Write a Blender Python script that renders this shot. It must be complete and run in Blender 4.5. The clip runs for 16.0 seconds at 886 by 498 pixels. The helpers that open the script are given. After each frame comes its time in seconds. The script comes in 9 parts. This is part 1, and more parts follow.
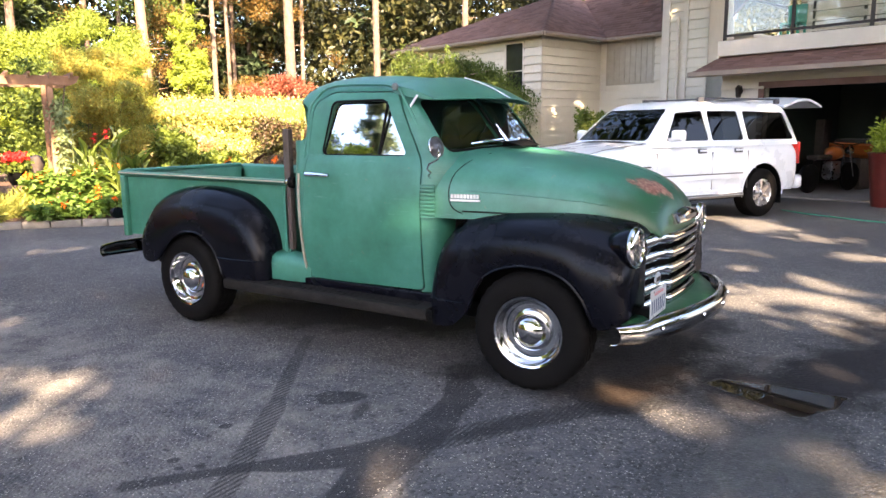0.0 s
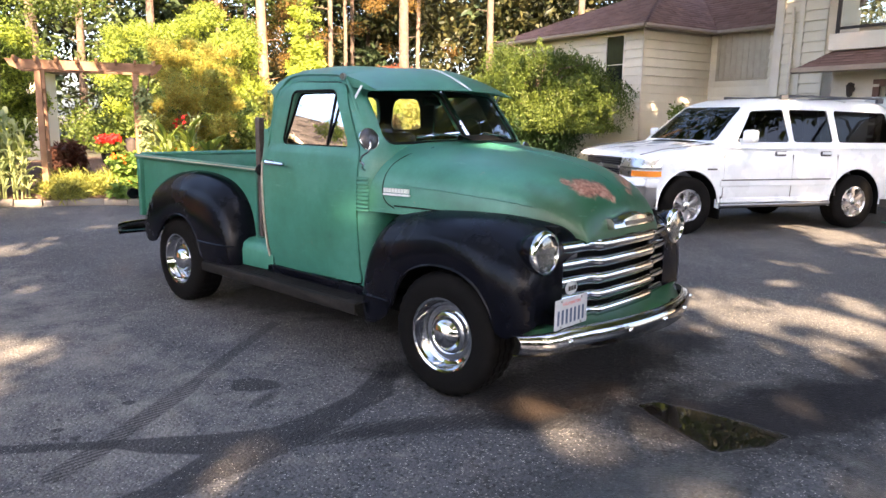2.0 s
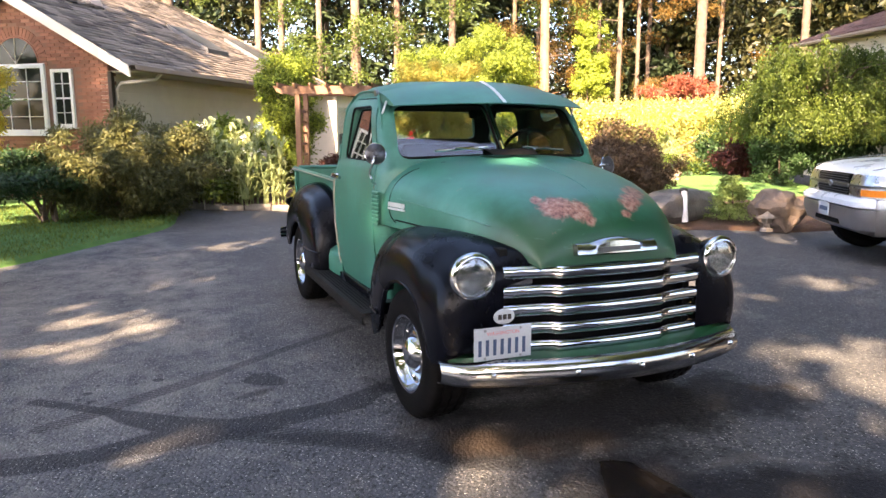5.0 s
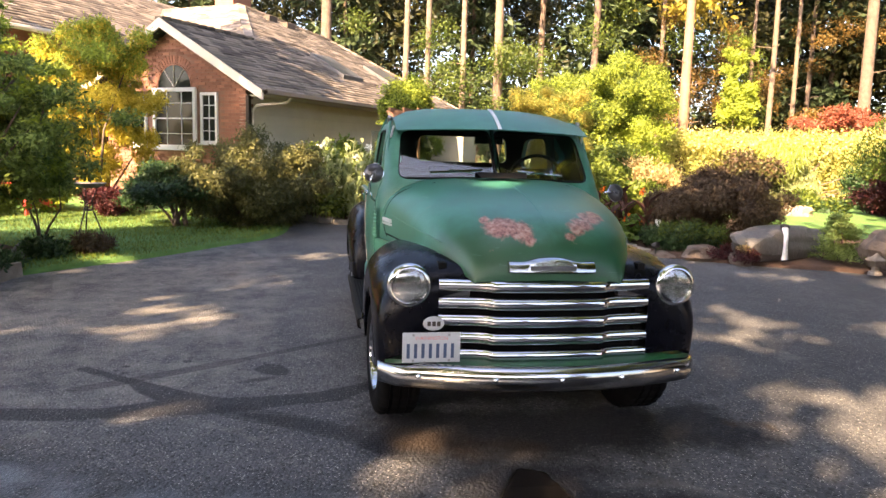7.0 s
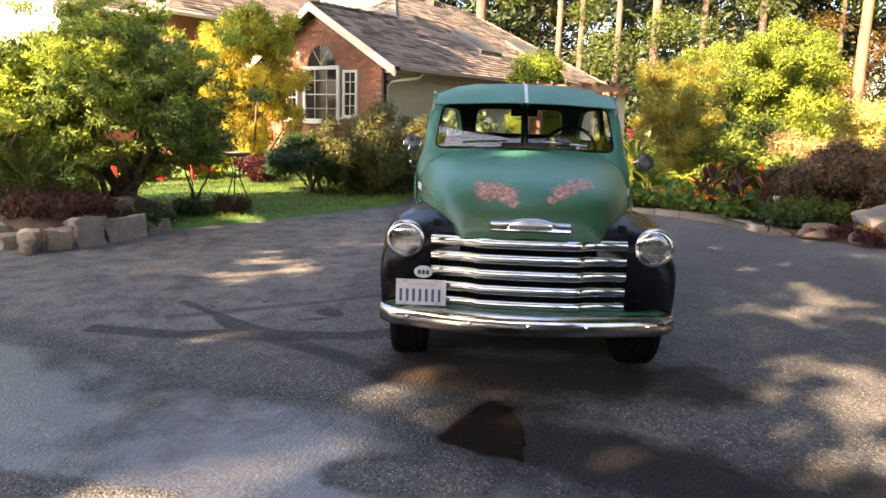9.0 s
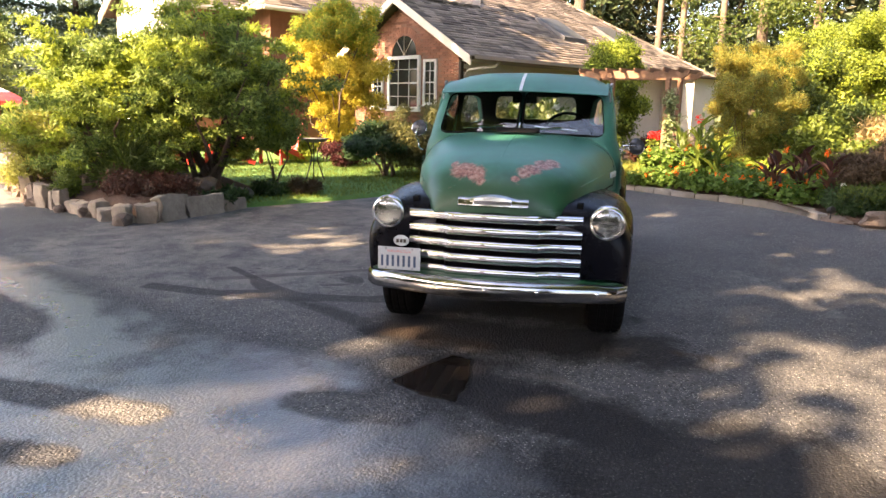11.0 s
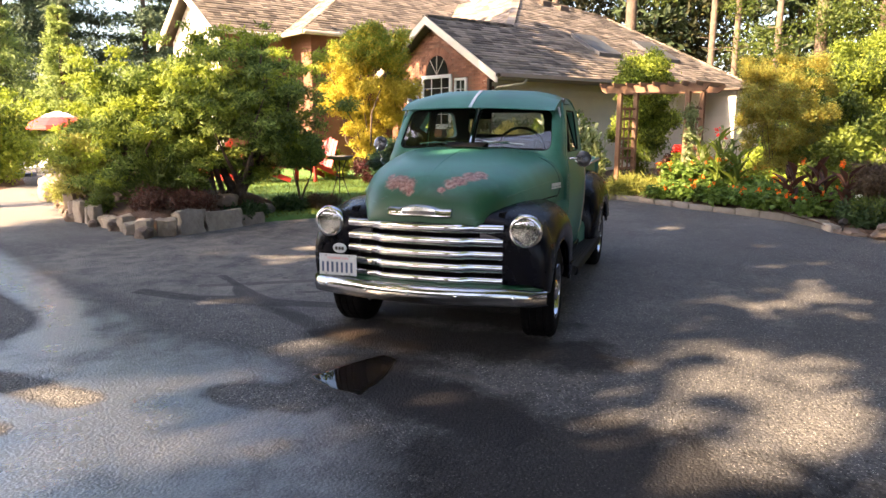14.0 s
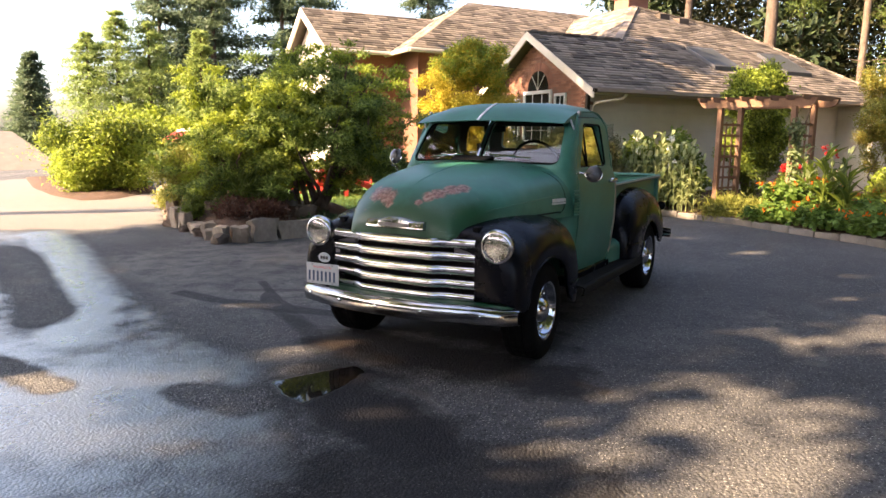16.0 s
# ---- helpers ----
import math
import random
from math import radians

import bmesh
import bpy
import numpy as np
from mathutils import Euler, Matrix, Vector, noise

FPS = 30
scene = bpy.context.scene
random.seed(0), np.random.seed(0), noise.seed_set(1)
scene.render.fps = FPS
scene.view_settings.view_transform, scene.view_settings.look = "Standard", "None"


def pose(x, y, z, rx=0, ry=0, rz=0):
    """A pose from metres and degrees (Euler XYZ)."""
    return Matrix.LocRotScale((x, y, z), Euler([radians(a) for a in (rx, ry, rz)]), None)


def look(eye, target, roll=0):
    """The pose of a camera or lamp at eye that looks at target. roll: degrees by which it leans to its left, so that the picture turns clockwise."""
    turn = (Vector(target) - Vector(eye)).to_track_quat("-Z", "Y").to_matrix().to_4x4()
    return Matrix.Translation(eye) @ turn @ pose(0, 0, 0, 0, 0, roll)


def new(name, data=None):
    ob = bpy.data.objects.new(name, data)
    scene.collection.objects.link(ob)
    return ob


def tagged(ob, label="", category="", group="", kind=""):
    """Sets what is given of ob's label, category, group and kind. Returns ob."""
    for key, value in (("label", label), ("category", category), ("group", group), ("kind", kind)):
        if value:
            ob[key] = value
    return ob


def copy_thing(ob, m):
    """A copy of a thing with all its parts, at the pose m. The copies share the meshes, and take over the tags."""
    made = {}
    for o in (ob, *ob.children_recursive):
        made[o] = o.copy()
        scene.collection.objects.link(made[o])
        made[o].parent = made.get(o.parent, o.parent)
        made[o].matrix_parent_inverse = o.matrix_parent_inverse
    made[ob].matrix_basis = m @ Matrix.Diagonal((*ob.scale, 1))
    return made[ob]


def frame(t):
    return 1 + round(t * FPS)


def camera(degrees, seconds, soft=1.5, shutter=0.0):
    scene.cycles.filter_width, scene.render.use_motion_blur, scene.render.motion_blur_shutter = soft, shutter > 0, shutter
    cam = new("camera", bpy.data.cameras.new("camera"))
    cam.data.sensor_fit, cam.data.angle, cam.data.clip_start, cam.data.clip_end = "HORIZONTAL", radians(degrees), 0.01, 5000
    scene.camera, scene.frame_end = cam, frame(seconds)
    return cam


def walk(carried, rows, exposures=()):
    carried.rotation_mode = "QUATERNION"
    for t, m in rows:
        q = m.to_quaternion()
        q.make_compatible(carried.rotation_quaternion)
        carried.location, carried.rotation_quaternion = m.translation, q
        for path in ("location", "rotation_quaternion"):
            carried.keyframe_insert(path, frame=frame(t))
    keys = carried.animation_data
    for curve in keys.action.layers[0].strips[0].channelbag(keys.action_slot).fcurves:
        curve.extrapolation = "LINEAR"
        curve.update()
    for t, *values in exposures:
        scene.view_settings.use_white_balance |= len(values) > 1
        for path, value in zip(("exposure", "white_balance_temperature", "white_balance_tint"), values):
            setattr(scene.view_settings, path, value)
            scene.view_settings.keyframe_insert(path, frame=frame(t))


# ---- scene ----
cam = camera(63.6, 16.0)
PATH = [
    (0, (4.658, -4.406, 1.495), (3.598, -2.744, 1.162), -0.5),
    (0.5, (4.81, -4.166, 1.494), (3.735, -2.515, 1.15), 0.3),
    (1, (5.069, -3.993, 1.497), (3.891, -2.41, 1.171), 0.2),
    (1.5, (5.322, -3.817, 1.497), (4.044, -2.315, 1.167), -0.7),
    (2, (5.494, -3.602, 1.496), (4.159, -2.155, 1.143), 0.9),
    (2.5, (5.734, -3.407, 1.509), (4.317, -2.031, 1.198), 0.0),
    (3, (5.94, -3.146, 1.507), (4.423, -1.871, 1.235), -2.4),
    (3.5, (6.024, -2.868, 1.522), (4.469, -1.647, 1.218), -0.4),
    (4, (6.3, -2.611, 1.517), (4.62, -1.58, 1.177), -0.9),
    (4.5, (6.389, -2.313, 1.508), (4.652, -1.379, 1.181), -1.6),
    (5, (6.428, -2.035, 1.514), (4.597, -1.299, 1.19), -0.0),
    (5.2, (6.499, -1.909, 1.514), (4.617, -1.308, 1.207), 1.1),
    (7.3, (7.121, -1.04, 1.518), (5.164, -0.763, 1.207), 2.2),
    (7.5, (7.188, -0.96, 1.507), (5.234, -0.739, 1.143), 2.6),
    (8, (7.306, -0.697, 1.513), (5.338, -0.662, 1.162), 0.6),
    (8.5, (7.413, -0.431, 1.539), (5.441, -0.414, 1.202), 0.8),
    (9, (7.619, -0.237, 1.529), (5.653, -0.361, 1.183), 1.7),
    (9.5, (7.705, 0.009, 1.536), (5.743, -0.183, 1.198), -1.5),
    (9.7, (7.75, 0.128, 1.538), (5.793, -0.107, 1.194), 0.3),
    (11.8, (8.218, 0.867, 1.553), (6.321, 0.337, 1.205), 0.1),
    (12, (8.254, 0.913, 1.551), (6.362, 0.357, 1.218), 0.1),
    (12.5, (8.343, 1.073, 1.538), (6.481, 0.471, 1.127), -0.3),
    (13, (8.353, 1.284, 1.564), (6.505, 0.607, 1.204), -0.7),
    (13.5, (8.265, 1.496, 1.559), (6.408, 0.838, 1.217), 0.7),
    (14, (8.12, 1.647, 1.554), (6.247, 1.035, 1.21), 0.4),
    (14.5, (8.056, 1.892, 1.546), (6.219, 1.165, 1.236), 0.5),
    (15, (7.922, 2.16, 1.537), (6.088, 1.429, 1.217), 0.2),
    (15.5, (7.743, 2.328, 1.537), (5.956, 1.479, 1.244), 0.7),
    (16, (7.6, 2.608, 1.53), (5.874, 1.643, 1.228), 0.8),
]
walk(cam, [(t, look(eye, target, roll)) for t, eye, target, roll in PATH],
     exposures=[(0, 3.48, 6450, 19), (0.6, 3.30, 6450, 19), (2, 3.34, 6450, 19), (3, 3.24, 6450, 19), (5, 3.31, 6500, 19), (7.4, 3.06, 6900, 19), (8.5, 3.06, 7000, 19), (12.5, 3.12, 6800, 18), (14, 2.88, 6750, 18), (15.4, 2.86, 6700, 18), (16, 2.60, 6700, 18)])

# ---------------------------------------------------------------- light
world = bpy.data.worlds.new("world")
scene.world = world
world.use_nodes = True
SUN_EL, SUN_AZ = radians(36), math.atan2(-0.66, 0.75)
wn = world.node_tree.nodes
sky = wn.new("ShaderNodeTexSky")
sky.sky_type, sky.sun_disc = "NISHITA", False
sky.sun_elevation, sky.sun_rotation = SUN_EL, math.pi / 2 - SUN_AZ
sky.air_density, sky.dust_density, sky.ozone_density = 1.0, 3.2, 1.0
wn["Background"].inputs["Strength"].default_value = 0.106
world.node_tree.links.new(sky.outputs[0], wn["Background"].inputs[0])
SUN = Vector((math.cos(SUN_EL) * math.cos(SUN_AZ), math.cos(SUN_EL) * math.sin(SUN_AZ), math.sin(SUN_EL)))
sun = new("sun", bpy.data.lights.new("sun", "SUN"))
sun.data.energy, sun.data.angle, sun.data.color = 5.0, radians(0.55), (1.0, 0.76, 0.47)
sun.matrix_world = look(SUN * 60, (0, 0, 0))


# ---------------------------------------------------------------- materials
def nodes_of(name):
    m = bpy.data.materials.new(name)
    m.use_nodes = True
    return m, m.node_tree.nodes, m.node_tree.links, m.node_tree.nodes["Principled BSDF"]


def noise_node(n, l, scale, detail=4.0, rough=0.55, vec=None):
    t = n.new("ShaderNodeTexNoise")
    t.inputs["Scale"].default_value, t.inputs["Detail"].default_value, t.inputs["Roughness"].default_value = scale, detail, rough
    if vec is not None:
        l.new(vec, t.inputs["Vector"])
    return t


def coords(n, what="Object"):
    return n.new("ShaderNodeTexCoord").outputs[what]


def ramp(n, l, fac, stops):
    r = n.new("ShaderNodeValToRGB")
    e = r.color_ramp.elements
    while len(e) < len(stops):
        e.new(0.5)
    for k, (p, c) in zip(e, stops):
        k.position, k.color = p, (*c, 1) if len(c) == 3 else c
    l.new(fac, r.inputs[0])
    return r.outputs[0]


def mixc(n, l, fac, a, b, mode="MIX"):
    m = n.new("ShaderNodeMix")
    m.data_type, m.blend_type = "RGBA", mode
    for sock, v in ((m.inputs[0], fac), (m.inputs[6], a), (m.inputs[7], b)):
        if isinstance(v, (int, float)):
            sock.default_value = v
        elif isinstance(v, tuple):
            sock.default_value = (*v[:3], 1)
        else:
            l.new(v, sock)
    return m.outputs[2]


def math_node(n, l, op, a, b=0.0, clamp=False):
    m = n.new("ShaderNodeMath")
    m.operation, m.use_clamp = op, clamp
    for sock, v in ((m.inputs[0], a), (m.inputs[1], b)):
        if isinstance(v, (int, float)):
            sock.default_value = v
        else:
            l.new(v, sock)
    return m.outputs[0]


def bump(n, l, bsdf, height, strength=0.3, dist=0.01):
    b = n.new("ShaderNodeBump")
    b.inputs["Strength"].default_value, b.inputs["Distance"].default_value = strength, dist
    l.new(height, b.inputs["Height"])
    l.new(b.outputs[0], bsdf.inputs["Normal"])


def surf(name, c1, c2, scale=4.0, rough=0.6, metal=0.0, relief=0.2, grain=60.0, spread=0.25, rvar=0.12, spec=0.5, coat=0.0, pieces=0.0, dist=0.004):
    """A weathered surface: two tones at two scales, grain in the relief and in the gloss."""
    m, n, l, b = nodes_of(name)
    v = coords(n)
    big, fine = noise_node(n, l, scale, 5, 0.6, v), noise_node(n, l, grain, 4, 0.6, v)
    f = math_node(n, l, "ADD", math_node(n, l, "MULTIPLY", big.outputs[0], 0.7), math_node(n, l, "MULTIPLY", fine.outputs[0], 0.3))
    col = ramp(n, l, f, [(0.5 - spread, c1), (0.5 + spread, c2)])
    if pieces:
        info = n.new("ShaderNodeObjectInfo")
        k = math_node(n, l, "ADD", 1 - pieces, math_node(n, l, "MULTIPLY", info.outputs["Random"], 2 * pieces))
        hsv = n.new("ShaderNodeHueSaturation")
        l.new(k, hsv.inputs["Value"])
        l.new(col, hsv.inputs["Color"])
        col = hsv.outputs[0]
    l.new(col, b.inputs["Base Color"])
    l.new(math_node(n, l, "ADD", rough - rvar / 2, math_node(n, l, "MULTIPLY", big.outputs[0], rvar)), b.inputs["Roughness"])
    b.inputs["Metallic"].default_value, b.inputs["Specular IOR Level"].default_value = metal, spec
    b.inputs["Coat Weight"].default_value = coat
    if relief:
        bump(n, l, b, fine.outputs[0], relief, dist)
    return m


def leaf_mat(name, dark, light, glow=0.45, rough=0.5):
    """Leaves: tone by leaf, half of the light passes through."""
    m, n, l, b = nodes_of(name)
    g = n.new("ShaderNodeNewGeometry")
    big = noise_node(n, l, 1.6, 4, 0.6, g.outputs["Position"])
    f = math_node(n, l, "ADD", math_node(n, l, "MULTIPLY", g.outputs["Random Per Island"], 0.42), math_node(n, l, "MULTIPLY", big.outputs[0], 0.58))
    col = ramp(n, l, f, [(0.22, dark), (0.78, light)])
    l.new(col, b.inputs["Base Color"])
    b.inputs["Roughness"].default_value, b.inputs["Specular IOR Level"].default_value = rough, 0.3
    tr = n.new("ShaderNodeBsdfTranslucent")
    l.new(col, tr.inputs[0])
    mx = n.new("ShaderNodeMixShader")
    mx.inputs[0].default_value = glow
    l.new(b.outputs[0], mx.inputs[1])
    l.new(tr.outputs[0], mx.inputs[2])
    l.new(mx.outputs[0], n["Material Output"].inputs[0])
    return m


def glass_mat(name, tint=(0.8, 0.86, 0.84), clear=0.75, rim=0.8):
    """Thin glazing: clear, with the gloss of glass."""
    m, n, l, b = nodes_of(name)
    t = n.new("ShaderNodeBsdfTransparent")
    t.inputs[0].default_value = (*tint, 1)
    gl = n.new("ShaderNodeBsdfGlossy")
    gl.inputs["Roughness"].default_value = 0.02
    lw = n.new("ShaderNodeLayerWeight")
    lw.inputs[0].default_value = 0.5
    edge = math_node(n, l, "MULTIPLY", math_node(n, l, "POWER", lw.outputs["Facing"], 4.0), rim)
    mx = n.new("ShaderNodeMixShader")
    l.new(math_node(n, l, "ADD", edge, 1 - clear, True), mx.inputs[0])
    l.new(t.outputs[0], mx.inputs[1])
    l.new(gl.outputs[0], mx.inputs[2])
    l.new(mx.outputs[0], n["Material Output"].inputs[0])
    return m


def truck_paint():
    """Faded green enamel, deeper at the nose, worn to red primer there."""
    m, n, l, b = nodes_of("faded_green_paint")
    v = coords(n)
    sep = n.new("ShaderNodeSeparateXYZ")
    l.new(v, sep.inputs[0])
    big, fine = noise_node(n, l, 3.0, 6, 0.65, v), noise_node(n, l, 25, 5, 0.7, v)
    col = ramp(n, l, big.outputs[0], [(0.28, (0.017, 0.100, 0.065)), (0.5, (0.030, 0.146, 0.102)), (0.62, (0.042, 0.172, 0.126)), (0.76, (0.066, 0.195, 0.150))])
    nose = n.new("ShaderNodeMapRange")
    nose.inputs[1].default_value, nose.inputs[2].default_value = 1.28, 1.15
    l.new(math_node(n, l, "ADD", sep.outputs[2], math_node(n, l, "MULTIPLY", big.outputs[0], 0.16)), nose.inputs[0])
    front = n.new("ShaderNodeMapRange")
    front.inputs[1].default_value, front.inputs[2].default_value = 3.15, 3.36
    l.new(sep.outputs[0], front.inputs[0])
    deep = math_node(n, l, "MULTIPLY", nose.outputs[0], front.outputs[0])
    col = mixc(n, l, math_node(n, l, "MULTIPLY", deep, 0.92), col, (0.004, 0.050, 0.014))
    rust = None
    for place, size in (((3.42, -0.23, 1.15), 0.12), ((3.46, -0.14, 1.13), 0.10), ((3.50, -0.10, 1.08), 0.05), ((3.34, -0.30, 1.17), 0.05), ((3.49, 0.12, 1.11), 0.04), ((3.44, 0.17, 1.15), 0.075), ((3.40, 0.22, 1.175), 0.085), ((3.33, 0.28, 1.195), 0.09), ((3.27, 0.34, 1.21), 0.075), ((3.44, -0.28, 1.06), 0.035)):
        d = n.new("ShaderNodeVectorMath")
        d.operation = "DISTANCE"
        d.inputs[1].default_value = place
        l.new(v, d.inputs[0])
        k = math_node(n, l, "SUBTRACT", 1.0, math_node(n, l, "DIVIDE", d.outputs["Value"], size), True)
        rust = k if rust is None else math_node(n, l, "MAXIMUM", rust, k)
    worn = math_node(n, l, "ADD", math_node(n, l, "MULTIPLY", rust, 1.0), math_node(n, l, "MULTIPLY", noise_node(n, l, 16, 6, 0.7, v).outputs[0], 1.1))
    worn = ramp(n, l, worn, [(0.70, (0, 0, 0)), (1.16, (0.92, 0.92, 0.92))])
    rough = noise_node(n, l, 40, 3, 0.6, v)
    red = ramp(n, l, rough.outputs[0], [(0.34, (0.10, 0.032, 0.024)), (0.5, (0.27, 0.11, 0.08)), (0.66, (0.36, 0.22, 0.17))])
    col = mixc(n, l, worn, col, red)
    chips = ramp(n, l, noise_node(n, l, 9, 6, 0.8, v).outputs[0], [(0.69, (0, 0, 0)), (0.73, (1, 1, 1))])
    col = mixc(n, l, math_node(n, l, "MULTIPLY", chips, 0.45), col, (0.16, 0.19, 0.15))
    l.new(col, b.inputs["Base Color"])
    scuff = n.new("ShaderNodeMapping")
    scuff.inputs["Scale"].default_value = (2.0, 2.0, 14.0)
    l.new(v, scuff.inputs["Vector"])
    lines = ramp(n, l, noise_node(n, l, 2.2, 6, 0.7, scuff.outputs[0]).outputs[0], [(0.62, (0, 0, 0)), (0.72, (1, 1, 1))])
    col = mixc(n, l, math_node(n, l, "MULTIPLY", lines, 0.22), col, (0.20, 0.33, 0.28))
    l.new(col, b.inputs["Base Color"])
    l.new(math_node(n, l, "ADD", 0.30, math_node(n, l, "MULTIPLY", big.outputs[0], 0.28)), b.inputs["Roughness"])
    b.inputs["Coat Weight"].default_value, b.inputs["Coat Roughness"].default_value = 0.12, 0.25
    bump(n, l, b, fine.outputs[0], 0.06, 0.003)
    return m


def asphalt():
    """Old asphalt: pale stones in dark binder, patches, tyre tracks, wet where hosed. Marks and water come with the mesh."""
    m, n, l, b = nodes_of("asphalt")
    g = n.new("ShaderNodeNewGeometry")
    v = g.outputs["Position"]

    def cells(scale):
        vor = n.new("ShaderNodeTexVoronoi")
        vor.inputs["Scale"].default_value = scale
        l.new(v, vor.inputs["Vector"])
        sepc = n.new("ShaderNodeSeparateColor")
        l.new(vor.outputs["Color"], sepc.inputs[0])
        return vor.outputs["Distance"], sepc.outputs[0]

    dist, tone = cells(60)
    dist2, tone2 = cells(110)
    big, mid, fine, grit = noise_node(n, l, 0.55, 5, 0.6, v), noise_node(n, l, 3.2, 7, 0.7, v), noise_node(n, l, 180, 3, 0.7, v), noise_node(n, l, 46, 4, 0.75, v)
    col = ramp(n, l, math_node(n, l, "ADD", math_node(n, l, "MULTIPLY", big.outputs[0], 0.62), math_node(n, l, "MULTIPLY", mid.outputs[0], 0.38)),
               [(0.36, (0.050, 0.050, 0.053)), (0.5, (0.070, 0.070, 0.073)), (0.64, (0.108, 0.105, 0.103))])
    col = mixc(n, l, 0.75, col, ramp(n, l, grit.outputs[0], [(0.3, (0.2, 0.2, 0.2)), (0.7, (0.85, 0.85, 0.85))]), "OVERLAY")
    stone = math_node(n, l, "MULTIPLY", ramp(n, l, tone, [(0.80, (0, 0, 0)), (0.86, (1, 1, 1))]), ramp(n, l, dist, [(0.30, (1, 1, 1)), (0.48, (0, 0, 0))]))
    col = mixc(n, l, math_node(n, l, "MULTIPLY", stone, 0.5), col, (0.26, 0.24, 0.21))
    chip = math_node(n, l, "MULTIPLY", ramp(n, l, tone2, [(0.90, (0, 0, 0)), (0.93, (1, 1, 1))]), ramp(n, l, dist2, [(0.34, (1, 1, 1)), (0.5, (0, 0, 0))]))
    col = mixc(n, l, math_node(n, l, "MULTIPLY", chip, 0.7), col, (0.50, 0.48, 0.44))
    pit = ramp(n, l, tone, [(0.05, (1, 1, 1)), (0.22, (0, 0, 0))])
    col = mixc(n, l, math_node(n, l, "MULTIPLY", pit, 0.65), col, (0.014, 0.013, 0.013))
    wob = math_node(n, l, "SUBTRACT", mid.outputs[0], 0.5)

    def mark(layer, channel, ragged, lo, hi):
        at = n.new("ShaderNodeAttribute")
        at.attribute_name = layer
        s = n.new("ShaderNodeSeparateColor")
        l.new(at.outputs["Color"], s.inputs[0])
        value = at.outputs["Alpha"] if channel == 3 else s.outputs[channel]
        mr = n.new("ShaderNodeMapRange")
        mr.inputs[1].default_value, mr.inputs[2].default_value = lo, hi
        l.new(math_node(n, l, "ADD", value, math_node(n, l, "MULTIPLY", wob, ragged)), mr.inputs[0])
        return mr.outputs[0]

    col = mixc(n, l, math_node(n, l, "MULTIPLY", mark("marks", 2, 1.2, 0.4, 0.7), 0.55), col, (0.23, 0.21, 0.185))
    # dark marks and damp, with the painted shade under the truck among them
    stain_and_shade = math_node(n, l, "MULTIPLY", mark("marks", 0, 1.3, 0.36, 0.66), math_node(n, l, "ADD", 0.50, math_node(n, l, "MULTIPLY", grit.outputs[0], 0.6)))
    col = mixc(n, l, stain_and_shade, col, (0.015, 0.0145, 0.016))
    spill = math_node(n, l, "MULTIPLY", mark("marks", 3, 0.55, 0.42, 0.58), math_node(n, l, "SUBTRACT", 0.80, math_node(n, l, "MULTIPLY", chip, 0.5)))
    col = mixc(n, l, spill, col, (0.016, 0.0155, 0.018))
    tread = n.new("ShaderNodeTexWave")
    tread.inputs["Scale"].default_value, tread.inputs["Distortion"].default_value, tread.inputs["Detail"].default_value = 11, 2, 2
    l.new(v, tread.inputs["Vector"])
    rut = math_node(n, l, "MULTIPLY", mark("marks", 1, 0.5, 0.4, 0.6), math_node(n, l, "ADD", 0.25, math_node(n, l, "MULTIPLY", tread.outputs["Fac"], 0.62)))
    col = mixc(n, l, rut, col, (0.015, 0.0145, 0.016))
    col = mixc(n, l, math_node(n, l, "MULTIPLY", mark("water", 2, 1.2, 0.35, 0.75), 0.5), col, (0.060, 0.038, 0.022))
    wet, pud = mark("water", 0, 1.1, 0.30, 0.60), mark("water", 1, 0.7, 0.34, 0.66)
    sheen = mark("water", 0, 1.0, 0.46, 0.80)
    wet2 = math_node(n, l, "MAXIMUM", wet, pud)
    col = mixc(n, l, math_node(n, l, "MULTIPLY", wet2, 0.9), col, mixc(n, l, 1.0, col, (0.30, 0.31, 0.34), "MULTIPLY"))
    col = mixc(n, l, math_node(n, l, "MULTIPLY", pud, 0.7), col, (0.014, 0.011, 0.008))
    l.new(col, b.inputs["Base Color"])
    dry = math_node(n, l, "ADD", 0.60, math_node(n, l, "MULTIPLY", fine.outputs[0], 0.3))
    r1 = mixc(n, l, sheen, dry, math_node(n, l, "ADD", 0.12, math_node(n, l, "MULTIPLY", mid.outputs[0], 0.34)))
    l.new(mixc(n, l, pud, r1, (0.012, 0.012, 0.012)), b.inputs["Roughness"])
    h = math_node(n, l, "ADD", math_node(n, l, "MULTIPLY", dist, -1.0), math_node(n, l, "ADD", math_node(n, l, "MULTIPLY", dist2, -0.4), math_node(n, l, "MULTIPLY", grit.outputs[0], 0.9)))
    h = math_node(n, l, "MULTIPLY", h, math_node(n, l, "SUBTRACT", 1.0, math_node(n, l, "MAXIMUM", pud, math_node(n, l, "MULTIPLY", sheen, 0.45))))
    bump(n, l, b, h, 0.9, 0.009)
    l.new(math_node(n, l, "SUBTRACT", math_node(n, l, "ADD", 0.30, math_node(n, l, "MULTIPLY", sheen, 0.9)), math_node(n, l, "MULTIPLY", stain_and_shade, 0.24)), b.inputs["Specular IOR Level"])
    b.inputs["Coat Roughness"].default_value = 0.12
    rough = n.new("ShaderNodeBump")
    rough.inputs["Strength"].default_value, rough.inputs["Distance"].default_value = 0.42, 0.006
    l.new(math_node(n, l, "ADD", math_node(n, l, "MULTIPLY", dist, -0.8), grit.outputs[0]), rough.inputs["Height"])
    l.new(rough.outputs[0], b.inputs["Coat Normal"])
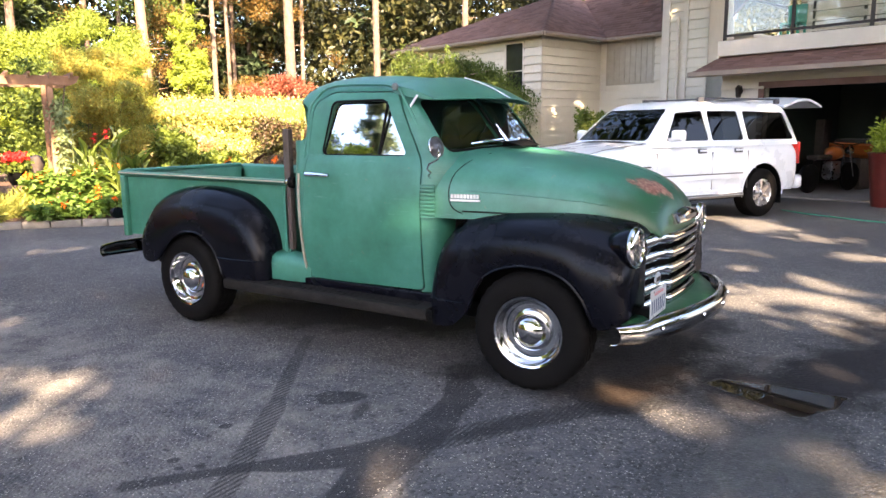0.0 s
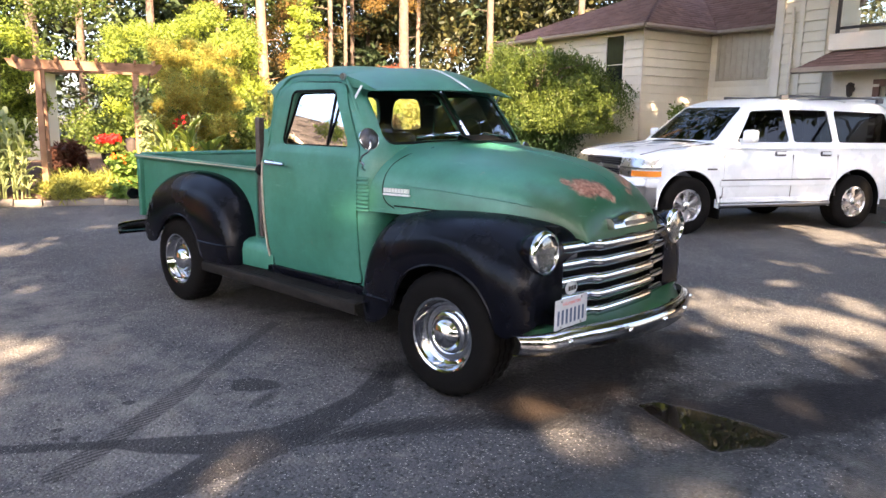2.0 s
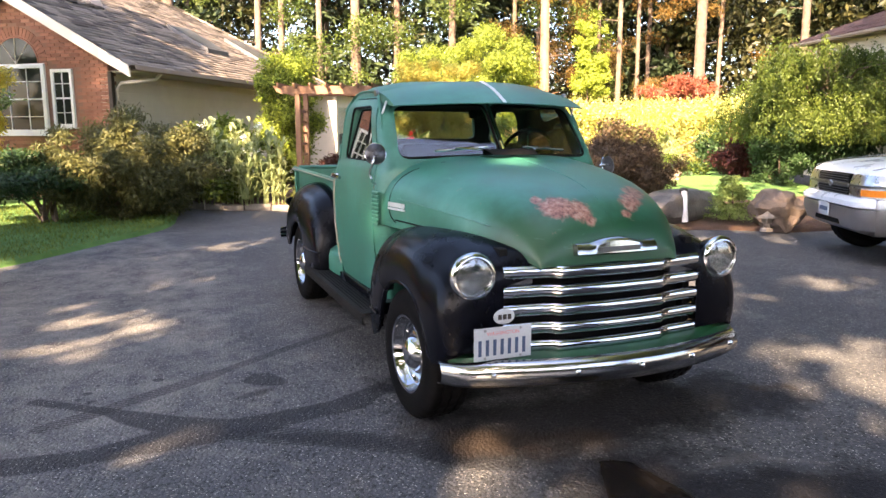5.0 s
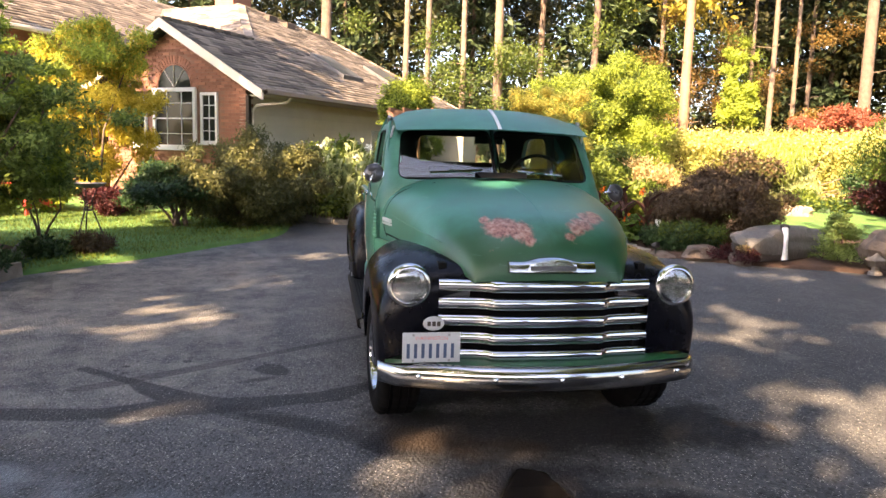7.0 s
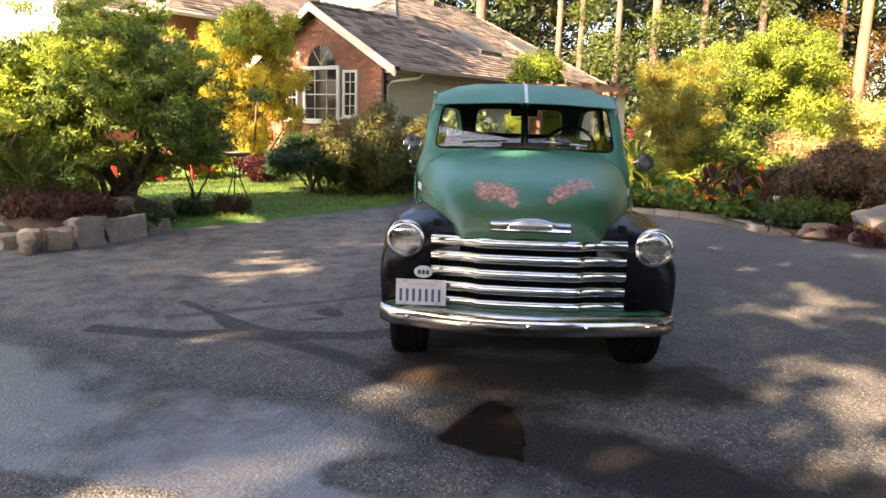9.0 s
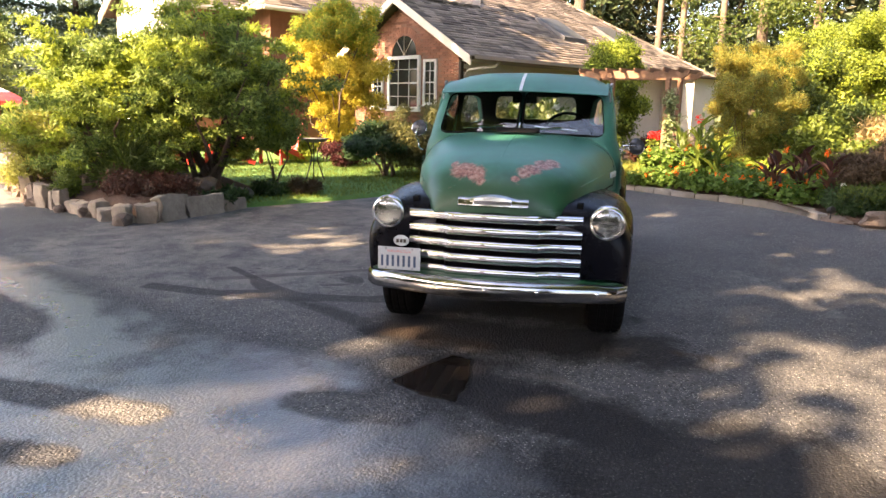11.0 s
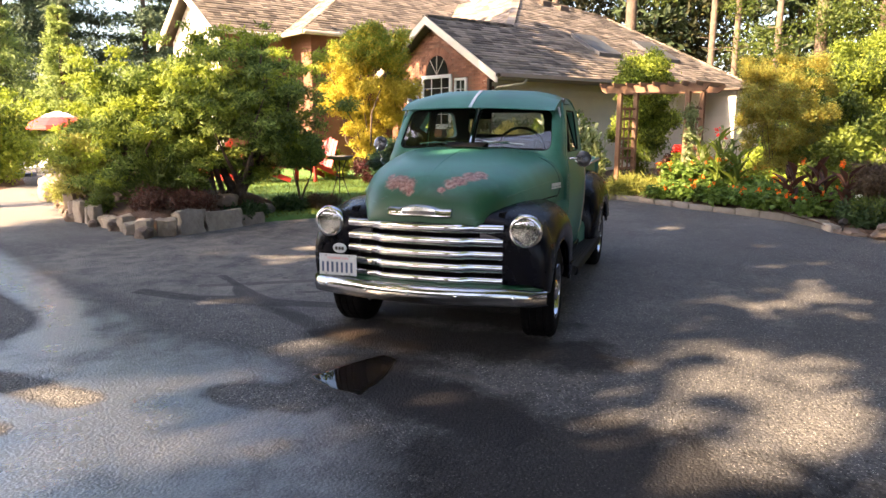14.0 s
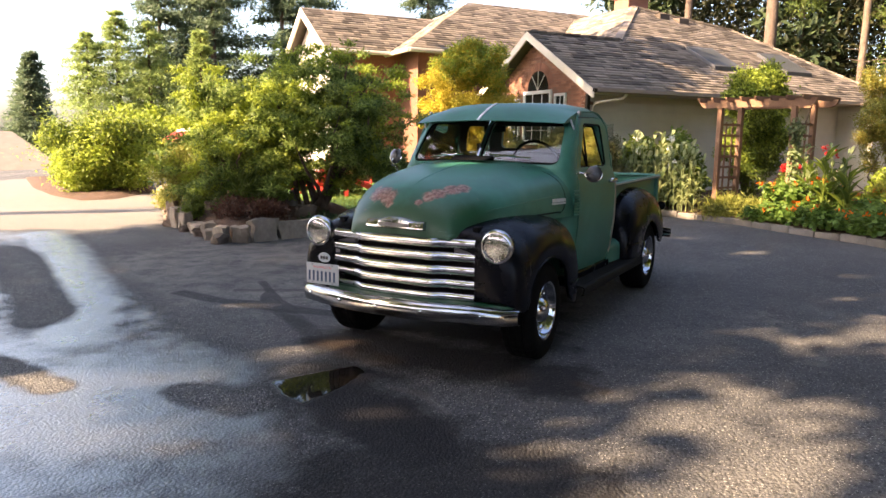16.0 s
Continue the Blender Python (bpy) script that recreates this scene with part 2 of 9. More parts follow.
    l.new(sheen, b.inputs["Coat Weight"])
    return m


GREEN = truck_paint()
ASPHALT = asphalt()
BLACK = surf("worn_black_paint", (0.0010, 0.0012, 0.0030), (0.005, 0.0055, 0.0085), 3, 0.26, relief=0.05, grain=30, rvar=0.22, spec=0.12)
BOARD = surf("running_board_rubber", (0.002, 0.002, 0.002), (0.024, 0.022, 0.020), 9, 0.65, relief=0.5, grain=60, spec=0.08)
SCRIPT = surf("worn_bright_metal", (0.55, 0.55, 0.54), (0.8, 0.8, 0.8), 25, 0.4, 0.4, 0.2, 90)
BAREMETAL = surf("bare_edge", (0.22, 0.19, 0.15), (0.42, 0.36, 0.28), 12, 0.6, 0.2, 0.2, 50)
FLATBLACK = surf("flat_black", (0.002, 0.002, 0.002), (0.006, 0.006, 0.006), 6, 0.75, spec=0.12)
CHROME = surf("chrome", (0.46, 0.47, 0.49), (0.66, 0.67, 0.68), 3, 0.045, 1.0, 0.02, 30, rvar=0.06)
PITTED = surf("pitted_chrome", (0.27, 0.26, 0.24), (0.55, 0.55, 0.55), 9, 0.10, 1.0, 0.1, 80, rvar=0.2)
RUBBER = surf("tyre_rubber", (0.003, 0.003, 0.003), (0.0075, 0.007, 0.007), 8, 0.75, relief=0.3, grain=90, spec=0.06)
DULL = surf("dull_chrome", (0.18, 0.18, 0.18), (0.36, 0.36, 0.36), 30, 0.34, 1.0, 0.2, 90, rvar=0.2)
GLASS = glass_mat("clear_glass", (0.93, 0.95, 0.94), 0.90)
SIDEGLASS = glass_mat("side_glass", (0.62, 0.65, 0.66), 0.30)
DARKGLASS = glass_mat("tinted_glass", (0.045, 0.05, 0.055), 0.97, 0.45)
SCREENGLASS = glass_mat("windscreen_glass", (0.93, 0.95, 0.94), 0.94, 0.5)
HEADGLASS = glass_mat("lamp_glass", (0.96, 0.97, 0.96), 0.80)
LAMPMETAL = surf("lamp_reflector", (0.45, 0.45, 0.45), (0.85, 0.85, 0.84), 25, 0.22, 1.0, 0.7, 40, dist=0.004)
WHITE = surf("white_car_paint", (0.60, 0.64, 0.68), (0.66, 0.69, 0.73), 2, 0.28, relief=0.0, coat=0.5)
GREYPLASTIC = surf("grey_plastic", (0.05, 0.05, 0.055), (0.08, 0.08, 0.085), 8, 0.5)
SILVER = surf("alloy", (0.45, 0.45, 0.47), (0.6, 0.6, 0.62), 10, 0.28, 1.0)
AMBER = surf("amber_lens", (0.75, 0.2, 0.02), (0.85, 0.28, 0.03), 30, 0.2, coat=0.6)
REDLENS = surf("red_lens", (0.3, 0.01, 0.01), (0.45, 0.02, 0.02), 30, 0.2, coat=0.6)
PLATE = surf("plate_enamel", (0.36, 0.385, 0.40), (0.46, 0.48, 0.50), 15, 0.4)
PLATEBLUE = surf("plate_blue", (0.02, 0.04, 0.09), (0.04, 0.07, 0.14), 15, 0.5)
PLATERED = surf("plate_red", (0.55, 0.12, 0.12), (0.6, 0.2, 0.2), 15, 0.5)
SEAT = surf("dark_upholstery", (0.018, 0.014, 0.012), (0.04, 0.03, 0.026), 10, 0.8)
CABIN_GARAGE_DARK = surf("cabin_trim_and_garage_shade", (0.02, 0.035, 0.028), (0.035, 0.05, 0.04), 5, 0.6)
CLOTH = surf("pale_cloth", (0.5, 0.52, 0.56), (0.68, 0.7, 0.74), 6, 0.9)
STAKEWOOD = surf("dark_stake_wood", (0.03, 0.022, 0.018), (0.09, 0.07, 0.06), 12, 0.8)
CEDAR = surf("cedar", (0.15, 0.075, 0.043), (0.26, 0.145, 0.085), 6, 0.75, grain=45, relief=0.4)
WEATHERED = surf("weathered_boards", (0.30, 0.265, 0.21), (0.42, 0.38, 0.31), 5, 0.8, grain=40, relief=0.4)
TAN = surf("tan_gutter", (0.20, 0.15, 0.11), (0.28, 0.22, 0.17), 4, 0.6)
SIDING = surf("cream_siding", (0.52, 0.475, 0.385), (0.63, 0.58, 0.48), 2.5, 0.7, pieces=0.03)
TRIM = surf("cream_trim", (0.50, 0.45, 0.38), (0.62, 0.57, 0.49), 3, 0.6)
WHITETRIM = surf("white_trim", (0.66, 0.66, 0.66), (0.8, 0.8, 0.8), 3, 0.5)
STUCCO = surf("pale_stucco", (0.6, 0.56, 0.5), (0.72, 0.68, 0.62), 3, 0.85, relief=0.3)
BRICK = surf("red_brick", (0.17, 0.072, 0.045), (0.29, 0.13, 0.085), 7, 0.85, relief=0.5, pieces=0.22)
MORTAR = surf("mortar", (0.16, 0.085, 0.06), (0.22, 0.125, 0.09), 9, 0.95)
SHINGLE = surf("brown_shingle", (0.04, 0.03, 0.024), (0.11, 0.085, 0.066), 3, 0.9, relief=0.6, grain=70, pieces=0.2)
SHINGLE2 = surf("red_brown_shingle", (0.10, 0.055, 0.045), (0.17, 0.10, 0.085), 3, 0.9, relief=0.6, grain=70, pieces=0.12)
PANE = surf("window_pane", (0.010, 0.013, 0.012), (0.026, 0.032, 0.028), 1.5, 0.08, relief=0.0, rvar=0.04, spec=0.28)
BARK = surf("bark", (0.05, 0.034, 0.025), (0.17, 0.12, 0.09), 5, 0.95, relief=1.0, grain=16, dist=0.03)
PALEBARK = surf("pale_bark", (0.06, 0.042, 0.030), (0.20, 0.145, 0.105), 3, 0.9, relief=1.0, grain=14, dist=0.03)
SOIL = surf("bark_mulch", (0.035, 0.020, 0.013), (0.11, 0.06, 0.038), 7, 0.95, relief=1.0, grain=40, dist=0.03)
GRASS = surf("turf", (0.045, 0.12, 0.02), (0.12, 0.24, 0.05), 5, 0.9, relief=1.0, grain=110, dist=0.02)
FOREST = surf("forest_floor", (0.02, 0.022, 0.012), (0.055, 0.05, 0.03), 1.5, 0.95, relief=0.8, grain=20, dist=0.03)
ROCK = surf("grey_rock", (0.13, 0.10, 0.075), (0.36, 0.30, 0.24), 4, 0.85, relief=0.9, grain=22, dist=0.02, pieces=0.2)
WETROCK = surf("dark_rock", (0.04, 0.038, 0.036), (0.13, 0.12, 0.112), 3, 0.6, relief=0.9, grain=18, dist=0.02)
KERB = surf("pale_edging", (0.12, 0.105, 0.09), (0.24, 0.215, 0.19), 6, 0.9, relief=0.5, pieces=0.15)
REDPAINT = surf("red_paint", (0.5, 0.03, 0.025), (0.66, 0.06, 0.05), 5, 0.45)
MIRRORBACK = surf("dark_mirror_shell", (0.035, 0.035, 0.04), (0.12, 0.12, 0.125), 20, 0.35, 0.8, 0.2, 60)
BROWNROCK = surf("brown_rock", (0.07, 0.05, 0.038), (0.19, 0.14, 0.11), 4, 0.85, relief=0.9, grain=22, dist=0.02)
MADRONE = surf("peeling_orange_bark", (0.10, 0.055, 0.03), (0.24, 0.145, 0.085), 1.6, 0.8, relief=0.6, grain=12, dist=0.02)
IRON = surf("dark_iron", (0.02, 0.018, 0.016), (0.05, 0.04, 0.035), 12, 0.6, 0.4)
TERRA = surf("red_glaze", (0.07, 0.009, 0.007), (0.14, 0.022, 0.015), 5, 0.3, coat=0.4)
HOSE = surf("green_hose", (0.01, 0.2, 0.12), (0.02, 0.27, 0.17), 8, 0.45)
ORANGEWOOD = surf("orange_lacquer", (0.35, 0.08, 0.015), (0.5, 0.14, 0.03), 4, 0.3, coat=0.5)


# ---------------------------------------------------------------- mesh helpers
def part(name, bm, material, parent=None, label="", smooth=0.0):
    """Links a bmesh as one mesh object, under parent if there is one. smooth: degrees up to which edges are shaded round."""
    me = bpy.data.meshes.new(name)
    bm.to_mesh(me)
    bm.free()
    return linked(name, me, material, parent, label, smooth)


def linked(name, me, material, parent=None, label="", smooth=0.0):
    if material and not me.materials:
        me.materials.append(material)
    if smooth:
        me.shade_smooth()
        me.set_sharp_from_angle(angle=radians(smooth))
    ob = new(name, me)
    ob.parent = parent
    if label:
        ob["label"] = label
    return ob


def thing(name, label, category, at=None, group="", kind=""):
    e = new(name)
    e.empty_display_size = 0.1
    if at is not None:
        e.matrix_basis = at
    return tagged(e, label, category, group, kind)


def box(bm, x0, x1, y0, y1, z0, z1, bevel=0.0, m=None):
    vs = [bm.verts.new(p) for p in ((x0, y0, z0), (x1, y0, z0), (x1, y1, z0), (x0, y1, z0), (x0, y0, z1), (x1, y0, z1), (x1, y1, z1), (x0, y1, z1))]
    fs = [bm.faces.new([vs[i] for i in f]) for f in ((3, 2, 1, 0), (4, 5, 6, 7), (0, 1, 5, 4), (1, 2, 6, 5), (2, 3, 7, 6), (3, 0, 4, 7))]
    if m is not None:
        bmesh.ops.transform(bm, matrix=m, verts=vs)
    if bevel:
        bmesh.ops.bevel(bm, geom=list({e for f in fs for e in f.edges}), offset=bevel, segments=2, affect="EDGES", profile=0.5)
    return bm


def boxes(*rows, bevel=0.0, m=None):
    bm = bmesh.new()
    for r in rows:
        box(bm, *r, bevel=bevel, m=m)
    return bm


def grid(rows, close_u=False, close_v=False, caps=(False, False)):
    """A sheet through rows of points."""
    bm = bmesh.new()
    vs = [[bm.verts.new(p) for p in r] for r in rows]
    nu, nv = len(vs), len(vs[0])
    for i in range(nu if close_u else nu - 1):
        for j in range(nv if close_v else nv - 1):
            a, b, c, d = vs[i][j], vs[i][(j + 1) % nv], vs[(i + 1) % nu][(j + 1) % nv], vs[(i + 1) % nu][j]
            f = list(dict.fromkeys((a, b, c, d)))
            if len(f) > 2:
                bm.faces.new(f)
    if caps[0]:
        bm.faces.new(vs[0])
    if caps[1]:
        bm.faces.new(list(reversed(vs[-1])))
    bmesh.ops.recalc_face_normals(bm, faces=bm.faces)
    return bm


def lathe(profile, segments=32, axis="Z", m=None):
    """A turned body from (radius, height) pairs."""
    rows = []
    for r, h in profile:
        row = []
        for k in range(segments):
            a = 2 * math.pi * k / segments
            c, s = r * math.cos(a), r * math.sin(a)
            row.append((c, s, h) if axis == "Z" else (c, h, s) if axis == "Y" else (h, c, s))
        rows.append(row)
    bm = grid(rows, close_v=True, caps=(True, True))
    if m is not None:
        bmesh.ops.transform(bm, matrix=m, verts=bm.verts)
    return bm


def tube(points, radius, segments=8, radii=None, closed=True):
    """A round bar along the points."""
    pts = [Vector(p) for p in points]
    rows, up = [], None
    for i, p in enumerate(pts):
        d = (pts[min(i + 1, len(pts) - 1)] - pts[max(i - 1, 0)]).normalized()
        if up is None:
            up = d.orthogonal().normalized()
        up = (up - d * up.dot(d)).normalized()
        side = d.cross(up)
        r = radii[i] if radii else radius
        rows.append([p + (up * math.cos(a) + side * math.sin(a)) * r for a in (2 * math.pi * k / segments for k in range(segments))])
    return grid(rows, close_v=True, caps=(closed, closed))


def merge(*bms):
    """Several bmeshes as one."""
    out = bmesh.new()
    for b in bms:
        me = bpy.data.meshes.new("tmp")
        b.to_mesh(me)
        b.free()
        out.from_mesh(me)
        bpy.data.meshes.remove(me)
    return out


def thick(bm, amount):
    """Gives a sheet thickness, inwards."""
    bmesh.ops.recalc_face_normals(bm, faces=bm.faces)
    bmesh.ops.solidify(bm, geom=list(bm.faces), thickness=amount)
    bmesh.ops.recalc_face_normals(bm, faces=bm.faces)
    return bm


def prism(outline, axis, lo, hi):
    """A closed prism of a 2D outline along an axis."""
    def at(a, b, h):
        return (h, a, b) if axis == "X" else (a, h, b) if axis == "Y" else (a, b, h)
    return grid([[at(a, b, h) for a, b in outline] for h in (lo, hi)], close_v=True, caps=(True, True))


def rounded(pts, r, steps=5):
    """An outline with its corners rounded."""
    out = []
    n = len(pts)
    for i in range(n):
        p, a, b = Vector(pts[i]), Vector(pts[i - 1]), Vector(pts[(i + 1) % n])
        ra = min(r, (a - p).length * 0.48, (b - p).length * 0.48)
        s, e = p + (a - p).normalized() * ra, p + (b - p).normalized() * ra
        for k in range(steps + 1):
            t = k / steps
            out.append(tuple(s * (1 - t) ** 2 + p * 2 * t * (1 - t) + e * t * t))
    return out


def cut(bm, *tools, op="DIFFERENCE"):
    """Exact boolean of closed bodies."""
    def ob_of(b):
        bmesh.ops.recalc_face_normals(b, faces=b.faces)
        me = bpy.data.meshes.new("tmp")
        b.to_mesh(me)
        b.free()
        return new("tmp", me)
    base, cutters = ob_of(bm), [ob_of(t) for t in tools]
    for c in cutters:
        mod = base.modifiers.new("b", "BOOLEAN")
        mod.object, mod.operation, mod.solver = c, op, "EXACT"
    deps = bpy.context.evaluated_depsgraph_get()
    deps.update()
    me = bpy.data.meshes.new_from_object(base.evaluated_get(deps))
    out = bmesh.new()
    out.from_mesh(me)
    for o in (base, *cutters):
        old = o.data
        bpy.data.objects.remove(o)
        bpy.data.meshes.remove(old)
    bpy.data.meshes.remove(me)
    return out


def table(x, *rows):
    """Smooth interpolation in a table of x and values."""
    xs = [r[0] for r in rows]
    if x <= xs[0]:
        return rows[0][1:]
    if x >= xs[-1]:
        return rows[-1][1:]
    i = max(k for k in range(len(xs) - 1) if xs[k] <= x)
    t = (x - xs[i]) / (xs[i + 1] - xs[i])
    def at(k, c):
        return rows[max(0, min(len(rows) - 1, k))][c]
    out = []
    for c in range(1, len(rows[0])):
        p1, p2 = at(i, c), at(i + 1, c)
        h = xs[i + 1] - xs[i]
        m1 = (p2 - at(i - 1, c)) / max(1e-6, xs[i + 1] - xs[max(0, i - 1)]) * h
        m2 = (at(i + 2, c) - p1) / max(1e-6, xs[min(len(xs) - 1, i + 2)] - xs[i]) * h
        if (p2 - at(i - 1, c)) * (p2 - p1) < 0 or i == 0:
            m1 = p2 - p1 if i == 0 else 0
        if (at(i + 2, c) - p1) * (p2 - p1) < 0:
            m2 = 0
        out.append((2 * t ** 3 - 3 * t ** 2 + 1) * p1 + (t ** 3 - 2 * t ** 2 + t) * m1 + (-2 * t ** 3 + 3 * t ** 2) * p2 + (t ** 3 - t ** 2) * m2)
    return out


def soup(name, verts, faces, material, parent=None, label="", smooth=0.0):
    """A mesh object from numpy arrays: verts (n, 3), faces (m, k) of one size."""
    me = bpy.data.meshes.new(name)
    k = faces.shape[1]
    me.vertices.add(len(verts))
    me.vertices.foreach_set("co", np.ascontiguousarray(verts, dtype=np.float32).ravel())
    me.loops.add(faces.size)
    me.loops.foreach_set("vertex_index", np.ascontiguousarray(faces, dtype=np.int32).ravel())
    me.polygons.add(len(faces))
    me.polygons.foreach_set("loop_start", np.arange(0, faces.size, k, dtype=np.int32))
    me.update(calc_edges=True)
    me.validate()
    return linked(name, me, material, parent, label, smooth)


def leaves_at(rng, pts, outward, length, width, droop=0.0, flat=0.0, grow=0.3, face=1.1):
    """Vertices and faces of folded leaves at the points: each a kite of two triangles, its upper side turned outward. grow: how much it points outward."""
    n = len(pts)
    d = rng.normal(size=(n, 3)) + outward * grow
    d[:, 2] -= droop
    d[:, 2] *= 1 - flat
    d /= np.linalg.norm(d, axis=1, keepdims=True) + 1e-9
    r = rng.normal(size=(n, 3)) * (1 - flat) * 0.6 + outward * face + np.array([0, 0, 1.0]) * (0.5 + 2 * flat)
    side = np.cross(d, r)
    side /= np.linalg.norm(side, axis=1, keepdims=True) + 1e-9
    up = np.cross(side, d)
    ln = (length * rng.uniform(0.6, 1.3, n))[:, None]
    wd = (width * rng.uniform(0.7, 1.25, n))[:, None]
    a = pts
    tip = pts + d * ln
    mid = pts + d * ln * 0.5
    v = np.stack([a, mid + side * wd * 0.5 + up * wd * 0.18, tip, mid - side * wd * 0.5 + up * wd * 0.18], 1).reshape(-1, 3)
    i = np.arange(n)[:, None] * 4
    f = np.concatenate([i + np.array([[0, 1, 2]]), i + np.array([[0, 2, 3]])], 0)
    return v, f


def blob_points(rng, blobs, n, shell=0.75):
    """Points near the skins of ellipsoids, with the outward way at each."""
    w = np.array([b[3] * b[4] + b[4] * b[5] + b[3] * b[5] for b in blobs], float)
    pick = rng.choice(len(blobs), n, p=w / w.sum())
    b = np.array(blobs, float)[pick]
    d = rng.normal(size=(n, 3))
    d /= np.linalg.norm(d, axis=1, keepdims=True)
    r = np.where(rng.random(n) < shell, rng.normal(0.80, 0.26, n), 1.05 * rng.random(n) ** 0.6)
    return b[:, :3] + d * r[:, None] * b[:, 3:6], d


def clumped(rng, centre, radii, count, size, squash=0.8, high=False):
    """Small ellipsoids scattered over the skin of a large one: an uneven crown."""
    out = []
    for _ in range(count):
        d = rng.normal(size=3)
        d /= np.linalg.norm(d)
        if high and d[2] < -0.45:
            d[2] *= -0.4
        k = rng.uniform(0.4, 1.12)
        s = size * rng.uniform(0.6, 1.3)
        c = np.array(centre) + d * np.array(radii) * k
        c[2] = max(c[2], s * 0.45)
        out.append((*c, s, s, s * squash))
    return out


def foliage(name, rng, blobs, n, length, width, material, parent=None, label="", droop=0.0, flat=0.0, shell=0.75, floor=None):
    p, d = blob_points(rng, blobs, n, shell)
    if floor is not None:
        k = p[:, 2] > floor
        p, d = p[k], d[k]
    v, f = leaves_at(rng, p, d, length, width, droop, flat)
    return soup(name, v, f, material, parent, label)


# ---------------------------------------------------------------- the ground
def gz(x):
    """The drive rises a little towards the garden."""
    return 0.022 * max(0.0, -x - 1.0)


def outline_sheet(name, pts, z, material, parent=None, label=""):
    bm = bmesh.new()
    bm.faces.new([bm.verts.new((x, y, z)) for x, y in pts])
    bmesh.ops.triangulate(bm, faces=bm.faces)
    bmesh.ops.recalc_face_normals(bm, faces=bm.faces)
    return part(name, bm, material, parent, label)


def smooth_line(pts, step=0.25):
    """Points along a smooth curve through pts."""
    out = []
    for i in range(len(pts) - 1):
        p0, p1, p2, p3 = (Vector(pts[max(0, min(len(pts) - 1, k))]) for k in (i - 1, i, i + 1, i + 2))
        n = max(1, int((p2 - p1).length / step))
        for k in range(n):
            t = k / n
            out.append(0.5 * ((2 * p1) + (p2 - p0) * t + (2 * p0 - 5 * p1 + 4 * p2 - p3) * t * t + (3 * p1 - p0 - 3 * p2 + p3) * t ** 3))
    out.append(Vector(pts[-1]))
    return out


def mound(name, outline, height, material, label, category, rim=0.35, wobble=0.04, base=0.0, lip=0.05):
    """A raised bed: rises over the rim to its height, uneven on top."""
    pts = [Vector((p[0], p[1])) for p in outline]
    c = sum(pts, Vector((0, 0))) / len(pts)
    rows = []
    for k, h in ((0.0, -0.04), (0.02, lip), (0.12, lip + (height - lip) * 0.45), (0.25, lip + (height - lip) * 0.75), (0.45, height), (0.7, height), (0.93, height)):
        row = []
        for p in pts:
            q = p.lerp(c, k)
            w = noise.noise(Vector((q.x * 1.1, q.y * 1.1, height))) * wobble if h > 0 else 0
            row.append((q.x, q.y, base + gz(q.x) + h + w))
        rows.append(row)
    return tagged(part(name, grid(rows, close_v=True, caps=(False, True)), material, smooth=60), label, category, kind="structure")


ground = tagged(outline_sheet("ground", [(-1500, -1500), (1500, -1500), (1500, 1500), (-1500, 1500)], -0.06, FOREST), "dark bare forest floor and garden soil reaching far", "ground", kind="structure")
def along(px, py, pts, width, soft):
    """1 on the line through pts, 0.5 at its width, falling to 0."""
    best = np.full(px.shape, 99.0)
    for (ax, ay), (bx, by) in zip(pts, pts[1:]):
        dx, dy = bx - ax, by - ay
        t = np.clip(((px - ax) * dx + (py - ay) * dy) / (dx * dx + dy * dy), 0, 1)
        best = np.minimum(best, np.hypot(px - ax - t * dx, py - ay - t * dy))
    return np.clip(0.5 + (width - best) / (2 * soft), 0, 1)


def union(px, py, rows):
    out = np.zeros(px.shape)
    for pts, width, soft in rows:
        out = np.maximum(out, along(px, py, pts, width, soft))
    return out


rx = np.concatenate([np.linspace(-10, -6.2, 8), np.arange(-6, 1.4, 0.07), np.arange(1.4, 5, 0.03), np.arange(5, 8.4, 0.05), np.linspace(9, 26, 12)])
ry = np.concatenate([np.linspace(-25, -10.5, 12), np.arange(-10, -3.3, 0.07), np.arange(-3.3, 1.3, 0.03), np.arange(1.3, 4.6, 0.06), np.linspace(5, 19, 12)])
gx, gy = np.meshgrid(rx, ry, indexing="ij")
rz = 0.022 * np.maximum(0.0, -gx - 1.0)
nx, ny = gx.shape
idx = np.arange(nx * ny).reshape(nx, ny)
quads = np.stack([idx[:-1, :-1], idx[1:, :-1], idx[1:, 1:], idx[:-1, 1:]], -1).reshape(-1, 4)
# damp by the puddle, and the truck's shade painted dark beneath it
STAINS_AND_SHADE = (([(3.3, -0.6), (3.35, 1.0)], 0.36, 0.36), ([(4.0, -0.15), (4.3, 0.0), (4.6, 0.7), (5.3, 1.2)], 0.36, 0.4), ([(4.9, 0.6), (5.8, 1.0), (6.6, 0.6)], 0.3, 0.6), ([(2.6, -0.6), (2.6, 0.6)], 0.3, 0.4), ([(0.3, -0.3), (1.8, 0.2)], 0.4, 0.4))
RUTS = (([(3.6, -0.70), (3.36, -0.9), (3.08, -1.31), (2.87, -1.68)], 0.10, 0.05), ([(1.11, -0.68), (1.51, -1.27), (1.87, -1.76)], 0.045, 0.04), ([(1.87, -1.76), (2.12, -2.15), (2.30, -2.43), (2.42, -2.65)], 0.06, 0.04))
